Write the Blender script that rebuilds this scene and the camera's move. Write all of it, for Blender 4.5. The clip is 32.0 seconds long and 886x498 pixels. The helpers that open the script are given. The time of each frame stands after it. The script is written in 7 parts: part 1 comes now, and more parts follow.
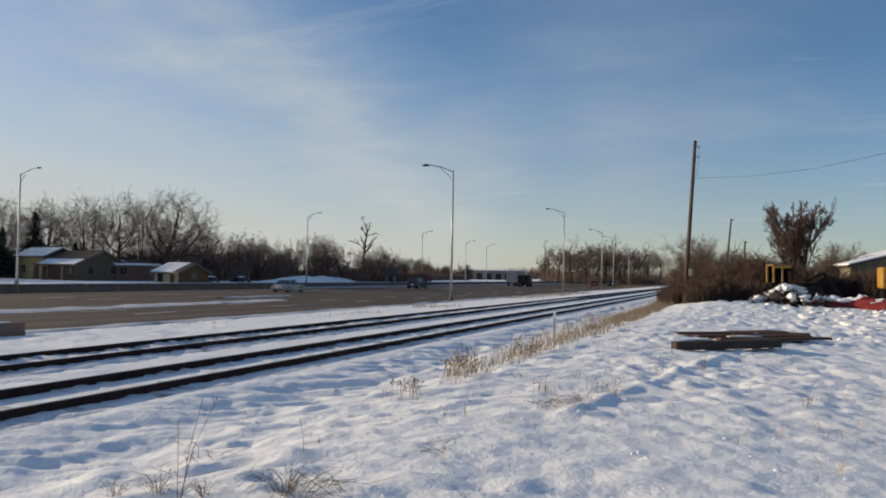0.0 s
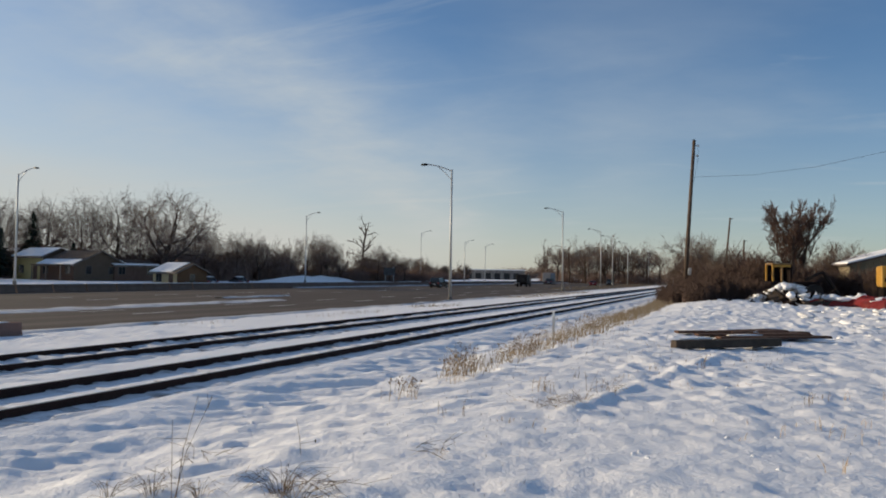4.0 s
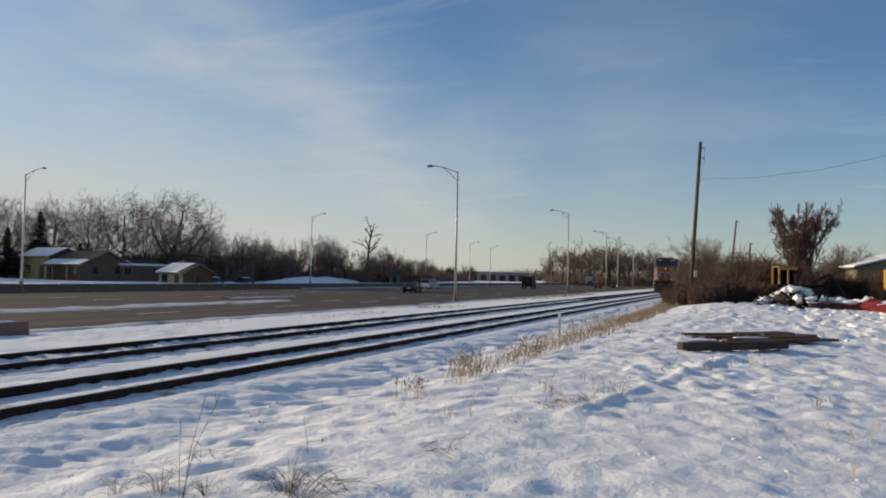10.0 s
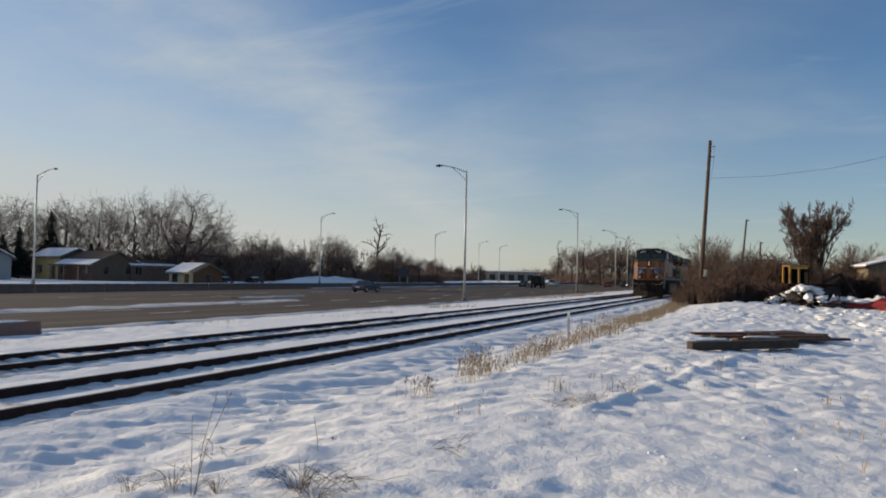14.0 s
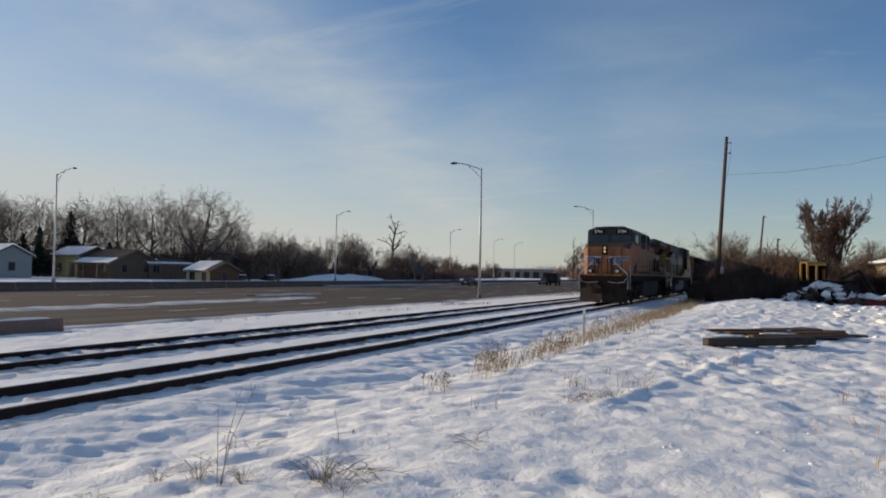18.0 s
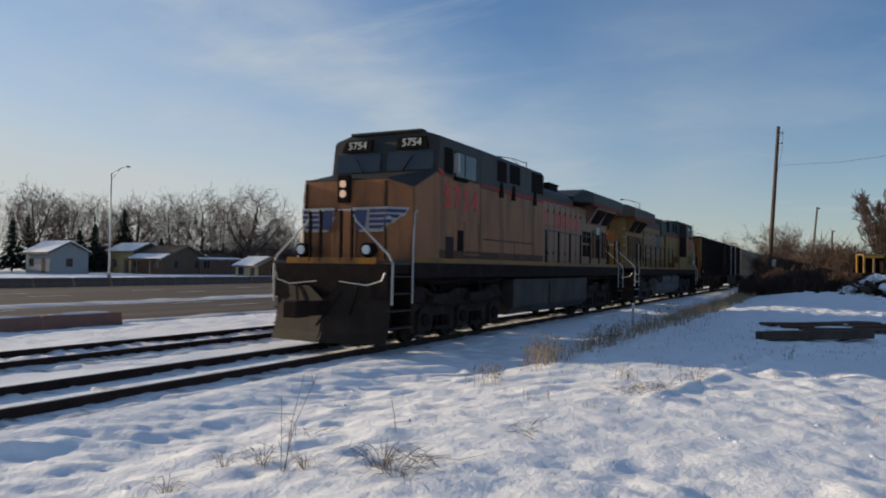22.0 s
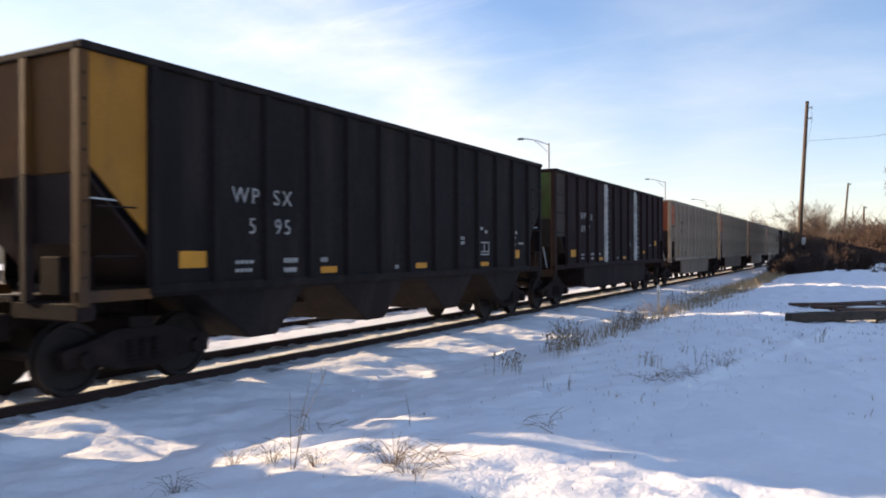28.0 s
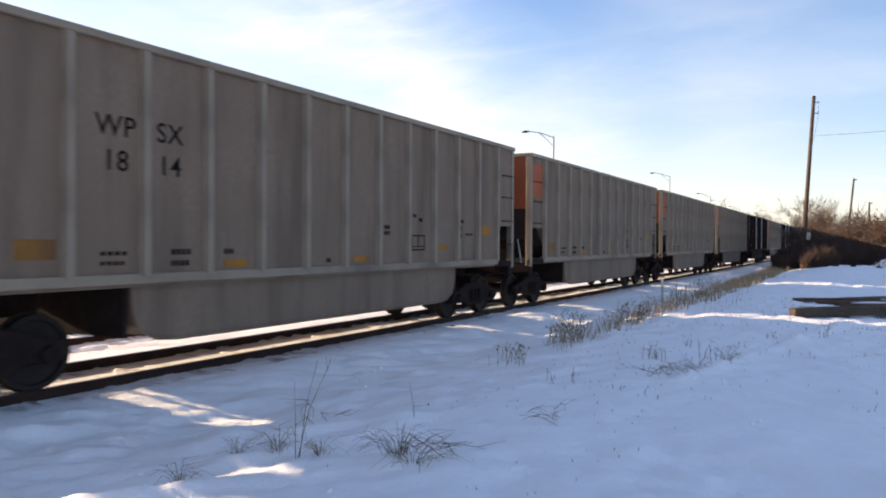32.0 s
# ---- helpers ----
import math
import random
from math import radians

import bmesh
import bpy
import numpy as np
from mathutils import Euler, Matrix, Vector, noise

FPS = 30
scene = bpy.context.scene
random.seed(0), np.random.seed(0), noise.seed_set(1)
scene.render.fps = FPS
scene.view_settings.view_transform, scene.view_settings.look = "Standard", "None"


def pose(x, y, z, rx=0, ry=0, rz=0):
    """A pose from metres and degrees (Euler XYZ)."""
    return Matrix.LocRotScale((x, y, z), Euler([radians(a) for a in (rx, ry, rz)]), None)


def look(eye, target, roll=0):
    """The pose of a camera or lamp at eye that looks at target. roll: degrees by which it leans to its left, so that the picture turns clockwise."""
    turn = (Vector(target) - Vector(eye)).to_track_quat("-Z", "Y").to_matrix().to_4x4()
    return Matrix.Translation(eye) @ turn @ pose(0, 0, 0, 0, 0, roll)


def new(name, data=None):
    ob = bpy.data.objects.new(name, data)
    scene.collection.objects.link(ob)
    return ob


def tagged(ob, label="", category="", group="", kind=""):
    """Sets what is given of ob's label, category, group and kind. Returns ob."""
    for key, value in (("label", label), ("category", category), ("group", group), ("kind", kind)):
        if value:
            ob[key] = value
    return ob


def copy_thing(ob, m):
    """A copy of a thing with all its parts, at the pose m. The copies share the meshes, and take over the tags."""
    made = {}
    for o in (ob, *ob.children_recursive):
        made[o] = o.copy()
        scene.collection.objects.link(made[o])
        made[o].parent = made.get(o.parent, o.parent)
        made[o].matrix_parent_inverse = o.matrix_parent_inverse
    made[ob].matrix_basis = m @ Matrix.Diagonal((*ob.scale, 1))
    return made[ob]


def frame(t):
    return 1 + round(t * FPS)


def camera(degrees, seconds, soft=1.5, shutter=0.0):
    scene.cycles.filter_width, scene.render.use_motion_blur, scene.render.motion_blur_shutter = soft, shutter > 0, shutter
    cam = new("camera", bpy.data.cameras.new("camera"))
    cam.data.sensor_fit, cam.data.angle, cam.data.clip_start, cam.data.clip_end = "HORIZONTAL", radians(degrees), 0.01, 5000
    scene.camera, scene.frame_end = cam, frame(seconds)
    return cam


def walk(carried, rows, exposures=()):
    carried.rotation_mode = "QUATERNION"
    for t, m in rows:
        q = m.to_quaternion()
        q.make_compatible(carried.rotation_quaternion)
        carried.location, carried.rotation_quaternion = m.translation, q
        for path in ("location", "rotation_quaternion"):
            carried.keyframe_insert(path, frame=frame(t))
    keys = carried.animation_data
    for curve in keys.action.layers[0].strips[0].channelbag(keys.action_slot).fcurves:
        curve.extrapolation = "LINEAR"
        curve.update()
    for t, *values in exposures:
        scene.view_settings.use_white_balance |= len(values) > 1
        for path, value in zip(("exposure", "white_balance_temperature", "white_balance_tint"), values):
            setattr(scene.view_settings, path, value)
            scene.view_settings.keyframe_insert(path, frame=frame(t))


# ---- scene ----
cam = camera(61.0, 32.0, soft=1.9, shutter=0.25)
PATH = [
    (0, pose(0.027, -0.016, 1.828, 92.01, -1.00, 21.16)),
    (0.5, pose(0.023, -0.000, 1.823, 91.99, -0.96, 21.13)),
    (1, pose(0.018, 0.019, 1.818, 92.00, -0.95, 21.11)),
    (1.5, pose(0.014, 0.038, 1.815, 91.99, -0.95, 21.09)),
    (2, pose(0.011, 0.054, 1.813, 91.98, -0.93, 21.09)),
    (2.5, pose(0.008, 0.065, 1.811, 91.98, -0.90, 21.08)),
    (3, pose(0.006, 0.071, 1.810, 91.99, -0.90, 21.08)),
    (3.5, pose(0.004, 0.075, 1.810, 91.99, -0.90, 21.08)),
    (5.5, pose(-0.006, 0.072, 1.795, 92.01, -0.92, 21.08)),
    (6, pose(-0.009, 0.074, 1.793, 92.04, -0.98, 21.11)),
    (6.5, pose(-0.012, 0.075, 1.791, 92.06, -1.02, 21.15)),
    (7, pose(-0.015, 0.075, 1.790, 92.09, -1.08, 21.19)),
    (7.5, pose(-0.018, 0.075, 1.789, 92.11, -1.13, 21.24)),
    (8, pose(-0.020, 0.075, 1.788, 92.11, -1.15, 21.28)),
    (8.5, pose(-0.021, 0.074, 1.788, 92.11, -1.14, 21.33)),
    (9, pose(-0.022, 0.073, 1.787, 92.10, -1.14, 21.38)),
    (9.5, pose(-0.022, 0.071, 1.787, 92.11, -1.14, 21.43)),
    (10, pose(-0.023, 0.068, 1.787, 92.11, -1.14, 21.46)),
    (10.5, pose(-0.023, 0.063, 1.786, 92.11, -1.14, 21.49)),
    (11, pose(-0.022, 0.058, 1.784, 92.11, -1.15, 21.52)),
    (11.5, pose(-0.021, 0.054, 1.781, 92.08, -1.10, 21.56)),
    (12, pose(-0.019, 0.051, 1.780, 92.08, -1.10, 21.68)),
    (12.5, pose(-0.018, 0.048, 1.779, 92.08, -1.09, 21.79)),
    (13, pose(-0.017, 0.044, 1.780, 92.08, -1.09, 21.90)),
    (13.5, pose(-0.016, 0.042, 1.780, 92.07, -1.09, 22.02)),
    (14, pose(-0.015, 0.040, 1.780, 92.07, -1.08, 22.14)),
    (14.5, pose(-0.015, 0.039, 1.780, 92.07, -1.08, 22.25)),
    (16.5, pose(-0.015, -0.010, 1.779, 92.02, -1.06, 22.72)),
    (17, pose(-0.009, -0.032, 1.777, 92.01, -1.04, 22.85)),
    (17.5, pose(0.002, -0.062, 1.775, 91.94, -1.01, 22.95)),
    (18, pose(0.016, -0.102, 1.773, 91.86, -0.97, 23.28)),
    (18.5, pose(0.031, -0.145, 1.769, 91.78, -0.97, 23.67)),
    (19, pose(0.040, -0.186, 1.765, 91.70, -0.90, 24.08)),
    (19.5, pose(0.041, -0.223, 1.760, 91.64, -0.85, 24.44)),
    (20, pose(0.034, -0.253, 1.755, 91.57, -0.83, 24.85)),
    (20.5, pose(0.021, -0.273, 1.750, 91.52, -0.83, 25.29)),
    (21, pose(0.006, -0.280, 1.746, 91.48, -0.78, 25.73)),
    (21.5, pose(-0.011, -0.270, 1.744, 91.44, -0.69, 26.15)),
    (22, pose(-0.032, -0.240, 1.746, 91.40, -0.73, 26.63)),
    (22.5, pose(-0.057, -0.198, 1.750, 90.90, -0.13, 25.92)),
    (23, pose(-0.077, -0.148, 1.757, 90.97, 0.10, 26.23)),
    (23.5, pose(-0.081, -0.090, 1.768, 91.16, 0.12, 26.39)),
    (24, pose(-0.065, -0.028, 1.783, 90.92, -0.31, 26.78)),
    (24.5, pose(-0.041, 0.025, 1.801, 90.74, -0.56, 27.03)),
    (25, pose(-0.022, 0.059, 1.817, 90.57, -0.19, 26.91)),
    (25.5, pose(-0.012, 0.075, 1.828, 90.60, 0.52, 27.35)),
    (27.5, pose(-0.030, 0.055, 1.808, 89.69, 0.11, 27.90)),
    (28, pose(-0.039, 0.036, 1.799, 90.13, 0.26, 28.52)),
    (28.5, pose(-0.043, 0.024, 1.793, 90.66, 0.08, 28.67)),
    (29, pose(-0.043, 0.026, 1.792, 89.63, 0.17, 28.51)),
    (29.5, pose(-0.040, 0.039, 1.794, 88.89, 0.30, 28.23)),
    (30, pose(-0.038, 0.053, 1.795, 89.60, 0.49, 28.61)),
    (30.5, pose(-0.037, 0.062, 1.795, 90.07, 0.11, 28.54)),
    (31, pose(-0.038, 0.061, 1.794, 88.62, -0.10, 28.15)),
    (31.5, pose(-0.044, 0.048, 1.793, 88.55, 0.01, 28.32)),
    (32, pose(-0.055, 0.027, 1.788, 89.54, -0.23, 28.79)),
]
EXPOSURES = [(0, 0.0, 6000, 10), (21.5, -0.02, 5950, 10), (23, 0.40, 5750, 11), (24, 0.96, 6050, 14), (25, 1.02, 6150, 15), (27, 1.10, 6500, 18), (32, 1.20, 6650, 19)]

walk(cam, PATH, exposures=EXPOSURES)

# ---- light ----
SUN_EL, SUN_AZ = 15.5, -93.5
world = bpy.data.worlds.new("winter_sky")
scene.world = world
world.use_nodes = True
wn, wl = world.node_tree.nodes, world.node_tree.links
sky = wn.new("ShaderNodeTexSky")
sky.sky_type, sky.sun_disc = "NISHITA", False
sky.sun_elevation, sky.sun_rotation = radians(SUN_EL), radians(SUN_AZ)
sky.air_density, sky.dust_density, sky.ozone_density = 1.0, 0.3, 3.6
# thin cirrus, drawn over the whole dome
coord = wn.new("ShaderNodeTexCoord")
split = wn.new("ShaderNodeSeparateXYZ")
wl.new(coord.outputs["Generated"], split.inputs[0])


def wmath(op, a, b=0.0, clamp=False):
    n = wn.new("ShaderNodeMath")
    n.operation, n.use_clamp = op, clamp
    for i, v in enumerate((a, b)):
        if isinstance(v, (int, float)):
            n.inputs[i].default_value = v
        else:
            wl.new(v, n.inputs[i])
    return n.outputs[0]


up = wmath("MAXIMUM", split.outputs[2], 0.03)
flat_x, flat_y = wmath("DIVIDE", split.outputs[0], wmath("ADD", up, 0.12)), wmath("DIVIDE", split.outputs[1], wmath("ADD", up, 0.12))
plane = wn.new("ShaderNodeCombineXYZ")
wl.new(flat_x, plane.inputs[0])
wl.new(flat_y, plane.inputs[1])


def cloud_layer(scale, stretch, turn, detail, low, high, shift=0.0, warp=0.6):
    m = wn.new("ShaderNodeMapping")
    m.inputs["Location"].default_value = (shift, shift * 0.7, 0)
    m.inputs["Rotation"].default_value = (0, 0, radians(turn))
    m.inputs["Scale"].default_value = (scale, scale * stretch, 1)
    wl.new(plane.outputs[0], m.inputs[0])
    n = wn.new("ShaderNodeTexNoise")
    n.inputs["Scale"].default_value, n.inputs["Detail"].default_value = 1.0, detail
    n.inputs["Roughness"].default_value, n.inputs["Distortion"].default_value = 0.55, warp
    wl.new(m.outputs[0], n.inputs["Vector"])
    r = wn.new("ShaderNodeMapRange")
    r.interpolation_type = "SMOOTHSTEP"
    r.inputs["From Min"].default_value, r.inputs["From Max"].default_value = low, high
    wl.new(n.outputs["Fac"], r.inputs["Value"])
    return r.outputs[0]


def wave(scale, detail, shift):
    n = wn.new("ShaderNodeTexNoise")
    n.inputs["Scale"].default_value, n.inputs["Detail"].default_value, n.inputs["Roughness"].default_value = scale, detail, 0.6
    m = wn.new("ShaderNodeMapping")
    m.inputs["Location"].default_value = (shift, shift, 0)
    wl.new(plane.outputs[0], m.inputs[0])
    wl.new(m.outputs[0], n.inputs["Vector"])
    return wmath("SUBTRACT", n.outputs["Fac"], 0.5)


def plume(x, width, y0, y1, strength, shift):
    """A long cirrus plume overhead, ragged across, fading at both ends."""
    d = wmath("DIVIDE", wmath("ADD", wmath("ADD", wmath("SUBTRACT", flat_x, x), wmath("MULTIPLY", wmath("MAXIMUM", wmath("SUBTRACT", flat_y, 2.4), 0.0), 0.16)), wmath("MULTIPLY", wave(1.3, 5, shift), 0.5)), width)
    body = wmath("POWER", 2.718, wmath("MULTIPLY", wmath("MULTIPLY", d, d), -1.0))
    ends = wmath("MULTIPLY", wmath("DIVIDE", wmath("SUBTRACT", flat_y, y0), 2.2, True), wmath("DIVIDE", wmath("SUBTRACT", y1, flat_y), 1.2, True))
    return wmath("MULTIPLY", wmath("MULTIPLY", body, ends), wmath("ADD", wmath("MULTIPLY", wave(2.6, 6, shift + 3), strength * 1.6), strength))


clouds = wmath("MAXIMUM", wmath("MULTIPLY", cloud_layer(0.42, 1.7, 62, 6, 0.52, 0.80, 3.3), 0.26), wmath("MULTIPLY", cloud_layer(0.8, 3.0, 58, 7, 0.53, 0.80, 8.1, 1.2), 0.26))
clouds = wmath("ADD", clouds, plume(-1.52, 0.36, -0.5, 6.2, 0.58, 1.7))
clouds = wmath("ADD", clouds, plume(-1.0, 0.26, 1.9, 4.6, 0.40, 5.2))
clouds = wmath("ADD", clouds, plume(-2.15, 0.42, -0.8, 4.0, 0.22, 7.4))
clouds = wmath("ADD", clouds, plume(-0.30, 0.30, 1.2, 5.4, 0.16, 2.9))
clouds = wmath("ADD", clouds, wmath("MULTIPLY", wmath("DIVIDE", wmath("SUBTRACT", -1.75, flat_x), 1.6, True), wmath("ADD", wmath("MULTIPLY", wave(0.9, 5, 9), 0.9), 0.80)), True)
haze = wmath("SUBTRACT", 1.0, wmath("DIVIDE", up, 0.30, True), True)
# unseen veil added to brighten the shaded snow; it thickens overhead and towards the south
clouds = wmath("ADD", clouds, wmath("MULTIPLY", wmath("DIVIDE", wmath("SUBTRACT", 0.9, flat_y), 2.4, True), wmath("ADD", wmath("MULTIPLY", wave(0.8, 5, 13), 0.5), 0.17)), True)
low_haze = wmath("MULTIPLY", wmath("POWER", haze, 1.8), wmath("SUBTRACT", 0.46, wmath("MULTIPLY", flat_x, 0.14), True), True)


def tinted(fac, under, colour):
    n = wn.new("ShaderNodeMix")
    n.data_type = "RGBA"
    wl.new(fac, n.inputs["Factor"])
    wl.new(under, n.inputs["A"])
    n.inputs["B"].default_value = (*colour, 1)
    return n.outputs["Result"]


wl.new(tinted(low_haze, tinted(clouds, sky.outputs[0], (5.15, 5.35, 5.15)), (5.9, 5.5, 4.55)), wn["Background"].inputs[0])
wn["Background"].inputs[1].default_value = 0.105
sun = new("sun", bpy.data.lights.new("sun", "SUN"))
sun.data.energy, sun.data.angle, sun.data.color = 4.9, radians(0.7), (1, 0.78, 0.49)
sun.matrix_world = look((-96.2 * 2, -5.9 * 2, 26.7 * 2), (0, 0, 0))

# ---- materials ----
MATS = {}


def surface(name, col, rough=0.8, metal=0.0, var=0.2, scale=2.0, bump=0.15, fine=30.0, dirt=None, amount=0.0, stretch=(1, 1, 1), dscale=1.0, spec=0.2):
    """Base colour with variation at two scales, optional dirt of another colour in stretched patches, fine relief."""
    m = bpy.data.materials.new(name)
    m.use_nodes = True
    n, l = m.node_tree.nodes, m.node_tree.links
    b = n["Principled BSDF"]
    tc = n.new("ShaderNodeTexCoord")

    def noise_at(sc, det, st=(1, 1, 1)):
        mp = n.new("ShaderNodeMapping")
        mp.inputs["Scale"].default_value = st
        l.new(tc.outputs["Object"], mp.inputs[0])
        t = n.new("ShaderNodeTexNoise")
        t.inputs["Scale"].default_value, t.inputs["Detail"].default_value = sc, det
        l.new(mp.outputs[0], t.inputs["Vector"])
        return t.outputs["Fac"]

    def mix(fac, a, c):
        x = n.new("ShaderNodeMix")
        x.data_type = "RGBA"
        for s, v in (("Factor", fac), ("A", a), ("B", c)):
            if isinstance(v, tuple):
                x.inputs[s].default_value = (*v, 1)
            else:
                l.new(v, x.inputs[s])
        return x.outputs["Result"]

    def ramp(v, lo, hi):
        r = n.new("ShaderNodeMapRange")
        r.inputs["From Min"].default_value, r.inputs["From Max"].default_value = lo, hi
        l.new(v, r.inputs["Value"])
        return r.outputs[0]

    small = noise_at(fine, 4)
    c = mix(ramp(noise_at(scale, 5), 0.3, 0.7), tuple(max(0, v * (1 - var)) for v in col), tuple(min(1, v * (1 + var)) for v in col))
    c = mix(ramp(small, 0.35, 0.75), c, tuple(v * (1 - var * 0.6) for v in col))
    if dirt:
        r = n.new("ShaderNodeMapRange")
        r.inputs["From Min"].default_value, r.inputs["From Max"].default_value = 0.62 - 0.3 * amount, 0.78 - 0.2 * amount
        r.inputs["To Max"].default_value = 0.85
        l.new(noise_at(dscale, 6, stretch), r.inputs["Value"])
        c = mix(r.outputs[0], c, dirt)
    l.new(c, b.inputs["Base Color"])
    b.inputs["Metallic"].default_value = metal
    b.inputs["Specular IOR Level"].default_value = spec
    rr = n.new("ShaderNodeMapRange")
    rr.inputs["To Min"].default_value, rr.inputs["To Max"].default_value = max(0.05, rough - 0.12), min(1, rough + 0.12)
    l.new(small, rr.inputs["Value"])
    l.new(rr.outputs[0], b.inputs["Roughness"])
    if bump:
        bp = n.new("ShaderNodeBump")
        bp.inputs["Strength"].default_value, bp.inputs["Distance"].default_value = bump, 0.03
        l.new(small, bp.inputs["Height"])
        l.new(bp.outputs[0], b.inputs["Normal"])
    MATS[name] = m
    return m


def glow(name, col, strength):
    m = bpy.data.materials.new(name)
    m.use_nodes = True
    b = m.node_tree.nodes["Principled BSDF"]
    b.inputs["Base Color"].default_value = (*col, 1)
    b.inputs["Emission Color"].default_value = (*col, 1)
    b.inputs["Emission Strength"].default_value = strength
    return m


grime = (0.055, 0.045, 0.038)
SNOW = surface("snow", (0.885, 0.885, 0.895), 0.62, var=0.04, scale=0.9, bump=0.18, fine=9, spec=0.25)
# a second, coarser relief: crust broken into lumps a hand wide
_n, _l = SNOW.node_tree.nodes, SNOW.node_tree.links
_tc, _cl = _n.new("ShaderNodeTexCoord"), _n.new("ShaderNodeTexNoise")
_cl.inputs["Scale"].default_value, _cl.inputs["Detail"].default_value, _cl.inputs["Roughness"].default_value = 3.4, 7, 0.62
_l.new(_tc.outputs["Object"], _cl.inputs["Vector"])
_b2 = _n.new("ShaderNodeBump")
_b2.inputs["Strength"].default_value, _b2.inputs["Distance"].default_value = 0.7, 0.075
_l.new(_cl.outputs["Fac"], _b2.inputs["Height"])
_b1 = [q for q in _n if q.bl_idname == "ShaderNodeBump" and q != _b2][0]
_l.new(_b2.outputs[0], _b1.inputs["Normal"])
BED = surface("trampled_snow", (0.80, 0.79, 0.79), 0.75, var=0.12, scale=1.5, bump=0.8, fine=14, dirt=(0.16, 0.12, 0.095), amount=0.33, dscale=3.2, stretch=(0.6, 1.6, 1))
ASPHALT = surface("salted_asphalt", (0.072, 0.056, 0.046), 0.85, var=0.2, scale=0.25, bump=0.3, fine=25, dirt=(0.125, 0.102, 0.086), amount=0.35, dscale=0.5, stretch=(1, 0.06, 1))
ROADSNOW = surface("ploughed_snow", (0.60, 0.61, 0.64), 0.8, var=0.15, scale=1.0, bump=0.6, fine=6, dirt=(0.2, 0.17, 0.14), amount=0.35)
RAIL = surface("rusted_rail", (0.040, 0.021, 0.017), 0.8, 0.1, var=0.35, scale=3, bump=0.3)
RAILTOP = surface("worn_rail_head", (0.16, 0.14, 0.13), 0.35, 0.9, var=0.2, scale=4, bump=0.05)
TIE = surface("creosoted_tie", (0.13, 0.10, 0.075), 0.9, var=0.35, scale=6, bump=0.6, fine=40)
WOOD = surface("weathered_timber", (0.075, 0.058, 0.046), 0.9, var=0.4, scale=5, bump=0.7, fine=40, stretch=(1, 8, 1))
POLEWOOD = surface("pole_wood", (0.115, 0.082, 0.06), 0.9, var=0.3, scale=3, bump=0.5, fine=30, dirt=(0.07, 0.05, 0.04), amount=0.5, stretch=(6, 6, 0.5))
CONCRETE = surface("stained_concrete", (0.26, 0.24, 0.215), 0.9, var=0.2, scale=0.7, bump=0.35, fine=15, dirt=(0.12, 0.10, 0.085), amount=0.5, stretch=(1, 1, 0.3))
BRICKWALL = surface("rusty_barrier", (0.24, 0.145, 0.115), 0.9, var=0.25, scale=2, bump=0.4)
WALLDARK = surface("grimy_wall", (0.165, 0.115, 0.09), 0.9, var=0.15, scale=0.7, bump=0.3, fine=15, dirt=(0.12, 0.085, 0.068), amount=0.4, stretch=(1, 1, 0.3))
GALV = surface("galvanised_steel", (0.46, 0.46, 0.45), 0.5, 0.35, var=0.12, scale=2, bump=0.05)
YELLOW = surface("faded_armour_yellow", (0.25, 0.105, 0.043), 0.5, var=0.13, scale=1.2, bump=0.06, fine=14, dirt=(0.105, 0.05, 0.026), amount=0.55, stretch=(2.5, 2.5, 0.35), dscale=1.1)
PALEYEL = surface("bleached_yellow", (0.265, 0.155, 0.098), 0.55, var=0.14, scale=1.4, bump=0.06, fine=14, dirt=(0.19, 0.105, 0.075), amount=0.6, stretch=(2.5, 2.5, 0.35), dscale=1.1)
YELLOW2 = surface("dusty_yellow", (0.20, 0.115, 0.034), 0.5, var=0.15, scale=1.2, bump=0.06, fine=14, dirt=(0.13, 0.075, 0.03), amount=0.65, stretch=(2.5, 2.5, 0.35), dscale=1.1)
LGREY = surface("locomotive_grey", (0.034, 0.036, 0.035), 0.55, var=0.2, scale=1.5, bump=0.08, dirt=grime, amount=0.5, stretch=(2, 2, 0.4))
RED = surface("sunburnt_red", (0.44, 0.045, 0.034), 0.5, var=0.2, scale=3, bump=0.05)
SILLYEL = surface("sill_yellow", (0.22, 0.105, 0.018), 0.5, var=0.15, scale=2, bump=0.05, dirt=grime, amount=0.3)
SLOTB = surface("rusty_vent_dark", (0.026, 0.014, 0.011), 0.85, var=0.3, scale=4, bump=0.1, spec=0.06)
PALEYEL2 = surface("worn_frame_yellow", (0.27, 0.17, 0.075), 0.6, var=0.2, scale=4, bump=0.05, dirt=(0.13, 0.07, 0.04), amount=0.5)
BLUE = surface("emblem_blue", (0.028, 0.042, 0.12), 0.45, var=0.1, bump=0.02)
FLAGR = surface("faded_flag_red", (0.18, 0.055, 0.045), 0.6, var=0.25, scale=3, bump=0.05, dirt=(0.28, 0.19, 0.10), amount=0.45, dscale=3)
FLAGW = surface("faded_flag_white", (0.23, 0.175, 0.125), 0.6, var=0.2, scale=3, bump=0.05, dirt=(0.27, 0.18, 0.09), amount=0.45, dscale=3)
FLAGB = surface("faded_flag_blue", (0.065, 0.075, 0.11), 0.6, var=0.25, scale=3, bump=0.05, dirt=(0.2, 0.16, 0.1), amount=0.4, dscale=3)
DIMWHITE = surface("dulled_stencil_white", (0.34, 0.32, 0.30), 0.6, var=0.2, scale=6, bump=0.03)
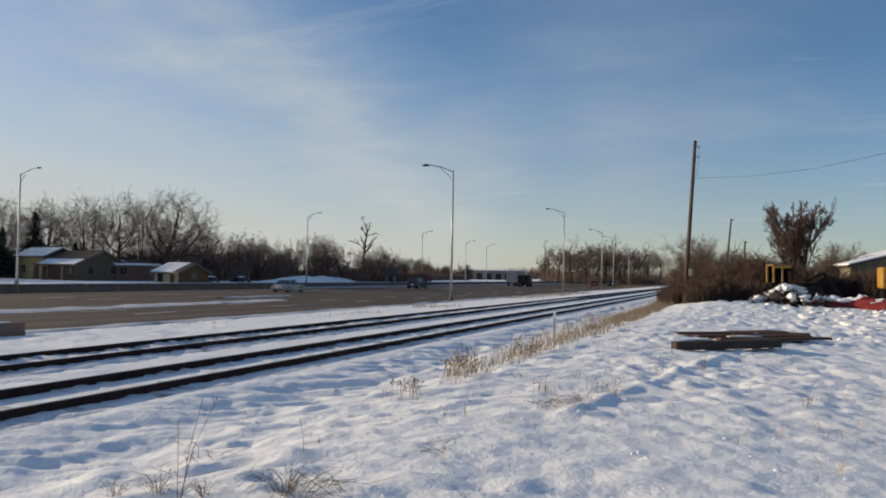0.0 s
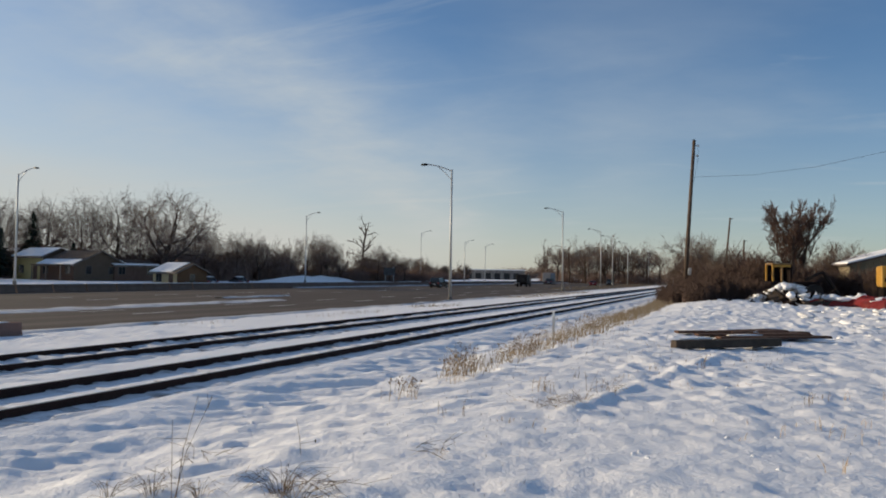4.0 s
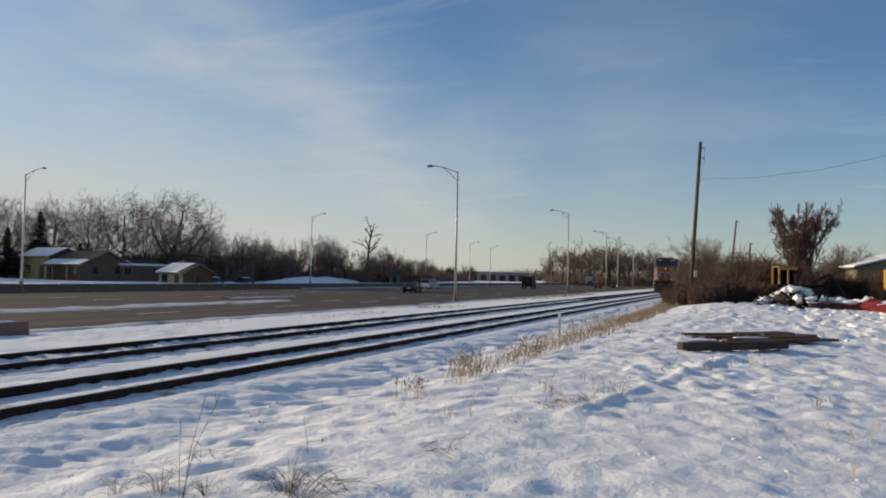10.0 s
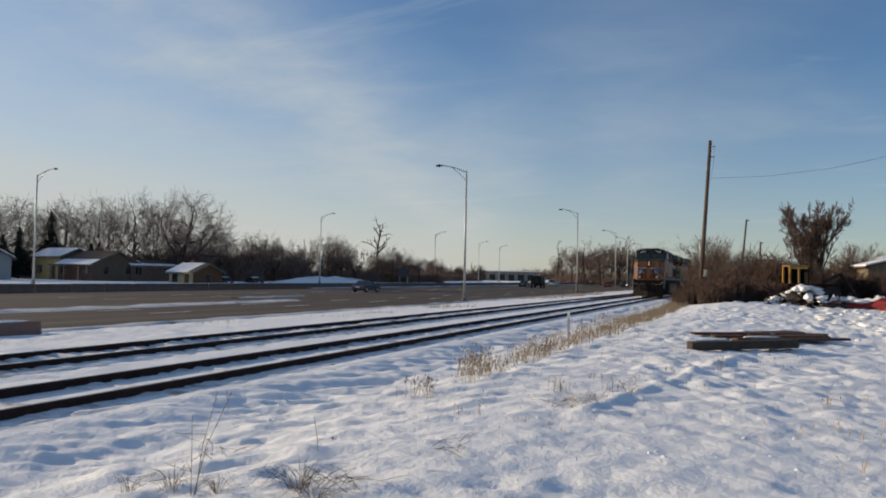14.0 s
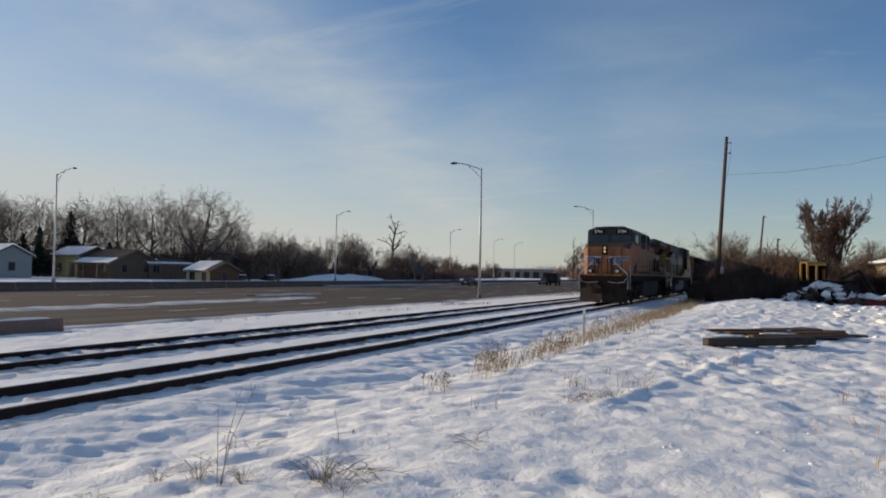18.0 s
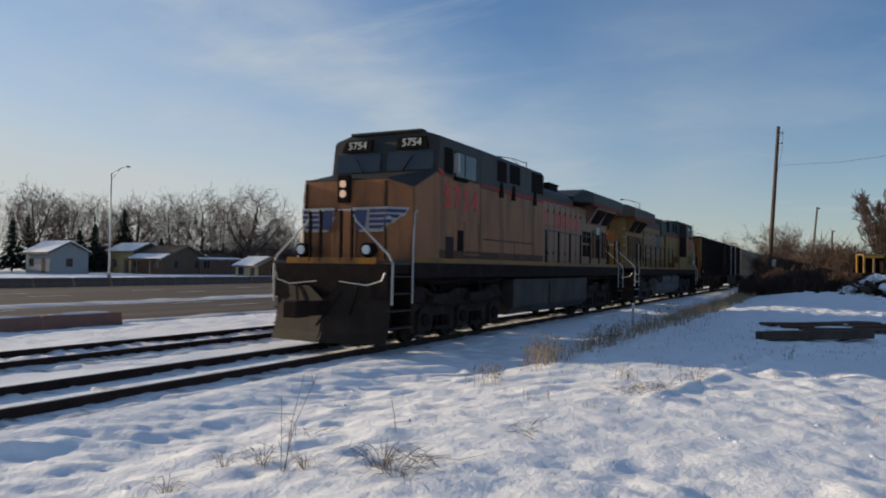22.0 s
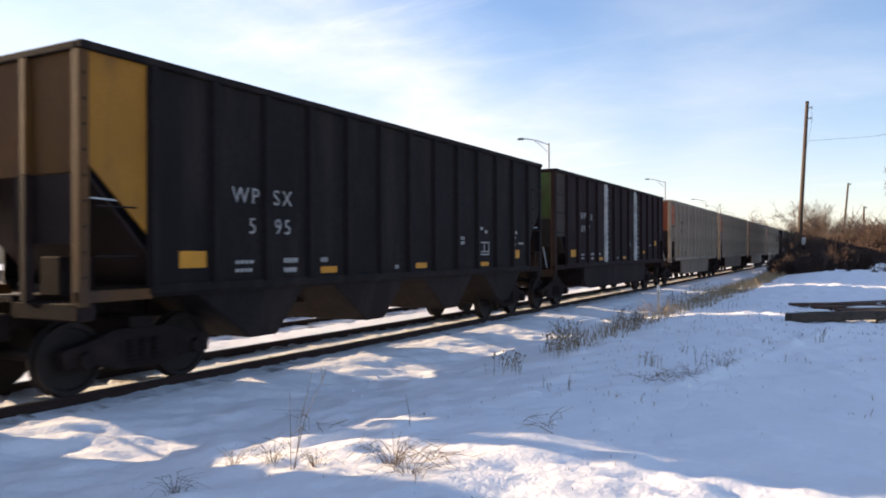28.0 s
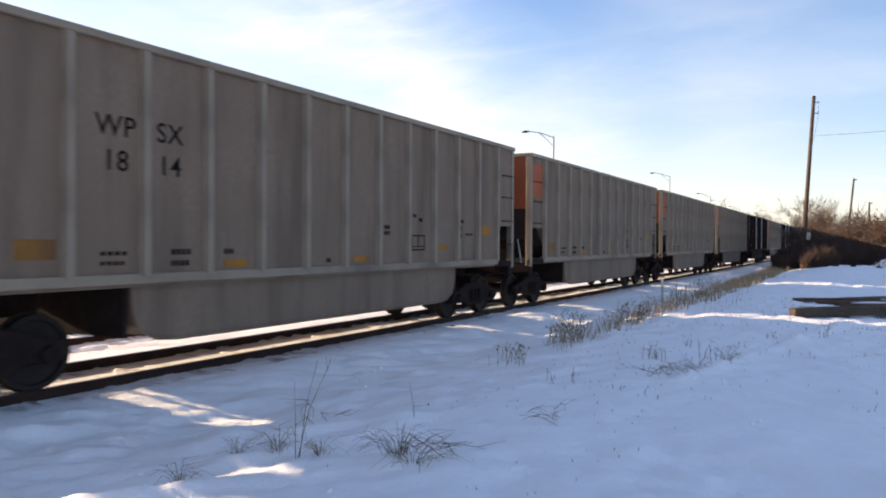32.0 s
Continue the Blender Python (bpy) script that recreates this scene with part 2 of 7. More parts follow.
GRIMEYEL = surface("road_grime_film", (0.095, 0.047, 0.027), 0.75, var=0.3, scale=1.5, bump=0.1, dirt=(0.05, 0.03, 0.02), amount=0.5, stretch=(2, 2, 0.6))
LADDERW = surface("worn_ladder_white", (0.50, 0.48, 0.45), 0.6, var=0.25, scale=5, bump=0.05, dirt=(0.2, 0.17, 0.15), amount=0.5)
WHITE = surface("white_paint", (0.74, 0.73, 0.70), 0.5, var=0.06, bump=0.03)
SILVERP = surface("silver_rail_paint", (0.44, 0.43, 0.41), 0.45, 0.2, var=0.1, bump=0.03)
UNDER = surface("greasy_running_gear", (0.021, 0.0145, 0.0135), 0.85, 0.0, var=0.35, scale=5, bump=0.3, dirt=(0.033, 0.022, 0.019), amount=0.3, dscale=3, spec=0.06)
TANKG = surface("fuel_tank_grey", (0.027, 0.021, 0.019), 0.6, var=0.2, scale=2, bump=0.1, dirt=grime, amount=0.55)
TRUCKB = surface("dusty_brown_truck", (0.034, 0.024, 0.021), 0.85, 0.0, var=0.35, scale=4, bump=0.3, dirt=(0.055, 0.038, 0.03), amount=0.45, dscale=2.5, spec=0.08)
TRUCKG = surface("dusty_grey_truck", (0.062, 0.056, 0.053), 0.85, 0.0, var=0.3, scale=4, bump=0.3, dirt=(0.035, 0.028, 0.025), amount=0.5, dscale=2.5, spec=0.08)
TANKL = surface("pale_grey_tank", (0.085, 0.085, 0.086), 0.6, var=0.2, scale=2, bump=0.1, dirt=grime, amount=0.5)
DULLRED = surface("grimed_red_stripe", (0.24, 0.038, 0.03), 0.6, var=0.25, scale=2, bump=0.05, dirt=(0.09, 0.03, 0.026), amount=0.5, dscale=2)
ROOF2 = surface("chalky_roof_grey", (0.062, 0.066, 0.063), 0.65, var=0.2, scale=1.5, bump=0.1, dirt=(0.04, 0.037, 0.033), amount=0.5)
WHEEL = surface("wheel_steel", (0.022, 0.016, 0.0145), 0.7, 0.1, var=0.3, scale=5, bump=0.15)
PLOW = surface("plough_steel", (0.022, 0.016, 0.013), 0.8, 0.0, var=0.3, scale=3, bump=0.15, dirt=(0.04, 0.03, 0.024), amount=0.3)
BLACKCAR = surface("black_hopper_paint", (0.0165, 0.0128, 0.0128), 0.8, var=0.25, scale=1.0, bump=0.12, fine=12, dirt=(0.03, 0.022, 0.019), amount=0.4, stretch=(2, 2, 0.3), spec=0.1)
BROWNCAR = surface("dark_brown_car_paint", (0.0205, 0.0118, 0.0118), 0.8, var=0.25, scale=1.0, bump=0.12, fine=12, dirt=(0.034, 0.0215, 0.019), amount=0.4, stretch=(2, 2, 0.3), spec=0.1)
ALU = surface("dull_aluminium", (0.185, 0.132, 0.096), 0.7, 0.0, var=0.14, scale=0.8, bump=0.08, fine=14, dirt=(0.12, 0.085, 0.062), amount=0.5, stretch=(2.2, 2.2, 0.3))
ALURIB = surface("bare_aluminium_rib", (0.25, 0.20, 0.15), 0.6, 0.0, var=0.12, scale=2, bump=0.05, dirt=(0.13, 0.10, 0.078), amount=0.45)
ENDYEL = surface("end_panel_yellow", (0.30, 0.128, 0.014), 0.6, var=0.15, scale=1.4, bump=0.1, dirt=(0.10, 0.05, 0.025), amount=0.55, stretch=(1.5, 1.5, 0.5))
ENDORG = surface("end_panel_orange", (0.31, 0.075, 0.03), 0.6, var=0.15, scale=1.4, bump=0.1, dirt=(0.22, 0.07, 0.04), amount=0.4)
ENDGRN = surface("end_panel_green", (0.10, 0.15, 0.03), 0.6, var=0.25, scale=1.4, bump=0.1, dirt=(0.085, 0.055, 0.035), amount=0.6)
# darker than the end panels' yellow, with brown streaks
ENDPOST = surface("dark_streaked_post", (0.10, 0.045, 0.014), 0.7, var=0.2, scale=2, bump=0.1, dirt=(0.05, 0.03, 0.02), amount=0.5, stretch=(1.5, 1.5, 0.5))
ENDDIRT = surface("stained_end_sheet", (0.15, 0.064, 0.015), 0.7, var=0.2, scale=1.4, bump=0.1, dirt=(0.045, 0.026, 0.016), amount=0.75, stretch=(1.5, 1.5, 0.5))
REFLECT = surface("reflective_patch", (0.52, 0.22, 0.02), 0.5, var=0.12, scale=4, bump=0.02)
RUSTEND = surface("rusty_end_sheet", (0.028, 0.016, 0.014), 0.8, var=0.35, scale=2, bump=0.2)
OLIVE = surface("faded_olive_panel", (0.036, 0.024, 0.017), 0.7, var=0.3, scale=2, bump=0.1)
BLACK = surface("black_void", (0.014, 0.0105, 0.0095), 0.85, var=0.2, bump=0.05, spec=0.05)
GLASS = surface("dark_window_glass", (0.02, 0.025, 0.03), 0.08, var=0.05, bump=0.0, spec=0.6)
BARK = surface("bare_bark", (0.085, 0.061, 0.049), 0.95, var=0.3, scale=3, bump=0.4)
TWIG = surface("winter_twigs", (0.18, 0.13, 0.105), 0.95, var=0.3, scale=1.5, bump=0)
PALETWIG = surface("frosted_twigs", (0.15, 0.112, 0.09), 0.95, var=0.3, scale=1.5, bump=0)
SHRUB = surface("dark_shrub_twigs", (0.20, 0.135, 0.108), 0.95, var=0.35, scale=1.0, bump=0)
REDTWIG = surface("reddish_twigs", (0.125, 0.078, 0.062), 0.95, var=0.3, scale=1.0, bump=0)
NEEDLE = surface("spruce_needles", (0.028, 0.040, 0.028), 0.9, var=0.4, scale=1.0, bump=0)
STRAW = surface("dry_straw", (0.36, 0.27, 0.165), 0.9, var=0.35, scale=4, bump=0)
WEED = surface("dead_weed_stalk", (0.20, 0.15, 0.105), 0.9, var=0.4, scale=4, bump=0)
LAMPGLASS = glow("ditch_lamp_glass", (0.55, 0.57, 0.6), 0.05)
LIGHTW, LIGHTR = glow("headlamp_glow", (0.8, 0.5, 0.32), 0.3), glow("tail_lamp_red", (0.25, 0.02, 0.02), 0.03)
NUMBERG = surface("number_board_white", (0.72, 0.70, 0.62), 0.5, var=0.05, bump=0)
TYRE = surface("tyre_rubber", (0.022, 0.022, 0.022), 0.85, var=0.2, bump=0.1)

# ---- tools for building ----
class Geo:
    """Collects vertices and faces of one mesh."""

    def __init__(self):
        self.v, self.f = [], []

    def add(self, verts, faces):
        k = len(self.v)
        self.v += [tuple(p) for p in verts]
        self.f += [tuple(i + k for i in q) for q in faces]
        return self

    def box(self, x0, x1, y0, y1, z0, z1):
        return self.add([(x0, y0, z0), (x1, y0, z0), (x1, y1, z0), (x0, y1, z0), (x0, y0, z1), (x1, y0, z1), (x1, y1, z1), (x0, y1, z1)],
                        [(3, 2, 1, 0), (4, 5, 6, 7), (0, 1, 5, 4), (1, 2, 6, 5), (2, 3, 7, 6), (3, 0, 4, 7)])

    def loft(self, rings, cap=True):
        """Rings of equally many points, joined in order."""
        n, k = len(rings[0]), len(self.v)
        for r in rings:
            self.v += [tuple(p) for p in r]
        for i in range(len(rings) - 1):
            for j in range(n):
                a, b = k + i * n + j, k + i * n + (j + 1) % n
                self.f.append((a, b, b + n, a + n))
        if cap:
            self.f += [tuple(range(k + n - 1, k - 1, -1)), tuple(range(k + (len(rings) - 1) * n, k + len(rings) * n))]
        return self

    def along_y(self, poly, y0, y1):
        return self.loft([[(x, y0, z) for x, z in poly], [(x, y1, z) for x, z in poly]])

    def along_x(self, poly, x0, x1):
        return self.loft([[(x0, y, z) for y, z in poly], [(x1, y, z) for y, z in poly]])

    def along_z(self, poly, z0, z1):
        return self.loft([[(x, y, z0) for x, y in poly], [(x, y, z1) for x, y in poly]])

    def tube(self, pts, r, n=6, r1=None, cap=True):
        pts = [Vector(p) for p in pts]
        r1 = r if r1 is None else r1
        rings = []
        for i, p in enumerate(pts):
            d = (pts[min(i + 1, len(pts) - 1)] - pts[max(i - 1, 0)]).normalized()
            a = d.orthogonal().normalized()
            if i and rings:
                a = (last - last.dot(d) * d).normalized()
            last = a
            b = d.cross(a)
            q = float(r + (r1 - r) * i / (len(pts) - 1))
            rings.append([p + q * (math.cos(2 * math.pi * j / n) * a + math.sin(2 * math.pi * j / n) * b) for j in range(n)])
        return self.loft(rings, cap)

    def disc_x(self, x0, x1, y, z, r0, r1=None, n=20):
        r1 = r0 if r1 is None else r1
        ring = [(math.cos(2 * math.pi * j / n), math.sin(2 * math.pi * j / n)) for j in range(n)]
        return self.loft([[(x0, y + r0 * c, z + r0 * s) for c, s in ring], [(x1, y + r1 * c, z + r1 * s) for c, s in ring]])

    def lump(self, x, y, z, sx, sy, sz, seed, n=7, m=5, rough=0.25):
        rnd = random.Random(seed)
        rings = []
        for i in range(m):
            a = math.pi * (i + 0.35) / (m - 0.3)
            rings.append([(x + sx * math.sin(a) * math.cos(b) * (1 + rnd.uniform(-rough, rough)), y + sy * math.sin(a) * math.sin(b) * (1 + rnd.uniform(-rough, rough)),
                           z + sz * math.cos(a) * (1 + rnd.uniform(-rough, rough))) for b in [2 * math.pi * j / n for j in range(n)]])
        return self.loft(rings)


def mesh_of(name, geo, material, bevel=0.0, smooth=False, fix=True):
    me = bpy.data.meshes.new(name)
    me.from_pydata(geo.v, [], geo.f)
    if fix and len(geo.f) < 6000:
        bm = bmesh.new()
        bm.from_mesh(me)
        bmesh.ops.recalc_face_normals(bm, faces=bm.faces)
        if bevel:
            bmesh.ops.bevel(bm, geom=list(bm.edges), offset=bevel, segments=1, affect="EDGES", clamp_overlap=True)
        bm.to_mesh(me)
        bm.free()
    if smooth:
        me.polygons.foreach_set("use_smooth", [True] * len(me.polygons))
    me.materials.append(material)
    return me


def part(name, geo, material, parent=None, label="", bevel=0.0, smooth=False, at=None, fix=True):
    ob = new(name, mesh_of(name, geo, material, bevel, smooth, fix))
    if parent is not None:
        ob.parent = parent
    if at is not None:
        ob.matrix_basis = at
    if label:
        tagged(ob, label)
    return ob


def again(ob, parent, at=None):
    """Another object on the same mesh."""
    o = new(ob.name.split(".")[0], ob.data)
    o.parent = parent
    if at is not None:
        o.matrix_basis = at
    return o


def thing(name, label, category, group="", at=None, kind=""):
    ob = new(name)
    ob.empty_display_size = 0.3
    if at is not None:
        ob.matrix_basis = at
    return tagged(ob, label, category, group, kind)


def lettering(name, text, size, material, parent, m, thick=0.004, spacing=1.0, bold=0.0, label=""):
    """Text as a mesh, in its own XY plane, at the pose m."""
    cu = bpy.data.curves.new(name, "FONT")
    cu.body, cu.size, cu.extrude, cu.align_x, cu.align_y, cu.space_character, cu.offset = text, size, thick, "CENTER", "CENTER", spacing, bold
    tmp = new(name + "_curve", cu)
    bpy.context.view_layer.update()
    me = bpy.data.meshes.new_from_object(tmp.evaluated_get(bpy.context.evaluated_depsgraph_get()))
    bpy.data.objects.remove(tmp)
    me.materials.clear()
    me.materials.append(material)
    ob = new(name, me)
    ob.parent, ob.matrix_basis = parent, m
    if label:
        tagged(ob, label)
    return ob


def on_side(sign, x, y, z):
    """A pose for writing on a wall whose outside looks along sign * X."""
    return pose(x, y, z, 90, 0, 90 * sign)


# smooth value noise on arrays
def lattice(ix, iy, seed):
    h = np.sin(ix * 127.1 + iy * 311.7 + seed * 74.7) * 43758.5453
    return h - np.floor(h)


def vnoise(x, y, seed=0):
    ix, iy = np.floor(x), np.floor(y)
    fx, fy = x - ix, y - iy
    ux, uy = fx * fx * (3 - 2 * fx), fy * fy * (3 - 2 * fy)
    a, b, c, d = lattice(ix, iy, seed), lattice(ix + 1, iy, seed), lattice(ix, iy + 1, seed), lattice(ix + 1, iy + 1, seed)
    return (a + (b - a) * ux) * (1 - uy) + (c + (d - c) * ux) * uy - 0.5


RAIL_X = (-8.70, -10.205, -12.72, -14.225)
TRACK = -9.4525


def ground_z(x, y):
    """Height of the snow, without the small bumps (arrays or numbers)."""
    x, y = np.asarray(x, float), np.asarray(y, float)
    z = np.interp(x, [-1500, -120, -75, -63, -60.5, -22.6, -21.3, -18, -15.6, -7.9, -7.5, -7.05, -6.3, -5.2, -4.0, -2.6, 0, 3, 7, 30, 1500],
                  [2, 0.3, 0.1, 0.0, -0.48, -0.48, -0.34, -0.26, -0.17, -0.13, -0.16, -0.22, -0.25, -0.14, 0.015, 0.10, 0.04, -0.10, -0.22, -0.1, 0.2])
    right = np.clip((x + 4.5) / 3, 0, 1)
    z = z + 0.16 * np.clip(x / 7, 0, 1) * np.clip((y - 28) / 16, 0, 1) + right * 0.36 * np.clip((y - 30) / 25, 0, 1) + 0.22 * np.exp(-((x - 0.5) / 2.6) ** 2 - ((y - 49) / 4.5) ** 2)
    return z


def bumps(x, y):
    """Trodden and wind-worn snow."""
    near = np.clip((x + 8.2) / 0.8, 0, 1)
    trod = 0.07 * vnoise(x / 1.9 + 0.2 * y, y / 1.7, 1) + 0.07 * vnoise(x / 0.86 + 0.3 * y, y / 0.8, 2) + 0.11 * vnoise(x / 0.46 + 0.4 * y, y / 0.42, 3) + 0.11 * vnoise(x / 0.27 + 0.2 * y, y / 0.23, 4) + 0.065 * vnoise(x / 0.16, y / 0.15, 5)
    trod = trod * (0.85 + 1.2 * (vnoise(x / 3.1, y / 2.6, 9) + 0.2)) + 0.16 * np.maximum(0, vnoise(x / 0.5 + 0.4 * y, y / 0.5, 7) - 0.22) - 0.16 * np.maximum(0, vnoise(x / 0.36, y / 0.4, 8) - 0.22)
    u, v = 0.8 * x + 0.6 * y, 0.8 * y - 0.6 * x
    drift = 0.05 * vnoise(u / 2.2, v / 1.1, 11) + 0.085 * vnoise(u / 1.1, v / 0.40, 12) + 0.15 * vnoise(u / 0.6, v / 0.21, 13) * (0.7 + 1.2 * (vnoise(x / 1.3, y / 1.1, 16) + 0.3)) + 0.09 * vnoise(u / 0.3, v / 0.15, 14) + 0.06 * vnoise(x / 0.19, y / 0.17, 15)
    k = np.clip((x + 3.6) / 1.6, 0, 1)
    b = drift * (1 - k) + 1.15 * trod * k
    ridge = np.exp(-((x + 2.04 - 0.192 * (y - 9.4)) / 0.12) ** 2) * np.clip((y - 9.0) / 1, 0, 1) * np.clip((20.2 - y) / 1.5, 0, 1) * 0.055
    shoulder = np.clip((-x - 14.5) / 1.0, 0, 1) * np.clip((x + 22) / 0.5, 0, 1)
    mid = np.clip((-x - 10.5) / 0.3, 0, 1) * np.clip((x + 12.4) / 0.3, 0, 1)
    return near * (b * (0.62 - 0.18 * k) * (1 + 0.45 * k * np.clip((y - 20) / 8, 0, 1)) + ridge) + (shoulder * 0.85 + mid * 0.6) * b * 0.5


# ---- ground, roads, track ----
def steps(*spans):
    out = []
    for a, b, s in spans:
        out.append(np.arange(a, b, s))
    return np.concatenate(out)


gx = np.concatenate([-21 - np.geomspace(40, 2500, 22)[::-1], steps((-60, -22.6, 1.6), (-22.6, -8.6, 0.2), (-8.6, 5, 0.08), (5, 16, 0.25), (16, 40, 1.2)), 40 + np.geomspace(1.5, 2500, 24)])
gy = np.concatenate([-np.geomspace(8, 1500, 16)[::-1], steps((-8, 2.5, 0.5), (2.5, 16, 0.07), (16, 24, 0.10), (24, 45, 0.2), (45, 80, 0.6)), 80 + np.geomspace(1, 4000, 50)])
XX, YY = np.meshgrid(gx, gy)
ZZ = ground_z(XX, YY) + bumps(XX, YY) * np.clip((160 - YY) / 100, 0.15, 1)
nx, ny = len(gx), len(gy)
idx = np.arange(nx * ny).reshape(ny, nx)
quads = np.stack([idx[:-1, :-1], idx[:-1, 1:], idx[1:, 1:], idx[1:, :-1]], -1).reshape(-1, 4)
me = bpy.data.meshes.new("ground")
me.from_pydata(np.stack([XX, YY, ZZ], -1).reshape(-1, 3).tolist(), [], quads.tolist())
me.polygons.foreach_set("use_smooth", [True] * len(me.polygons))
me.materials.append(SNOW)
tagged(new("ground", me), "trodden bluish-white snow over rough open ground", "ground", kind="structure")

road = Geo()
for y0, y1 in [(-200 + 40 * i, -160 + 40 * i) for i in range(30)]:
    road.box(-60.4, -22.4, y0, y1, -0.9, -0.40)
road.box(-60.4, -22.4, 1000, 3000, -0.9, -0.40)
tagged(part("road", road, ASPHALT), "salt-stained grey-brown asphalt highway", "road", kind="structure")
rnd = random.Random(4)


def snow_strip(name, x0, x1, y0, y1, step, h, label, seed):
    """Ploughed snow in an uneven ribbon along the road."""
    r, g, n = random.Random(seed), Geo(), int((y1 - y0) / step) + 1
    rows = []
    for i in range(n):
        y = y0 + i * step
        a, b = x0 + r.uniform(-0.35, 0.35), x1 + r.uniform(-0.35, 0.35)
        rows.append([(a, y, -0.405), (a + (b - a) * 0.3, y, -0.40 + h * r.uniform(0.4, 1)), (a + (b - a) * 0.7, y, -0.40 + h * r.uniform(0.4, 1)), (b, y, -0.405)])
    k = 4
    for i in range(n - 1):
        for j in range(3):
            p = [rows[i][j], rows[i][j + 1], rows[i + 1][j + 1], rows[i + 1][j]]
            g.add(p, [(0, 1, 2, 3)])
    return tagged(part(name, g, ROADSNOW, fix=False), label, "snow", kind="structure")


snow_strip("snowbank_near", -23.0, -21.9, 0, 300, 1.3, 0.10, "low ploughed snow along the highway shoulder", 1)
snow_strip("snowbank_median", -35.2, -33.0, 2, 52, 1.1, 0.13, "thin bluish strip of ploughed snow on the median", 2)
snow_strip("snowbank_patch", -40.5, -39.3, 52, 62, 1.0, 0.12, "patch of snow left on the median", 3)
snow_strip("snowbank_far", -60.2, -58.9, 95, 500, 2.0, 0.15, "snow ploughed to the far roadside", 4)
for x in (-28.3, -31.8, -44.0, -48.6):
    for i in range(26):
        g = Geo().box(-0.07, 0.07, 0, 3.0, -0.399, -0.394)
        tagged(part("lane_dash", g, WHITE, at=pose(x, 6 + 12 * i, 0)), "worn white lane dash on the asphalt", "road marking", "lane dashes", "structure")

# the two tracks
rail_sec = [(-0.07, -0.175), (0.07, -0.175), (0.07, -0.155), (0.012, -0.13), (0.012, -0.045), (0.037, -0.035), (0.037, -0.004), (0.03, 0.0), (-0.03, 0.0), (-0.037, -0.004), (-0.037, -0.035), (-0.012, -0.045), (-0.012, -0.13), (-0.07, -0.155)]
tie_mesh = mesh_of("tie", Geo().box(-1.28, 1.28, -0.11, 0.11, -0.32, -0.15), TIE, 0.015)
spike_mesh = mesh_of("tie_plate", Geo().box(-0.13, 0.13, -0.09, 0.09, -0.175, -0.158), RAIL, 0.004)
for xs, nm in (((RAIL_X[1], RAIL_X[0]), "main_track"), ((RAIL_X[3], RAIL_X[2]), "far_track")):
    cx = sum(xs) / 2
    track = thing(nm, "snow-dusted railway track with dark rusted rails", "track", "railway tracks", pose(cx, 0, 0), "structure")
    for x in xs:
        part("rail", Geo().along_y([(p + x - cx, q) for p, q in rail_sec], -150, 420), RAIL, track, "dark rusted steel rail", fix=True)
        part("rail_head", Geo().box(x - cx - 0.028, x - cx + 0.028, -150, 420, -0.001, 0.0025), RAILTOP, track, "worn bright running surface")
    # snow lying between and beside the rails, broken by the ties
    g = Geo()
    ys_, xs_ = np.arange(0, 70, 0.16), np.concatenate([np.linspace(-1.9, -0.83, 12), np.linspace(-0.66, 0.66, 12), np.linspace(0.83, 1.9, 12)])
    X2, Y2 = np.meshgrid(xs_, ys_)
    Z2 = -0.150 + 0.06 * vnoise(X2 / 0.5 + cx, Y2 / 0.55, 21) + 0.075 * vnoise(X2 / 0.24, Y2 / 0.24 + cx, 22) + 0.03 * np.cos(Y2 / 0.52 * 2 * np.pi + np.pi) + (0.03 if nm == "far_track" else 0.0)
    Z2 = np.where(np.abs(X2) > 0.8, -0.118 + 0.05 * vnoise(X2 / 0.3 + cx, Y2 / 0.33, 23) - 0.16 * np.clip((np.abs(X2) - 1.25) / 0.6, 0, 1), Z2)
    w = len(xs_)
    g.v = np.stack([X2, Y2, Z2], -1).reshape(-1, 3).tolist()
    g.f = [(i * w + j, i * w + j + 1, (i + 1) * w + j + 1, (i + 1) * w + j) for i in range(len(ys_) - 1) for j in range(w - 1)]
    part("bed_snow", g, BED, track, "packed dirty snow between the ties", smooth=True, fix=False)
    for i in range(120):
        o = new("tie", tie_mesh)
        o.parent, o.matrix_basis = track, pose(0, 0.26 + 0.52 * i, 0, 0, 0, rnd.uniform(-1.5, 1.5))
    for i in range(40):
        for s in (-1, 1):
            o = new("tie_plate", spike_mesh)
            o.parent, o.matrix_basis = track, pose(s * 0.7525, 4.42 + 0.52 * i, 0)

# the low barrier at the near shoulder
low = thing("low_barrier", "low reddish-brown concrete barrier half buried in snow", "barrier", "", pose(-21.6, 0, 0), "structure")
seg = None
for i in range(12):
    m = pose(0, 18.0 - 3.0 * (i + 1), 0, 0, 0, (0.4, -0.5, 0.2)[i % 3])
    if seg is None:
        seg = part("barrier_block", Geo().along_y([(-0.25, -0.5), (0.25, -0.5), (0.16, 0.08), (-0.16, 0.08)], 0, 2.95), BRICKWALL, low, bevel=0.02, at=m)
    else:
        again(seg, low, m)
    part("snow_cap", Geo().lump(0, 1.5, 0.085, 0.15, 1.35, 0.05, 40 + i, 8, 4), SNOW, low, smooth=True, at=m)


# ---- the train ----
SPIN = []          # wheelsets that turn


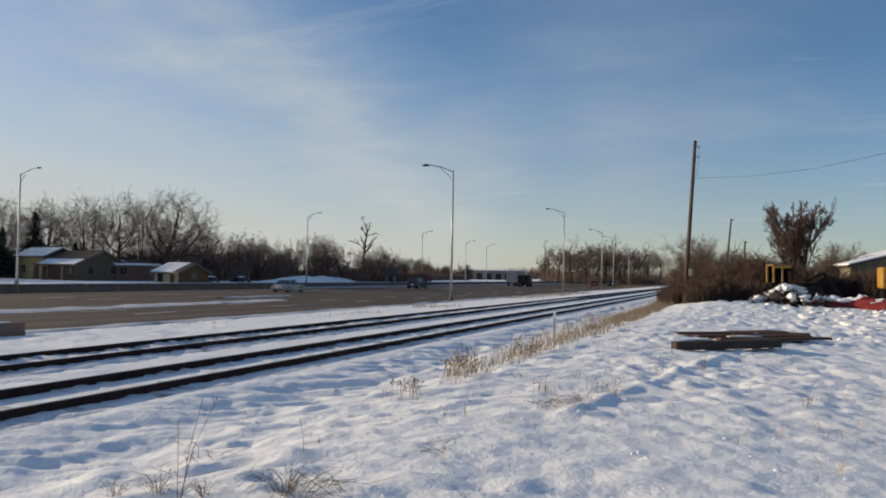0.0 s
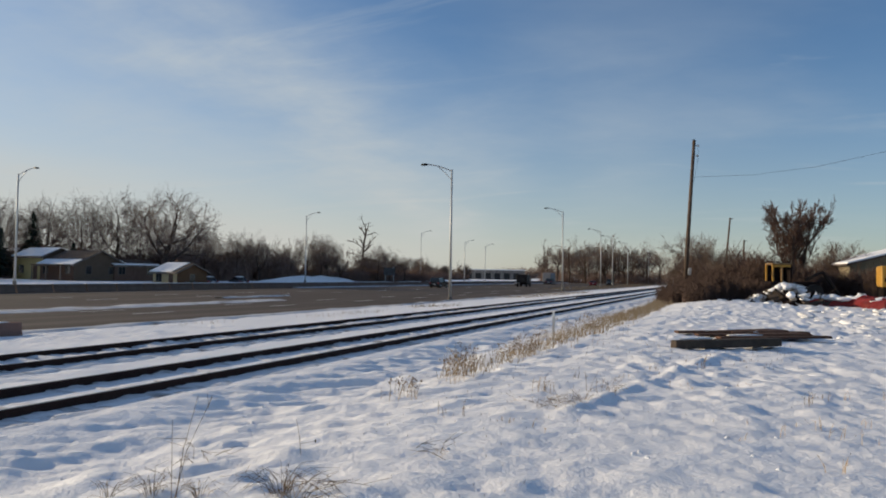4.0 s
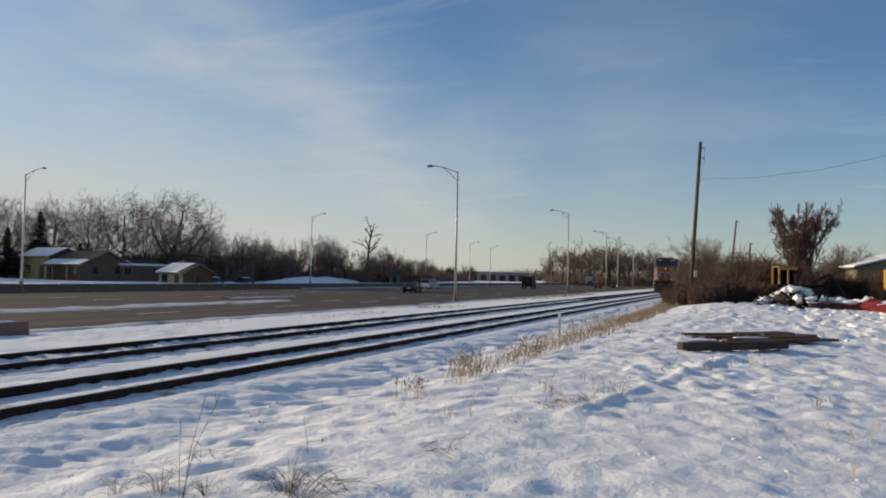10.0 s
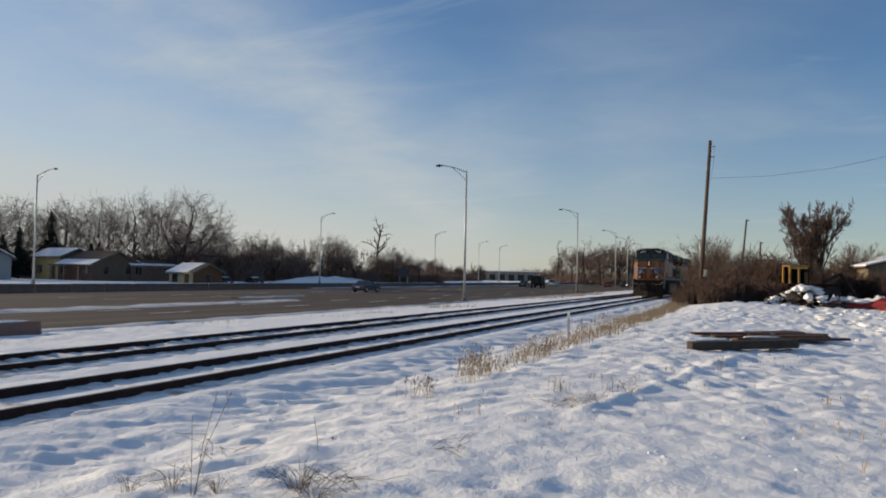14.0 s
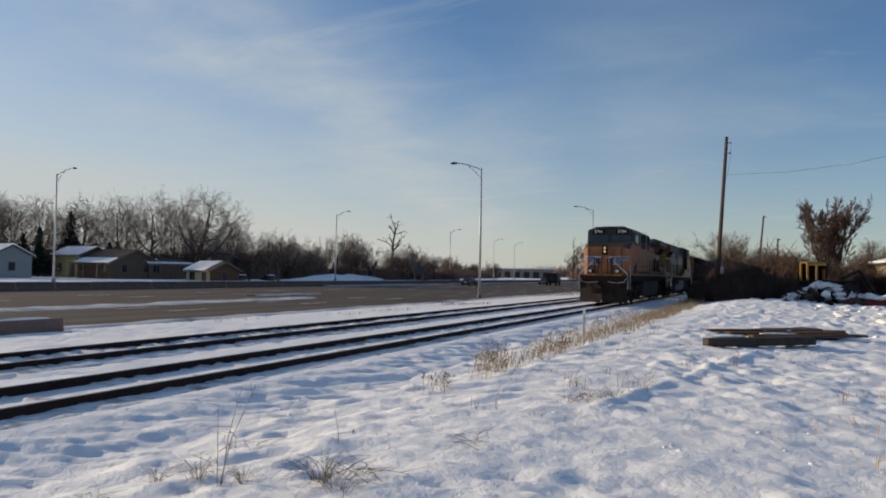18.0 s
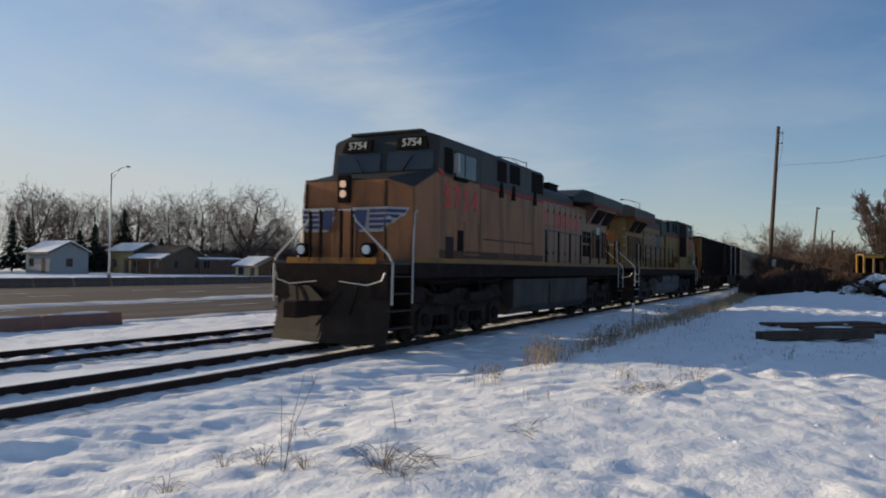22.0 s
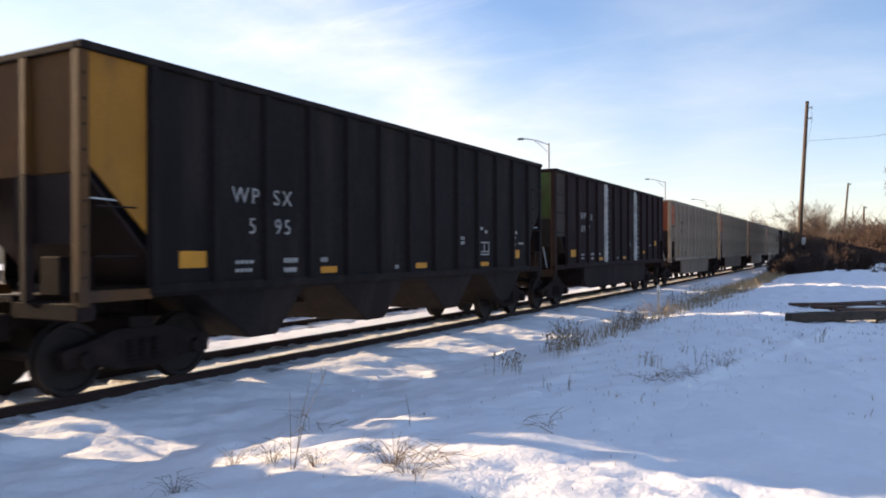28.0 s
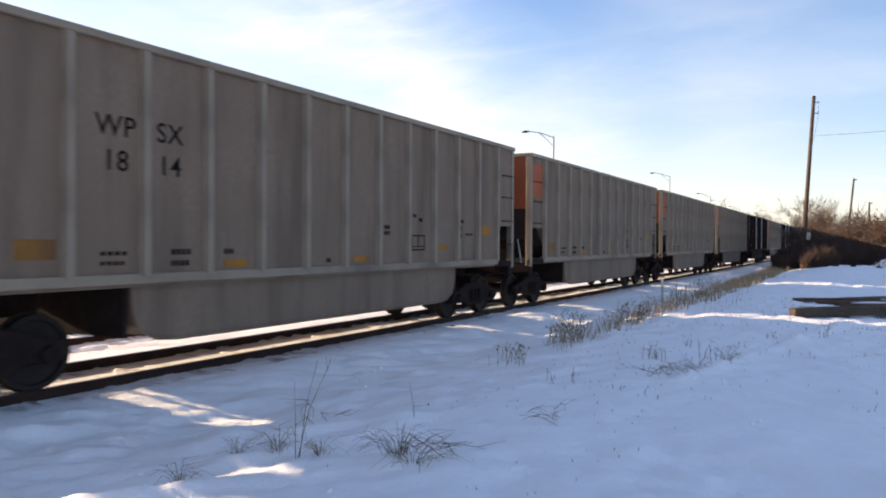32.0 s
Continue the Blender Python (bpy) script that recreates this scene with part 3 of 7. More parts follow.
def wheelset(parent, y, r, spin, gauge=0.7525):
    """Two flanged wheels on an axle, turned as one piece; its own space is centred on the axle."""
    key = ("wheelset", round(r, 3))
    if key not in MESHES:
        half = [(0.0, 0.085), (gauge - 0.16, 0.085), (gauge - 0.12, 0.16), (gauge - 0.085, r * 0.82), (gauge - 0.085, r + 0.026), (gauge - 0.058, r + 0.026), (gauge - 0.05, r), (gauge + 0.07, r - 0.004), (gauge + 0.07, r * 0.86), (gauge + 0.03, r * 0.82), (gauge + 0.02, r * 0.36), (gauge + 0.09, r * 0.30), (gauge + 0.10, 0.10), (gauge + 0.2, 0.09)]
        prof = [(-x, q) for x, q in half[::-1]] + half[1:]
        n = 24
        ring = [(math.cos(2 * math.pi * j / n), math.sin(2 * math.pi * j / n)) for j in range(n)]
        MESHES[key] = mesh_of("wheelset", Geo().loft([[(x, q * c, q * w) for c, w in ring] for x, q in prof]), WHEEL)
    ob = new("wheelset", MESHES[key])
    ob.parent, ob.matrix_basis = parent, pose(0, y, r)
    if spin:
        SPIN.append((ob, y, r))
    return ob


MESHES = {}


def shared(key, build):
    if key not in MESHES:
        MESHES[key] = build()
    return MESHES[key]


def place(name, key, build, parent, m=None):
    ob = new(name, shared(key, build))
    ob.parent = parent
    if m is not None:
        ob.matrix_basis = m
    return ob


def loco_truck(root, yc, spin, steel):
    """Three-axle truck: deep cast side frames with pedestals, axle boxes, springs, brake cylinders."""
    t = new("truck")
    t.parent, t.matrix_basis = root, pose(0, yc, 0)
    top = [(-2.85, 0.92), (-2.66, 1.24), (-2.45, 1.30), (-1.95, 1.30), (-1.55, 1.13), (-0.62, 1.11), (-0.3, 1.22), (0.3, 1.22), (0.62, 1.11), (1.55, 1.13), (1.95, 1.30), (2.45, 1.30), (2.66, 1.24), (2.85, 0.92)]
    foot = []
    for c in (2.05, 0, -2.05):
        foot += [(c + 0.62, 0.60), (c + 0.52, 0.24), (c + 0.33, 0.22), (c + 0.29, 0.74), (c - 0.29, 0.74), (c - 0.33, 0.22), (c - 0.52, 0.24), (c - 0.62, 0.60)]
    for s in (-1, 1):
        part("side_frame", Geo().along_x(top + foot, s * 1.02, s * 1.16), steel, t, bevel=0.012)
        part("frame_rib", Geo().along_x([(-2.6, 1.20), (-2.4, 1.25), (-1.98, 1.25), (-1.58, 1.08), (1.58, 1.08), (1.98, 1.25), (2.4, 1.25), (2.6, 1.20), (2.4, 1.17), (1.98, 1.17), (1.58, 1.0), (-1.58, 1.0), (-1.98, 1.17), (-2.4, 1.17)], s * 1.16, s * 1.20), steel, t)
        for y in (-2.05, 0, 2.05):
            ax = part("axle_box", Geo().along_x([(y - 0.27, 0.26), (y + 0.27, 0.26), (y + 0.28, 0.66), (y + 0.16, 0.80), (y - 0.16, 0.80), (y - 0.28, 0.66)], s * 1.10, s * 1.24), steel, t, bevel=0.015)
            place("bearing_cap", "loco_bearing", lambda: mesh_of("bearing_cap", Geo().disc_x(-0.05, 0.04, 0, 0, 0.16, 0.15, 16).disc_x(0.04, 0.06, 0, 0, 0.07, 0.06, 10), UNDER), ax, pose(s * 1.27, y, 0.52, 0, 0, 0 if s > 0 else 180))
            part("frame_hole", Geo().disc_x(s * 1.155, s * 1.166, y + 0.72, 0.86, 0.075, 0.075, 12), BLACK, t)
        for y in (-1.03, 1.03):
            for dy in (-0.15, 0.15):
                place("coil_spring", "coil_spring", lambda: mesh_of("coil_spring", coil(0.085, 0.34, 6), UNDER), t, pose(s * 1.08, y + dy, 0.32))
            part("spring_plank", Geo().box(s * 0.98, s * 1.18, y - 0.34, y + 0.34, 0.26, 0.33), steel, t, bevel=0.015)
        for y in (-1.5, 0.55):
            part("brake_cylinder", Geo().tube([(s * 1.27, y - 0.32, 1.0), (s * 1.27, y + 0.2, 1.03)], 0.10, 12).tube([(s * 1.27, y + 0.2, 1.03), (s * 1.27, y + 0.55, 0.98)], 0.035, 6), steel, t)
        part("brake_rod", Geo().tube([(s * 1.24, -2.6, 0.94), (s * 1.25, -0.4, 0.80), (s * 1.24, 1.6, 0.84), (s * 1.22, 2.6, 0.95)], 0.022, 5), UNDER, t)
        for d in (-1, 1):
            part("sand_pipe", Geo().tube([(s * 1.10, d * 2.95, 1.35), (s * 1.02, d * 2.86, 0.6), (s * 0.80, d * 2.66, 0.14)], 0.03, 5), UNDER, t)
        for y in (-2.62, -1.04, 1.04, 2.62):
            place("brake_hanger", "brake_hanger", lambda: mesh_of("brake_hanger", Geo().box(-0.055, 0.055, -0.07, 0.07, 0.22, 0.95), UNDER), t, pose(s * 0.915, y, 0))
        part("cable_run", Geo().tube([(s * 1.30, -2.7, 1.50), (s * 1.32, -1.2, 1.40), (s * 1.30, 0.2, 1.47), (s * 1.32, 1.5, 1.38), (s * 1.30, 2.7, 1.50)], 0.045, 6).tube([(s * 1.25, -1.9, 1.46), (s * 1.22, -1.5, 1.2)], 0.05, 6).tube([(s * 1.25, 0.9, 1.44), (s * 1.22, 1.2, 1.16)], 0.05, 6), UNDER, t)
    part("bolster", Geo().box(-0.9, 0.9, -0.6, 0.6, 0.7, 1.3).box(-0.66, 0.66, -2.6, 2.6, 0.5, 1.2), UNDER, t)
    for y in (-1.05, 1.0):
        part("traction_motor", Geo().tube([(-0.6, y, 0.52), (0.6, y, 0.52)], 0.36, 10), UNDER, t)
    for y in (-2.05, 0, 2.05):
        wheelset(t, y, 0.52, spin)
    return t


def coil(r, h, turns):
    """A coil spring as one waisted column."""
    n, rings = 10, []
    for k in range(turns * 2 + 1):
        q = r * (1.0 if k % 2 else 0.72)
        rings.append([(q * math.cos(2 * math.pi * j / n), q * math.sin(2 * math.pi * j / n), h * k / (turns * 2)) for j in range(n)])
    return Geo().loft(rings)


def section(lo, hi, top, w=1.48):
    """Cross-section of the cab roof with chamfered shoulders."""
    return [(-w, lo), (w, lo), (w, hi - 0.02), (w - 0.06, hi + 0.06), (w - 0.55, top), (-w + 0.55, top), (-w + 0.06, hi + 0.06), (-w, hi - 0.02)]


def locomotive(number, paint, hood_paint, second):
    """Six-axle freight locomotive; y runs back from its front coupler, z from the rail head."""
    root = thing("locomotive", "grimy yellow and grey freight locomotive with red road number %s" % number if not second else "dusty yellow freight locomotive with flag mural, number %s, running backwards" % number, "locomotive", "train")
    L = 22.35
    EW = 1.04 if second else 1.485
    grey = ROOF2 if second else LGREY
    part("underframe", Geo().box(-1.05, 1.05, 1.06, L - 1.0, 1.32, 1.62).box(-1.46, 1.46, 1.06, L - 1.0, 1.60, 1.80), UNDER, root)
    part("deck", Geo().box(-1.53, 1.53, 1.02, L - 0.96, 1.79, 1.85), LGREY, root)
    for s in (-1, 1):
        part("side_sill", Geo().box(s * 1.47, s * 1.535, 1.95, L - 1.9, 1.50, 1.835), UNDER, root, bevel=0.008)
        if not second:
            part("sill_stripe", Geo().box(s * 1.535, s * 1.541, 1.9, L - 2.0, 1.855, 1.955), SILLYEL, root, "orange-yellow reflective sill stripe")
        else:
            part("sill_stripe", Geo().box(s * 1.535, s * 1.541, 1.9, L - 2.0, 1.80, 1.90), SILLYEL, root, "orange-yellow reflective sill stripe")
    # nose with its two slanting faces
    low = [(-1.12, 1.55), (1.12, 1.55), (1.50, 2.02), (1.50, 3.25), (-1.50, 3.25), (-1.50, 2.02)]
    zt = [3.66, 3.66, 3.50, 4.03, 4.03, 3.50]
    top = [(x * 0.985, y + 0.03, z) for (x, y), z in zip(low, zt)]
    part("nose", Geo().loft([[(x, y, 1.85) for x, y in low], top]), paint, root, bevel=0.015)
    part("nose_top", Geo().loft([[(x * 1.002, y, z + 0.004) for x, y, z in top], [(x * 0.99, y + 0.01, z + 0.035) for x, y, z in top]]), LGREY, root, "dark anti-glare nose top")
    for s in (-1, 1):
        part("nose_seam", Geo().tube([(s * 1.50, 2.01, 1.9), (s * 1.485, 2.04, 3.48)], 0.010, 5), grime_mat, root)
        part("nose_pipe", Geo().tube([(s * 1.06, 1.52, 1.9), (s * 1.05, 1.55, 3.6)], 0.03, 6), RUSTEND, root)
    part("nose_door", Geo().box(-0.32, 0.32, 1.515, 1.555, 1.9, 2.95), paint, root, bevel=0.012)
    part("headlight_housing", Geo().box(-0.16, 0.16, 1.47, 1.58, 3.15, 3.76), BLACK, root, bevel=0.02)
    for z in (3.34, 3.56):
        part("headlight", Geo().loft([[(0.085 * math.cos(a), yy, z + 0.085 * math.sin(a)) for a in [2 * math.pi * j / 14 for j in range(14)]] for yy in (1.485, 1.455)]), LIGHTW if not second else GLASS, root)
    for s in (-1, 1):
        part("ditch_light", Geo().tube([(s * 0.85, 1.12, 2.10), (s * 0.85, 1.34, 2.10)], 0.15, 14).box(s * 0.85 - 0.05, s * 0.85 + 0.05, 1.16, 1.28, 1.85, 1.98), BLACK, root)
        part("ditch_lens", Geo().tube([(s * 0.85, 1.10, 2.10), (s * 0.85, 1.125, 2.10)], 0.10, 14), LAMPGLASS, root)
    part("lamp_bracket", Geo().box(-1.15, 1.15, 1.01, 1.08, 1.80, 1.93), ENDYEL, root)
    # cab and the wide section behind it
    part("cab_side", Geo().box(-1.485, 1.485, 3.2, 5.62, 1.85, 3.93), paint, root, bevel=0.012)
    part("equipment_body", Geo().box(-EW, EW, 5.64, 10.62, 1.85, 3.84), paint, root, bevel=0.012)
    sec = section(3.935, 4.79, 5.01)
    front = [(x, 3.16 + max(0, z - 3.97) * 0.16, z) for x, z in sec]
    part("cab_roof", Geo().loft([front, [(x, 5.62, z) for x, z in sec]]), LGREY, root)
    part("cab_visor", Geo().box(-1.0, 1.0, 3.24, 3.5, 4.96, 5.03), grey, root, bevel=0.02)
    esec = section(3.84 if second else 3.965, 4.72 if second else 4.79, 4.94 if second else 5.01, EW)
    part("equipment_roof", Geo().loft([[(x, 5.62, z) for x, z in esec], [(x, 12.0 if second else 10.6, z - 0.05) for x, z in esec]]), grey, root)
    part("air_conditioner", Geo().box(-0.75, 0.75, 3.95, 4.85, 5.0, 5.10), grey, root, bevel=0.03)
    part("antenna_plate", Geo().box(-0.4, 0.4, 5.0, 5.5, 5.0, 5.06).tube([(0.25, 5.2, 5.0), (0.25, 5.2, 5.22)], 0.03, 6), grey, root)
    if second:
        part("cab_rear_wall", Geo().box(-1.47, 1.47, 5.62, 5.66, 1.86, 3.93), RUSTEND, root, "dark brown rear wall of the cab")
    for s in (-1, 1):
        part("red_stripe", Geo().box(s * (EW - 0.015), s * (EW + 0.007), 5.64, 10.62, 3.845, 3.962), DULLRED, root, "faded red stripe")
        part("red_flash", Geo().along_x([(3.22, 3.98), (3.50, 3.90), (3.50, 3.96), (3.30, 4.05), (3.22, 4.06)], s * 1.484, s * 1.492), RED, root)
        part("door_window", Geo().box(s * 1.40, s * 1.492, 3.49, 3.92, 3.99, 4.60), BLACK, root)
        # windscreen, side windows, mirror
        part("windscreen", Geo().loft([[(s * 0.10, 3.20, 4.04), (s * 1.36, 3.20, 4.04), (s * 1.36, 3.27, 4.50), (s * 0.10, 3.27, 4.50)], [(s * 0.10, 3.148, 4.04), (s * 1.36, 3.148, 4.04), (s * 1.36, 3.222, 4.50), (s * 0.10, 3.222, 4.50)]]), GLASS, root, "dark tinted windscreen")
        part("wiper", Geo().tube([(s * 0.55, 3.13, 4.03), (s * 0.80, 3.19, 4.40)], 0.012, 4), BLACK, root)
        for y0, y1 in ((4.13, 4.62), (4.67, 5.32)):
            part("side_window", Geo().box(s * 1.40, s * 1.495, y0, y1, 3.97, 4.56), GLASS, root)
            part("window_frame", Geo().box(s * 1.47, s * 1.50, y0 - 0.04, y1 + 0.04, 3.94, 3.97).box(s * 1.44, s * 1.50, y0 - 0.04, y1 + 0.04, 4.56, 4.59).box(s * 1.45, s * 1.50, y0 - 0.025, y0, 3.97, 4.56).box(s * 1.45, s * 1.50, y1, y1 + 0.025, 3.97, 4.56), TANKG, root)
        part("mirror", Geo().box(s * 1.50, s * 1.64, 3.97, 4.03, 4.04, 4.5), GALV, root, bevel=0.01)
        part("armrest", Geo().box(s * 1.485, s * 1.58, 4.0, 4.66, 3.86, 3.94), BLACK, root)
        # number boards over the windscreen
        part("number_board", Geo().loft([[(s * 0.36, 3.30, 4.56), (s * 1.20, 3.30, 4.56), (s * 1.10, 3.33, 4.84), (s * 0.36, 3.33, 4.84)], [(s * 0.36, 3.17, 4.56), (s * 1.20, 3.17, 4.56), (s * 1.10, 3.22, 4.84), (s * 0.36, 3.22, 4.84)]]), BLACK, root)
        lettering("board_number", number, 0.27, NUMBERG, root, pose(s * 0.76, 3.190, 4.70, 80, 0, 0), 0.003)
        # big road number and panels on the cab side
        lettering("road_number", number, 0.74, RED, root, on_side(s, s * 1.488, 4.10 if second else 4.47, 3.41), 0.004, 1.06 if second else 1.42, 0.022, "sunburnt red road number")
        if not second:
            part("side_panel", Geo().box(s * 1.485, s * 1.498, 3.3, 5.55, 2.88, 2.91).box(s * 1.485, s * 1.498, 4.63, 5.55, 2.06, 2.09).box(s * 1.485, s * 1.498, 5.52, 5.55, 2.09, 2.88).box(s * 1.485, s * 1.498, 4.63, 4.66, 2.09, 2.88), YELLOW, root)
            part("panel_vent", Geo().box(s * 1.485, s * 1.50, 4.25, 4.57, 2.15, 2.66), BLACK, root)
            part("side_ledge", Geo().box(s * 1.485, s * 1.515, 5.87, 9.6, 2.48, 2.52), grime_mat, root)
            part("grime_film", Geo().box(s * 1.485, s * 1.4885, 2.05, 10.6, 1.97, 2.16), GRIMEYEL, root, "brown road grime along the sill")
            part("door_panel", Geo().box(s * 1.485, s * 1.495, 3.60, 4.03, 1.92, 2.48), RUSTEND, root)
        else:
            for y in (3.24, 3.60, 4.30, 4.66):
                g = Geo()
                for k in range(9):
                    g.box(s * 1.485, s * 1.50, y, y + 0.27, 2.16 + 0.068 * k, 2.195 + 0.068 * k)
                part("louvre", g, UNDER, root)
                part("louvre_frame", Geo().box(s * 1.484, s * 1.492, y - 0.04, y + 0.31, 2.10, 2.80), YELLOW2, root)
            part("data_plate", Geo().box(s * 1.485, s * 1.505, 2.23, 2.95, 2.15, 2.43), SILVERP, root)
            part("battery_box", Geo().box(s * 1.04, s * 1.48, 5.67, 8.3, 1.86, 2.58), paint, root, bevel=0.03)
            part("battery_lid", Geo().box(s * 1.05, s * 1.50, 5.7, 7.0, 2.58, 2.61).box(s * 1.05, s * 1.50, 7.04, 8.27, 2.58, 2.61), paint, root)
            part("step_box", Geo().box(s * 1.04, s * 1.42, 8.34, 9.6, 1.86, 2.2), paint, root, bevel=0.03)
        for k, (y0, y1, z0) in enumerate(((6.75, 7.42, 4.14), (7.68, 8.45, 4.18), (9.49, 10.5, 4.1))):
            part("vent_opening", Geo().box(s * (EW - 0.045), s * (EW + 0.01), y0, y1, z0, 4.72), BLACK, root)
            part("vent_post", Geo().box(s * (EW - 0.005), s * (EW + 0.02), y1, y1 + 0.07, z0, 4.70), TANKL if k < 1 else grey, root)
            if not second:
                part("vent_flap", Geo().along_x([(y0 + 0.12, 3.70), (y0 + 0.38, 3.70), (y0 + 0.32, 4.12), (y0 + 0.24, 4.12)], s * 1.49, s * 1.53), BLACK, root)
        for yy, za, zb in ((5.61, 1.86, 3.84), (8.1, 1.86, 2.47), (9.7, 1.86, 3.84)):
            part("body_seam", Geo().box(s * (EW - 0.001), s * (EW + 0.004), yy, yy + 0.025, za, zb), grime_mat, root)
    # long hood with doors
    part("hood", Geo().box(-0.93, 0.93, 10.62, 20.65, 1.85, 4.18), hood_paint, root, bevel=0.015)
    part("hood_roof", Geo().along_y([(-0.96, 4.18), (0.96, 4.18), (0.96, 4.38), (0.66, 4.60), (-0.66, 4.60), (-0.96, 4.38)], 10.6, 15.6), grey, root)
    for s in (-1, 1):
        part("hood_stripe", Geo().box(s * 0.93, s * 0.972, 10.62, 16.0, 4.09, 4.17), DULLRED, root, "faded red stripe")
        for i in range(9):
            y = 10.72 + 0.665 * i
            d = place("hood_door", ("hood_door", second), lambda: mesh_of("hood_door", Geo().box(-0.014, 0.014, 0, 0.61, 1.98, 3.98), hood_paint, 0.008), root, pose(s * 0.944, y, 0))
            place("door_seam", "door_seam", lambda: mesh_of("door_seam", Geo().box(-0.004, 0.004, 0.618, 0.655, 1.96, 4.02), grime_mat), root, pose(s * 0.934, y, 0))
            for z in (2.25, 3.72):
                place("door_latch", "door_latch", lambda: mesh_of("door_latch", Geo().box(-0.014, 0.014, 0.50, 0.57, 0, 0.10), BLACK), d, pose(s * 0.016, 0, z))
        part("hood_grab", Geo().tube([(s * 0.98, 10.8, 3.25), (s * 0.98, 15.6, 3.25)], 0.016, 5), hood_paint, root)
    part("exhaust_housing", Geo().box(-0.46, 0.46, 14.15, 15.25, 4.56, 4.88).along_z([(-0.5, 14.1), (0.5, 14.1), (0.5, 15.3), (-0.5, 15.3)], 4.88, 4.94), BLACK, root, bevel=0.03)
    horn = Geo()
    for k, y in enumerate((12.2, 12.42, 12.64)):
        horn.tube([(0.2 + 0.15 * k, y, 4.78), (0.2 + 0.15 * k, y - 0.35, 4.78)], 0.03, 8, 0.09).box(0.15 + 0.15 * k, 0.25 + 0.15 * k, y - 0.05, y + 0.05, 4.56, 4.80)
    part("horn", horn, BLACK, root)
    # radiator section with its overhanging wings
    slab = [(-1.52, 4.34), (1.52, 4.34), (1.52, 4.70), (1.12, 4.88), (-1.12, 4.88), (-1.52, 4.70)]
    part("radiator_roof", Geo().loft([[(x * 0.66, 15.45, min(z, 4.52)) for x, z in slab], [(x, 16.5, z) for x, z in slab], [(x, 21.35, z) for x, z in slab]]), grey, root)
    part("radiator_wing", Geo().along_y([(-0.95, 3.58), (0.95, 3.58), (1.46, 4.335), (-1.46, 4.335)], 17.5, 20.64), hood_paint, root)
    part("radiator_rear", Geo().along_z([(-0.93, 20.64), (-0.91, 20.75), (-0.58, 20.90), (0.58, 20.90), (0.91, 20.75), (0.93, 20.64)], 1.86, 4.335), hood_paint, root)
    part("end_stripe", Geo().box(-0.57, 0.57, 20.90, 20.906, 4.18, 4.30), RED, root, "faded red stripe")
    for s in (-1, 1):
        part("radiator_stripe", Geo().box(s * 1.40, s * 1.485, 16.5, 21.30, 4.255, 4.336), DULLRED, root, "faded red stripe")
        for y0, y1 in ((17.75, 19.12), (19.3, 20.58)):
            part("radiator_screen", Geo().loft([[(s * (1.0 + 0.008 * q), y0 + 0.16, 3.66 - 0.006 * q), (s * (1.345 + 0.008 * q), y0, 4.17 - 0.006 * q), (s * (1.345 + 0.008 * q), y1, 4.17 - 0.006 * q), (s * (1.0 + 0.008 * q), y1 - 0.16, 3.66 - 0.006 * q)] for q in (0, 4)]), BLACK, root, "black radiator screen")
        for k in range(5):
            part("rung", Geo().tube([(s * 0.80, 20.80, 2.15 + 0.4 * k), (s * 0.84, 20.93, 2.15 + 0.4 * k), (s * 0.96, 20.86, 2.15 + 0.4 * k), (s * 0.92, 20.72, 2.15 + 0.4 * k)], 0.012, 4), GALV, root)
        if not second:
            for y in (17.0, 17.62):
                for z in (2.26, 2.80):
                    part("vent_panel", Geo().box(s * 0.93, s * 0.955, y, y + 0.48, z, z + 0.46), BLACK, root)
            for y, w_ in ((18.36, 0.24), (18.86, 0.62), (19.82, 0.30), (20.26, 0.26)):
                part("vent_panel", Geo().box(s * 0.93, s * 0.955, y, y + w_, 2.22, 3.34), BLACK, root)
                part("vent_frame", Geo().box(s * 0.93, s * 0.962, y - 0.05, y - 0.004, 2.18, 3.38), hood_paint, root)
            # pale box standing in for a light reflection at the door top
            part("door_reflection", Geo().box(s * 0.93, s * 1.05, 18.72, 19.12, 3.2, 3.5), GALV, root, bevel=0.02)
        else:
            for y0, y1, z1 in ((20.03, 20.33, 3.40), (19.60, 19.92, 3.25), (19.18, 19.45, 3.40), (18.78, 19.03, 3.25), (18.46, 18.67, 3.38), (18.07, 18.31, 3.38), (17.61, 17.91, 3.37), (17.16, 17.44, 3.23), (16.60, 16.97, 3.37)):
                z0 = 2.23 if z1 > 3.3 else 2.36
                part("vent_slot", Geo().box(s * 0.93, s * 0.95, y0, y1, z0, z1), SLOTB, root)
                part("slot_frame", Geo().box(s * 0.93, s * 0.968, y0 - 0.05, y0, z0 - 0.04, z1 + 0.05).box(s * 0.93, s * 0.968, y1, y1 + 0.05, z0 - 0.04, z1 + 0.05), PALEYEL2, root)
                part("slot_latch", Geo().box(s * 0.945, s * 0.962, (y0 + y1) / 2 - 0.03, (y0 + y1) / 2 + 0.03, z1 + 0.09 if z1 < 3.3 else 2.12, z1 + 0.16 if z1 < 3.3 else 2.18), BLACK, root)
    part("rear_light", Geo().box(-0.16, 0.16, 20.895, 20.96, 3.75, 4.05), BLACK, root)
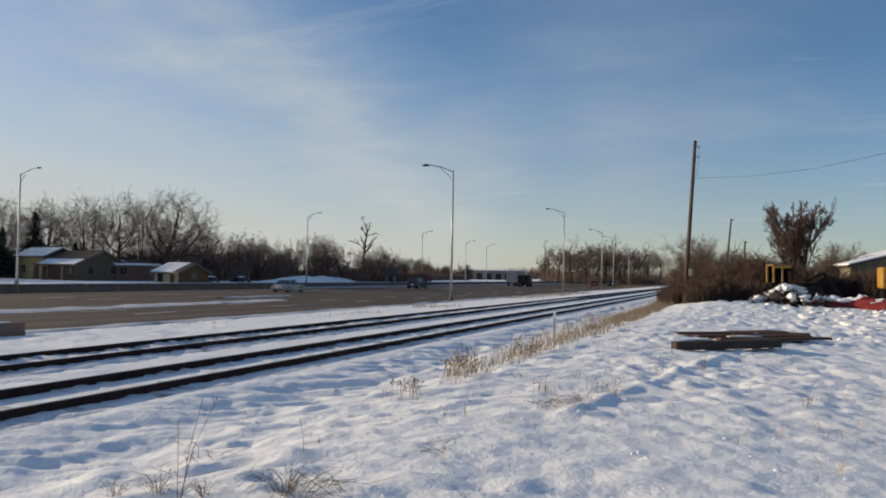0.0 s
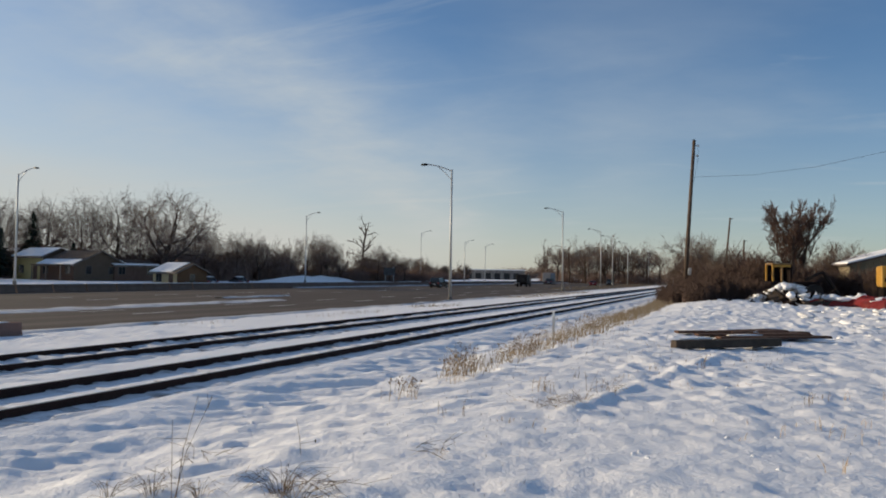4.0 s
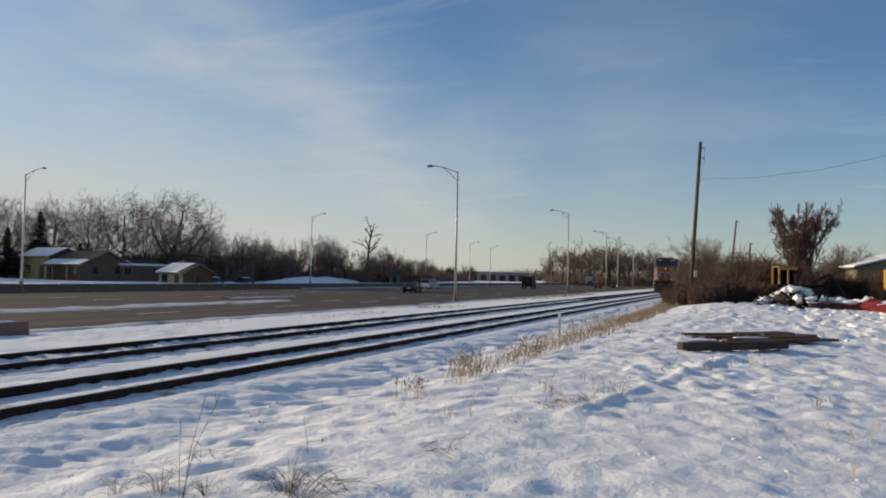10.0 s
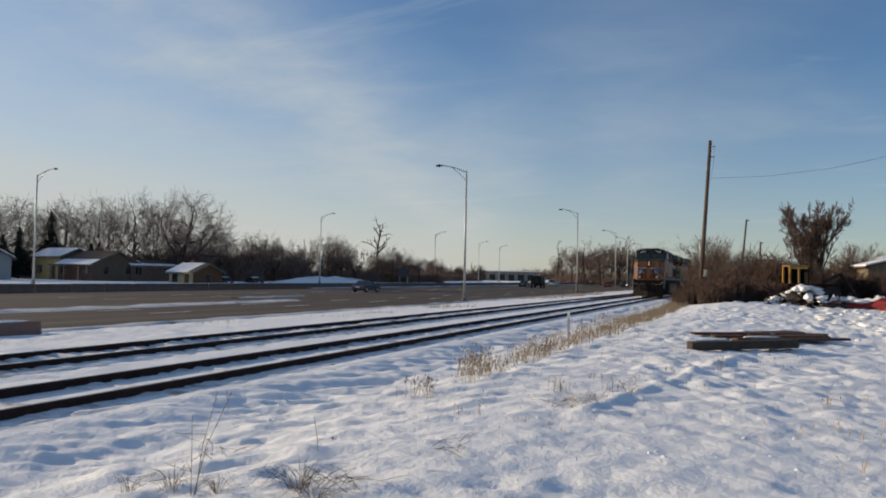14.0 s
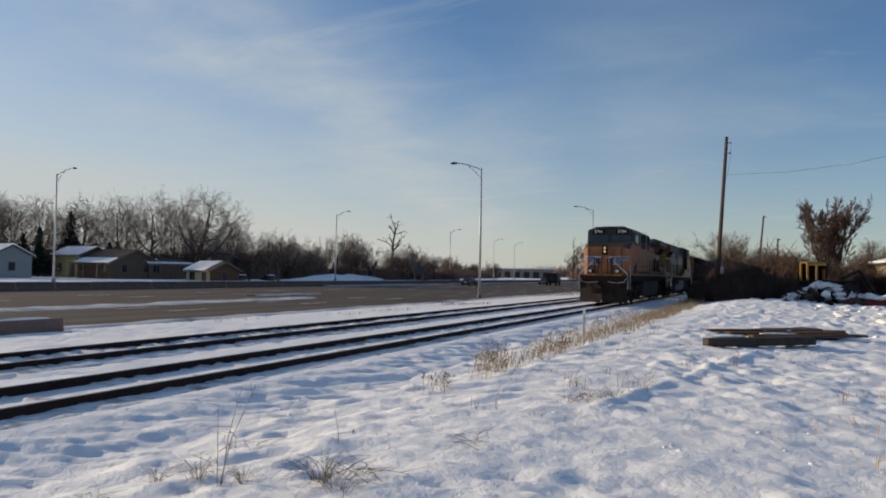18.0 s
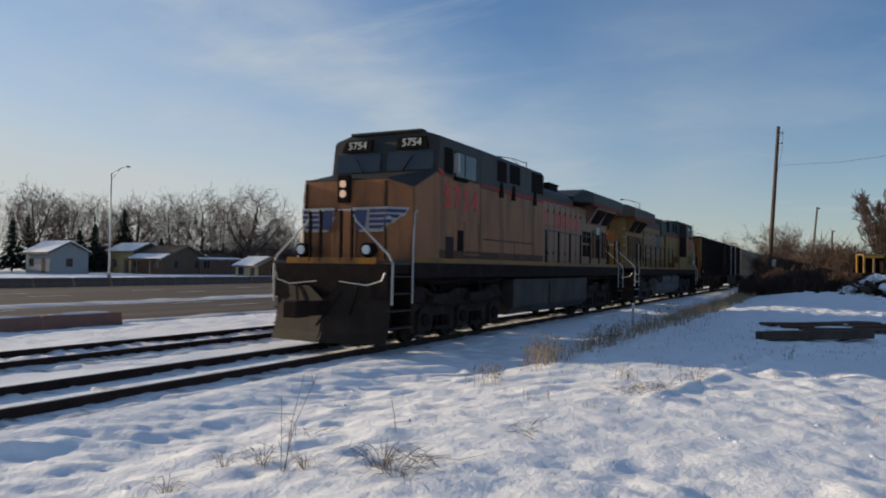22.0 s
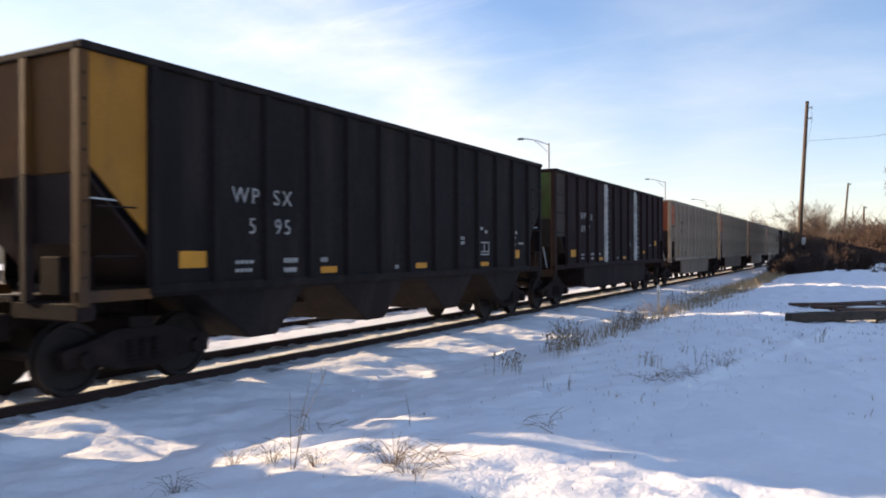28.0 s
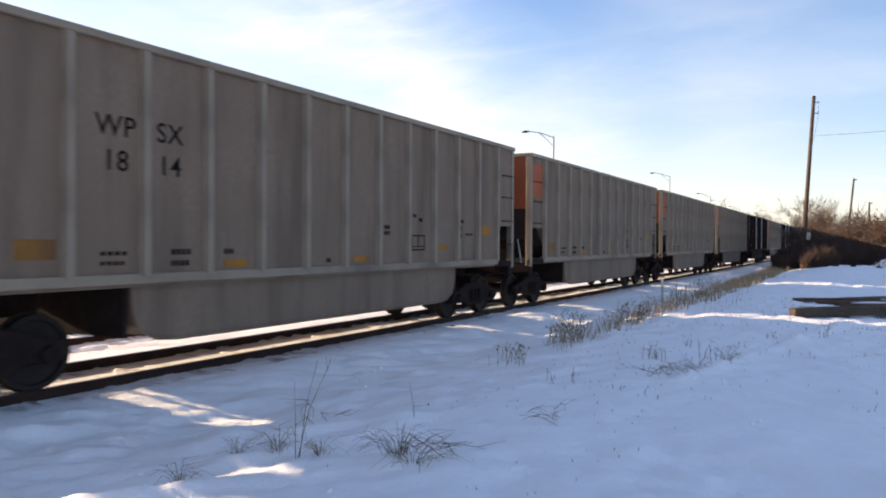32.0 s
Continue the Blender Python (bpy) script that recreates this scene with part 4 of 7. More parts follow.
    # emblem on the slanted nose faces, lettering blocks or flag along the hood
    for s in (-1, 1):
        def on_nose(p, z, lift):
            """A point p metres out from the middle, along the front and on round the slanting face."""
            if p <= 1.12:
                return (s * p, 1.515 - lift, z)
            q = p - 1.12
            return (s * (1.12 + 0.629 * q + 0.777 * (lift + 0.006)), 1.55 + 0.777 * q - 0.629 * (lift + 0.006), z)

        def strip(p0, p1, q0, q1, z0, z1, lift):
            """A thin band from p0..p1 at its top z1 to q0..q1 at its foot z0, bent at the nose edge."""
            us = sorted({0.0, 1.0, *[min(1.0, max(0.0, (1.12 - p0) / (p1 - p0)))]})
            rows3 = []
            for u in us:
                pt, pb = p0 + (p1 - p0) * u, q0 + (q1 - q0) * u
                rows3.append([on_nose(pt, z1, lift), on_nose(pt, z1, lift + 0.005), on_nose(pb, z0, lift + 0.005), on_nose(pb, z0, lift)])
            return Geo().loft(rows3)

        part("wing_emblem_border", strip(0.22, 1.62, 0.30, 1.50, 2.84, 3.04, 0.0), DIMWHITE, root)
        part("wing_emblem_border", strip(0.22, 1.42, 0.42, 1.02, 2.50, 2.84, 0.0), DIMWHITE, root)
        part("wing_emblem", strip(0.27, 0.62, 0.34, 0.56, 2.55, 2.98, 0.007), BLUE, root)
        for k in range(4):
            part("wing_feather", strip(0.67, 1.55 - 0.16 * k, 0.67, 1.50 - 0.17 * k, 2.915 - 0.115 * k, 2.99 - 0.115 * k, 0.007), BLUE, root)
    if not second:
        for s in (-1, 1):
            for k, (a, c) in enumerate(((10.70, 11.12), (11.34, 11.46), (11.66, 12.10), (12.26, 12.70), (13.36, 13.68), (13.80, 14.16), (14.28, 14.62), (14.86, 14.98), (15.14, 15.40), (15.62, 15.74), (15.92, 16.24))):
                lo, hi = 3.20, 3.74
                ink = Geo().box(s * 0.956, s * 0.960, a, a + 0.115, lo, hi)
                if c - a > 0.2:
                    ink.box(s * 0.956, s * 0.960, c - 0.115, c, lo, hi).box(s * 0.956, s * 0.9595, a + 0.115, c - 0.115, hi - 0.10, hi).box(s * 0.956, s * 0.9595, a + 0.115, c - 0.115, lo, lo + 0.10)
                part("letter_block", ink, RED, root)
    else:
        for s in (-1, 1):
            for k in range(11):
                pts, n = [], 14
                rows2 = []
                for j in range(n + 1):
                    y = 12.3 + 3.3 * j / n
                    z = 3.80 - 0.142 * k + 0.11 * math.sin(j * 0.95 + 0.3 * k)
                    rows2.append([(s * 0.957, y, z), (s * 0.961, y, z), (s * 0.961, y, z - 0.13), (s * 0.957, y, z - 0.13)])
                part("flag_stripe", Geo().loft(rows2), FLAGR if k % 2 == 0 else FLAGW, root)
            part("flag_canton", Geo().loft([[(s * 0.962, 12.15 + 0.12 * j, 3.76 + 0.05 * math.sin(j)), (s * 0.967, 12.15 + 0.12 * j, 3.76 + 0.05 * math.sin(j)), (s * 0.967, 12.15 + 0.12 * j, 2.95), (s * 0.962, 12.15 + 0.12 * j, 2.95)] for j in range(10)]), FLAGB, root)
        lettering("hood_number", number, 0.32, RED, root, pose(0, 20.904, 3.42, 90, 0, 180), 0.003, 1.1, 0.004)
    # walkway handrails
    for s in (-1, 1):
        ys_ = [10.9, 12.2, 13.5, 14.8, 16.1, 17.4, 18.7, 20.0, 20.75]
        for y in ys_:
            place("stanchion", "stanchion", lambda: mesh_of("stanchion", Geo().box(-0.02, 0.02, -0.035, 0.035, 1.8, 2.98), BLACK), root, pose(s * 1.49, y, 0))
        part("handrail", Geo().tube([(s * 1.49, 10.7, 3.0), (s * 1.49, 20.75, 2.98)], 0.021, 6), LGREY, root)
        # steps at both ends with pale grab rails
        for y0, d in ((1.06, 1), (L - 1.0, -1)):
            part("step_well", Geo().box(s * 0.95, s * 1.05, y0, y0 + d * 0.85, 0.45, 1.8).box(s * 1.05, s * 1.5, y0 + d * 0.85, y0 + d * 0.90, 0.45, 1.8), UNDER, root)
            for k in range(4):
                part("step", Geo().box(s * 1.05, s * 1.52, y0, y0 + d * 0.85, 0.45 + 0.36 * k, 0.475 + 0.36 * k), LGREY, root)
                part("step_edge", Geo().box(s * 1.52, s * 1.535, y0, y0 + d * 0.85, 0.44 + 0.36 * k, 0.475 + 0.36 * k), SILVERP if second else TANKG, root)
            part("grab_rail", Geo().tube([(s * 1.53, y0 + d * 0.0, 0.95), (s * 1.54, y0 + d * 0.0, 1.80), (s * 1.45, y0 + d * 0.0, 1.98), (s * 0.62, y0 + d * 0.0, 2.72), (s * 0.55, y0 + d * 0.0, 2.86), (s * 0.55, y0 + d * 0.0, 2.95)], 0.024, 6), SILVERP, root, "silver-painted grab rail")
            part("grab_rail", Geo().tube([(s * 1.53, y0 + d * 0.86, 0.95), (s * 1.54, y0 + d * 0.86, 1.95), (s * 1.50, y0 + d * 0.95, 2.3), (s * 1.49, y0 + d * 1.0, 2.92), (s * 1.49, y0 + d * 1.12, 3.0)], 0.022, 6), SILVERP, root, "silver-painted grab rail")
            for x in (0.24, 0.52):
                part("end_stanchion", Geo().box(s * x, s * (x + 0.05), y0 - d * 0.05, y0 + d * 0.01, 1.85, 2.95), BLACK, root)
            part("end_rail", Geo().tube([(s * 0.2, y0 - d * 0.02, 2.94), (s * 0.6, y0 - d * 0.02, 2.94)], 0.022, 6), SILVERP, root)
            part("uncoupling_lever", Geo().tube([(s * 0.3, y0 - d * 0.12, 1.42), (s * 1.0, y0 - d * 0.12, 1.35), (s * 1.35, y0 - d * 0.12, 1.45), (s * 1.42, y0 - d * 0.1, 1.62)], 0.016, 5), SILVERP, root)
            part("mu_hose", Geo().tube([(s * 0.75, y0 - d * 0.02, 1.45), (s * 0.78, y0 - d * 0.16, 1.30), (s * 0.72, y0 - d * 0.2, 1.0), (s * 0.62, y0 - d * 0.18, 0.72)], 0.028, 6), BLACK, root)
    # plough, couplers, tank
    for s in (-1, 1):
        prof2 = [(0.14, -0.10), (0.35, 0.0), (0.7, 0.07), (1.05, 0.09), (1.32, 0.08)]
        part("plough_blade", Geo().loft([[(s * 0.02, 0.70 + b, z), (s * 1.46, 1.0 + b, z), (s * 1.46, 1.05 + b, z), (s * 0.02, 0.75 + b, z)] for z, b in prof2[:4]] + [[(s * 0.42, 0.78 + 0.08, 1.32), (s * 1.46, 1.08, 1.32), (s * 1.46, 1.13, 1.32), (s * 0.42, 0.83 + 0.08, 1.32)]]), PLOW, root, "curved dark snowplough blade")
        part("rear_plate", Geo().loft([[(s * 0.02, L - 0.80 - b, z), (s * 1.46, L - 0.95 - b, z), (s * 1.46, L - 1.0 - b, z), (s * 0.02, L - 0.85 - b, z)] for z, b in prof2[1:]]), UNDER, root)
    for y, d in ((0.0, 1), (L, -1)):
        part("coupler", Geo().box(-0.16, 0.16, y - d * 0.05, y + d * 1.1, 0.72, 1.02).box(-0.24, 0.12, y - d * 0.26, y + d * 0.22, 0.70, 1.04), UNDER, root, bevel=0.03)
        part("air_hose", Geo().tube([(0.4, y + d * 0.9, 1.2), (0.42, y + d * 0.4, 0.85), (0.34, y + d * 0.1, 0.55)], 0.03, 6), BLACK, root)
        part("pilot_plate", Geo().box(-1.45, 1.45, y + d * 1.0, y + d * 1.05, 1.06, 1.8), UNDER, root)
    if not second:
        part("fuel_tank", Geo().along_y([(-1.42, 0.62), (-1.2, 0.38), (1.2, 0.38), (1.42, 0.62), (1.44, 1.44), (-1.44, 1.44)], 8.2, 15.9), TANKG, root, "long plain grey fuel tank", bevel=0.02)
        part("tank_seam", Geo().box(-1.448, 1.448, 11.4, 11.46, 0.63, 1.33), UNDER, root)
    else:
        part("fuel_tank", Geo().along_y([(-1.25, 0.62), (-1.0, 0.38), (1.0, 0.38), (1.25, 0.62), (1.25, 1.0), (1.0, 1.3), (-1.0, 1.3), (-1.25, 1.0)], 7.3, 14.6), TANKL, root, "grey fuel tank under air reservoirs", bevel=0.02)
        for s in (-1, 1):
            for y0, y1 in ((8.2, 10.6), (10.9, 13.6)):
                part("air_reservoir", Geo().tube([(s * 1.2, y0, 1.26), (s * 1.2, y1, 1.26)], 0.24, 14), TANKL, root, "grey cylindrical air reservoir")
    for y in (5.1, 18.2):
        loco_truck(root, y, True, TRUCKG if second else TRUCKB)
    return root


grime_mat = surface("dark_seam_grime", (0.10, 0.065, 0.04), 0.8, var=0.3, bump=0.1)


def car_truck(root, yc, spin):
    """Two-axle freight truck."""
    t = new("truck")
    t.parent, t.matrix_basis = root, pose(0, yc, 0)
    for s in (-1, 1):
        def frame_mesh():
            g = Geo()
            g.along_x([(-1.15, 0.36), (-0.62, 0.36), (-0.35, 0.27), (0.35, 0.27), (0.62, 0.36), (1.15, 0.36), (1.18, 0.60), (0.80, 0.68), (0.45, 0.80), (-0.45, 0.80), (-0.80, 0.68), (-1.18, 0.60)], -0.07, 0.07)
            return mesh_of("side_frame", g, UNDER, 0.015)
        place("side_frame", "car_side_frame", frame_mesh, t, pose(s * 1.0, 0, 0))
        for y in (-0.89, 0.89):
            place("bearing_cap", "bearing_cap", lambda: mesh_of("bearing_cap", Geo().disc_x(-0.08, 0.08, 0, 0, 0.12, 0.10, 12), UNDER), t, pose(s * 1.08, y, 0.46))

        for dy in (-0.2, 0, 0.2):
            place("coil_spring", "car_spring", lambda: mesh_of("coil_spring", coil(0.075, 0.30, 5), UNDER), t, pose(s * 1.07, dy, 0.36))
    place("bolster", "car_bolster", lambda: mesh_of("bolster", Geo().box(-1.05, 1.05, -0.2, 0.2, 0.62, 0.95), UNDER, 0.02), t)
    for y in (-0.89, 0.89):
        wheelset(t, y, 0.46, spin)
    return t


def coal_car(label, body, rib, panel, end_low, marks, style, spin, white_ribs=(), plain_letters=None):
    """Open-top coal car, 14.8 m over the ends; y runs back from its leading end. style: tub or hopper."""
    root = thing("coal_car", label, "freight car", "train")
    Lc, W, Z0, Z1 = 14.8, 1.52, 1.36, 4.18
    bay = 1.06
    part("floor", Geo().box(-W, W, 1.1, Lc - 1.1, 1.22, 1.36), body, root)
    for s in (-1, 1):
        part("side_wall", Geo().box(s * (W - 0.03), s * W, bay, Lc - bay, Z0, Z1), body, root)
        part("side_sill", Geo().box(s * (W - 0.1), s * (W + 0.05), bay - 0.05, Lc - bay + 0.05, Z0 - 0.10, Z0 + 0.03), rib, root, bevel=0.01)
        part("top_chord", Geo().box(s * (W - 0.08), s * (W + 0.07), 0, Lc, Z1, Z1 + 0.10), rib, root, bevel=0.015)
        # end bays: painted panel above, open below
        for y0, d in ((0.0, 1), (Lc, -1)):
            lead = d > 0
            ya, yb = y0 + d * 0.14, y0 + d * bay
            if style == "hopper":
                poly = [(ya, Z1), (yb, Z1), (yb, 1.95), (ya, 2.85)]
            else:
                poly = [(ya, Z1), (yb, Z1), (yb, 2.22), (ya, 2.22)]
            part("end_bay_panel", Geo().along_x(poly, s * (W - 0.03), s * W), (panel if style == "hopper" else (OLIVE if body is BROWNCAR else body)) if lead else body, root)
            if style == "tub" and lead and panel is ENDORG:
                part("colour_panel", Geo().box(s * W, s * (W + 0.004), ya + 0.06, yb - 0.1, 3.05, 4.02), ENDORG, root, "weathered orange end panel")
            part("corner_post", Geo().box(s * (W - 0.12), s * (W + 0.03), y0, y0 + d * 0.14, 1.15, Z1), ENDPOST if (style == "hopper" and lead) else rib, root, bevel=0.01)
            part("bay_sill", Geo().box(s * (W - 0.08), s * (W + 0.02), y0, y0 + d * bay, 1.20, 1.34), ENDPOST if (style == "hopper" and lead) else UNDER, root, bevel=0.01)
            for z in ((1.75, 2.35) if style == "hopper" and lead else (1.75, 2.35, 2.95, 3.5)):
                part("grab_iron", Geo().tube([(s * (W + 0.02), y0 + d * 0.2, z), (s * (W + 0.08), y0 + d * 0.2, z), (s * (W + 0.08), y0 + d * 0.75, z), (s * (W + 0.02), y0 + d * 0.75, z)], 0.012, 4), rib if body is not ALU else BLACK, root)
            for k in range(9):
                place("rivet", ("rivet", rib.name), lambda: mesh_of("rivet", Geo().box(-0.012, 0.012, -0.015, 0.015, -0.015, 0.015), rib), root, pose(s * (W + 0.03), y0 + d * 0.065, 1.5 + 0.3 * k))
        n = 13
        for i in range(n):
            y = bay + (Lc - 2 * bay) * i / (n - 1)
            white = i in white_ribs
            place("rib", ("rib", rib.name, white), lambda: mesh_of("rib", Geo().loft([[(0, -0.085, z), (0.085, -0.05, z), (0.085, 0.05, z), (0, 0.085, z)] for z in (Z0, Z1)]), LADDERW if white else rib), root, pose(s * W, y, 0) if s > 0 else pose(s * W, y, 0, 0, 0, 180))
            if white:
                for k in range(14):
                    place("ladder_rung", "ladder_rung", lambda: mesh_of("ladder_rung", Geo().box(-0.008, 0.008, 0.0, 0.14, 0, 0.03), LADDERW), root, pose(s * (W + 0.085), y + 0.08, 1.5 + 0.19 * k))
        # small markings
        ink = DIMWHITE if body is not ALU else BLACK
        for y, w_, z, h in ((1.50, 0.48, 1.58, 0.23), (4.55, 0.45, 1.43, 0.11), (7.7, 0.45, 1.44, 0.11), (10.74, 0.48, 1.65, 0.10), (12.92, 0.48, 1.98, 0.22)):
            if style == "hopper" and y > 10:
                y, z = (10.76, 1.42) if y < 12 else (12.72, 1.59)
            part("reflector", Geo().box(s * W, s * (W + 0.005), y, y + w_, z, z + h), ENDYEL if body is ALU else REFLECT, root, "orange-yellow reflective patch")
        yf = 9.69 if style == "tub" else 10.74
        zf = 1.63 if style == "tub" else 1.69
        fr = Geo().box(s * W, s * (W + 0.005), yf, yf + 0.03, zf, zf + 0.32).box(s * W, s * (W + 0.005), yf + 0.5, yf + 0.53, zf, zf + 0.32)
        fr.box(s * W, s * (W + 0.005), yf + 0.03, yf + 0.5, zf + 0.29, zf + 0.32).box(s * W, s * (W + 0.005), yf + 0.03, yf + 0.5, zf, zf + 0.03)
        fr.box(s * W, s * (W + 0.005), yf + 0.24, yf + 0.27, zf + 0.09, zf + 0.29).box(s * W, s * (W + 0.005), yf + 0.03, yf + 0.5, zf + 0.07, zf + 0.09)
        part("stencil_frame", fr, ink, root)
        for y, w_, z in ((2.55, 0.40, 1.62), (2.55, 0.36, 1.50), (3.61, 0.35, 1.62), (3.61, 0.32, 1.47), (4.55, 0.2, 1.62), (6.9, 0.14, 1.45), (yf - 1.0, 0.2, 2.05), (yf - 1.0, 0.2, 1.94), (yf + 0.05, 0.14, 2.30), (yf + 2.06, 0.25, 2.24), (yf + 2.06, 0.16, 2.08), (yf + 2.06, 0.16, 1.92), (yf + 2.4, 0.36, 1.96), (yf + 0.3, 0.14, 2.22)):
            if y < 13.4:
                n_ = 4 if w_ > 0.24 else 3
                for q in range(n_):
                    part("stencil_bar", Geo().box(s * W, s * (W + 0.004), y + w_ * q / n_, y + w_ * (q + 0.72) / n_, z, z + (0.075 if w_ < 0.36 else 0.05)), ink, root)
        if marks:
            top, bottom, gap = marks
            yr = bay + 2 * (Lc - 2 * bay) / 12
            for text, z in ((top, 2.62 if style == "hopper" else 3.18), (bottom, 2.17 if style == "hopper" else 2.76)):
                for k, half in enumerate(text):
                    if half:
                        wide = 0.27 * len(half)
                        off = (k * 2 - 1) * (0.14 + wide / 2) * s
                        lettering("car_mark", half, 0.36 if body is ALU else 0.34, ink, root, on_side(s, s * (W + 0.004), yr + off if s > 0 else Lc - yr - abs(off) * (1 - 2 * k), z + gap), 0.003, 1.08 if body is ALU else 1.3, 0.002 if body is ALU else -0.002)
    # ends with centre post and sloping sheets
    for y0, d in ((0.0, 1), (Lc, -1)):
        lead = d > 0
        up = (ENDDIRT if style == "hopper" else panel) if lead else body
        if panel is ENDORG and not lead:
            up = ENDORG
        part("end_wall", Geo().box(-W + 0.1, W - 0.1, y0 + d * 0.06, y0 + d * 0.12, 2.75, Z1), up, root, "painted end sheet")
        part("end_chord", Geo().box(-W, W, y0, y0 + d * 0.16, Z1, Z1 + 0.10), rib, root, bevel=0.015)
        part("slope_sheet", Geo().along_x([(y0 + d * 0.12, 2.75), (y0 + d * 0.16, 2.75), (y0 + d * 1.45, 1.36), (y0 + d * 1.40, 1.34)], -W + 0.05, W - 0.05), end_low, root)
        for x in (-0.5, 0.5):
            part("end_post", Geo().box(x - 0.06, x + 0.06, y0 - d * 0.02, y0 + d * 0.1, 2.75, Z1), up if body is not ALU else ALURIB, root, bevel=0.01)
            part("end_post_foot", Geo().box(x - 0.06, x + 0.06, y0 - d * 0.02, y0 + d * 0.1, 1.2, 2.75), end_low, root, bevel=0.01)
        part("end_low_sheet", Geo().box(-W + 0.1, -0.2, y0 + d * 0.07, y0 + d * 0.10, 1.9, 2.74).box(0.2, W - 0.1, y0 + d * 0.07, y0 + d * 0.10, 1.9, 2.74), end_low, root)
        part("end_sill", Geo().box(-W, W, y0, y0 + d * 0.25, 0.98, 1.2), UNDER, root, bevel=0.02)
        part("draft_sill", Geo().box(-0.25, 0.25, y0, y0 + d * 2.6, 0.85, 1.25), UNDER, root)
        part("coupler", Geo().box(-0.15, 0.15, y0 - d * 0.58, y0, 0.74, 1.0).box(-0.22, 0.12, y0 - d * 0.6, y0 - d * 0.35, 0.72, 1.02), UNDER, root, bevel=0.03)
        part("brake_box", Geo().box(0.35, 0.75, y0 + d * 0.3, y0 + d * 0.8, 1.25, 1.75), UNDER, root, bevel=0.02)
        part("brake_pipe", Geo().tube([(0.9, y0 + d * 0.4, 1.2), (0.9, y0 + d * 0.4, 2.3)], 0.03, 6), UNDER, root)
        part("brake_lever", Geo().tube([(1.2, y0 + d * 0.2, 1.25), (1.0, y0 + d * 0.3, 2.1)], 0.022, 5), GALV, root)
        part("bay_bar", Geo().tube([(-W + 0.05, y0 + d * 0.2, 2.45), (-W + 0.05, y0 + d * 1.0, 2.42)], 0.014, 4), GALV, root)
        part("bay_bar", Geo().tube([(W - 0.05, y0 + d * 0.2, 2.45), (W - 0.05, y0 + d * 1.0, 2.42)], 0.014, 4), GALV, root)
    if style == "tub":
        prof = [(3.05, 1.24), (3.06, 0.90), (3.16, 0.64), (3.42, 0.50), (3.8, 0.46), (Lc - 3.8, 0.46), (Lc - 3.42, 0.50), (Lc - 3.16, 0.64), (Lc - 3.06, 0.90), (Lc - 3.05, 1.24)]
        g = Geo()
        g.loft([[(-1.42, y, z) for y, z in prof], [(-1.46, y, z + 0.06 if z < 1 else z) for y, z in prof], [(1.46, y, z + 0.06 if z < 1 else z) for y, z in prof], [(1.42, y, z) for y, z in prof]])
        # dark plates added over the tub's ends, for the shade that lies there
        for y in (2.97, Lc - 3.03):
            part("tub_shade_plate", Geo().box(-1.40, 1.40, y, y + 0.06, 0.58, 1.22), UNDER, root)
        part("tub", g, body, root, "rounded belly tub below the sills", bevel=0.02)
    else:
        for a in (2.35, 5.5, 8.65, 11.6):
            b = a + 1.9
            g = Geo()
            g.loft([[(-1.45, a - 0.55, 1.26), (1.45, a - 0.55, 1.26), (1.45, b + 0.0, 1.26), (-1.45, b + 0.0, 1.26)], [(-1.30, a + 0.75, 0.48), (1.30, a + 0.75, 0.48), (1.30, a + 1.35, 0.48), (-1.30, a + 1.35, 0.48)]])
            part("hopper_chute", g, body, root, "tapering discharge chute", bevel=0.02)
        part("centre_sill", Geo().box(-0.3, 0.3, 2, Lc - 2, 0.85, 1.3), UNDER, root)
    for y in (1.30, Lc - 1.30):
        car_truck(root, y, spin)
    return root


TRAIN = []
loco = locomotive("5754", YELLOW, PALEYEL, False)
TRAIN.append((loco, -2.0, 0))
loco = locomotive("6183", YELLOW2, YELLOW2, True)
TRAIN.append((loco, 43.15, 180))
car_a = coal_car("black-painted coal hopper with yellow end and white numbers", BLACKCAR, BLACKCAR, ENDYEL, RUSTEND, (("WP", "SX"), ("5", "95"), 0), "hopper", True)
car_b = coal_car("dark brown coal gondola with two white ladders and green end", BROWNCAR, BROWNCAR, ENDGRN, OLIVE, (("WP", "SX"), ("89", "7"), -0.26), "tub", True, (4, 8))
car_c = coal_car("dull aluminium coal gondola with orange end panel", ALU, ALURIB, ENDORG, RUSTEND, (("WP", "SX"), ("18", "14"), 0), "tub", True)
car_d = coal_car("dull aluminium coal gondola with orange end panel", ALU, ALURIB, ENDORG, RUSTEND, None, "tub", False)
PITCH = 15.95
for k, car in enumerate((car_a, car_b, car_c, car_d)):
    TRAIN.append((car, 43.4 + PITCH * k + (0.6 if k > 1 else 0), 0))
for k in range(4, 13):
    TRAIN.append((copy_thing(car_b if k in (6, 8, 9) else car_d, Matrix()), 44.0 + PITCH * k, 0))
NOSE = [(0, 186.0), (5, 147.5), (9.5, 112.0), (13, 86.8), (14.5, 75.1), (16.5, 60.2), (19, 40.1), (22, 14.1), (25, -11.85), (28, -37.72), (30, -54.9), (31, -64.0), (32, -72.55)]


# ---- the surroundings ----
def gz(x, y):
    return float(ground_z(x, y))


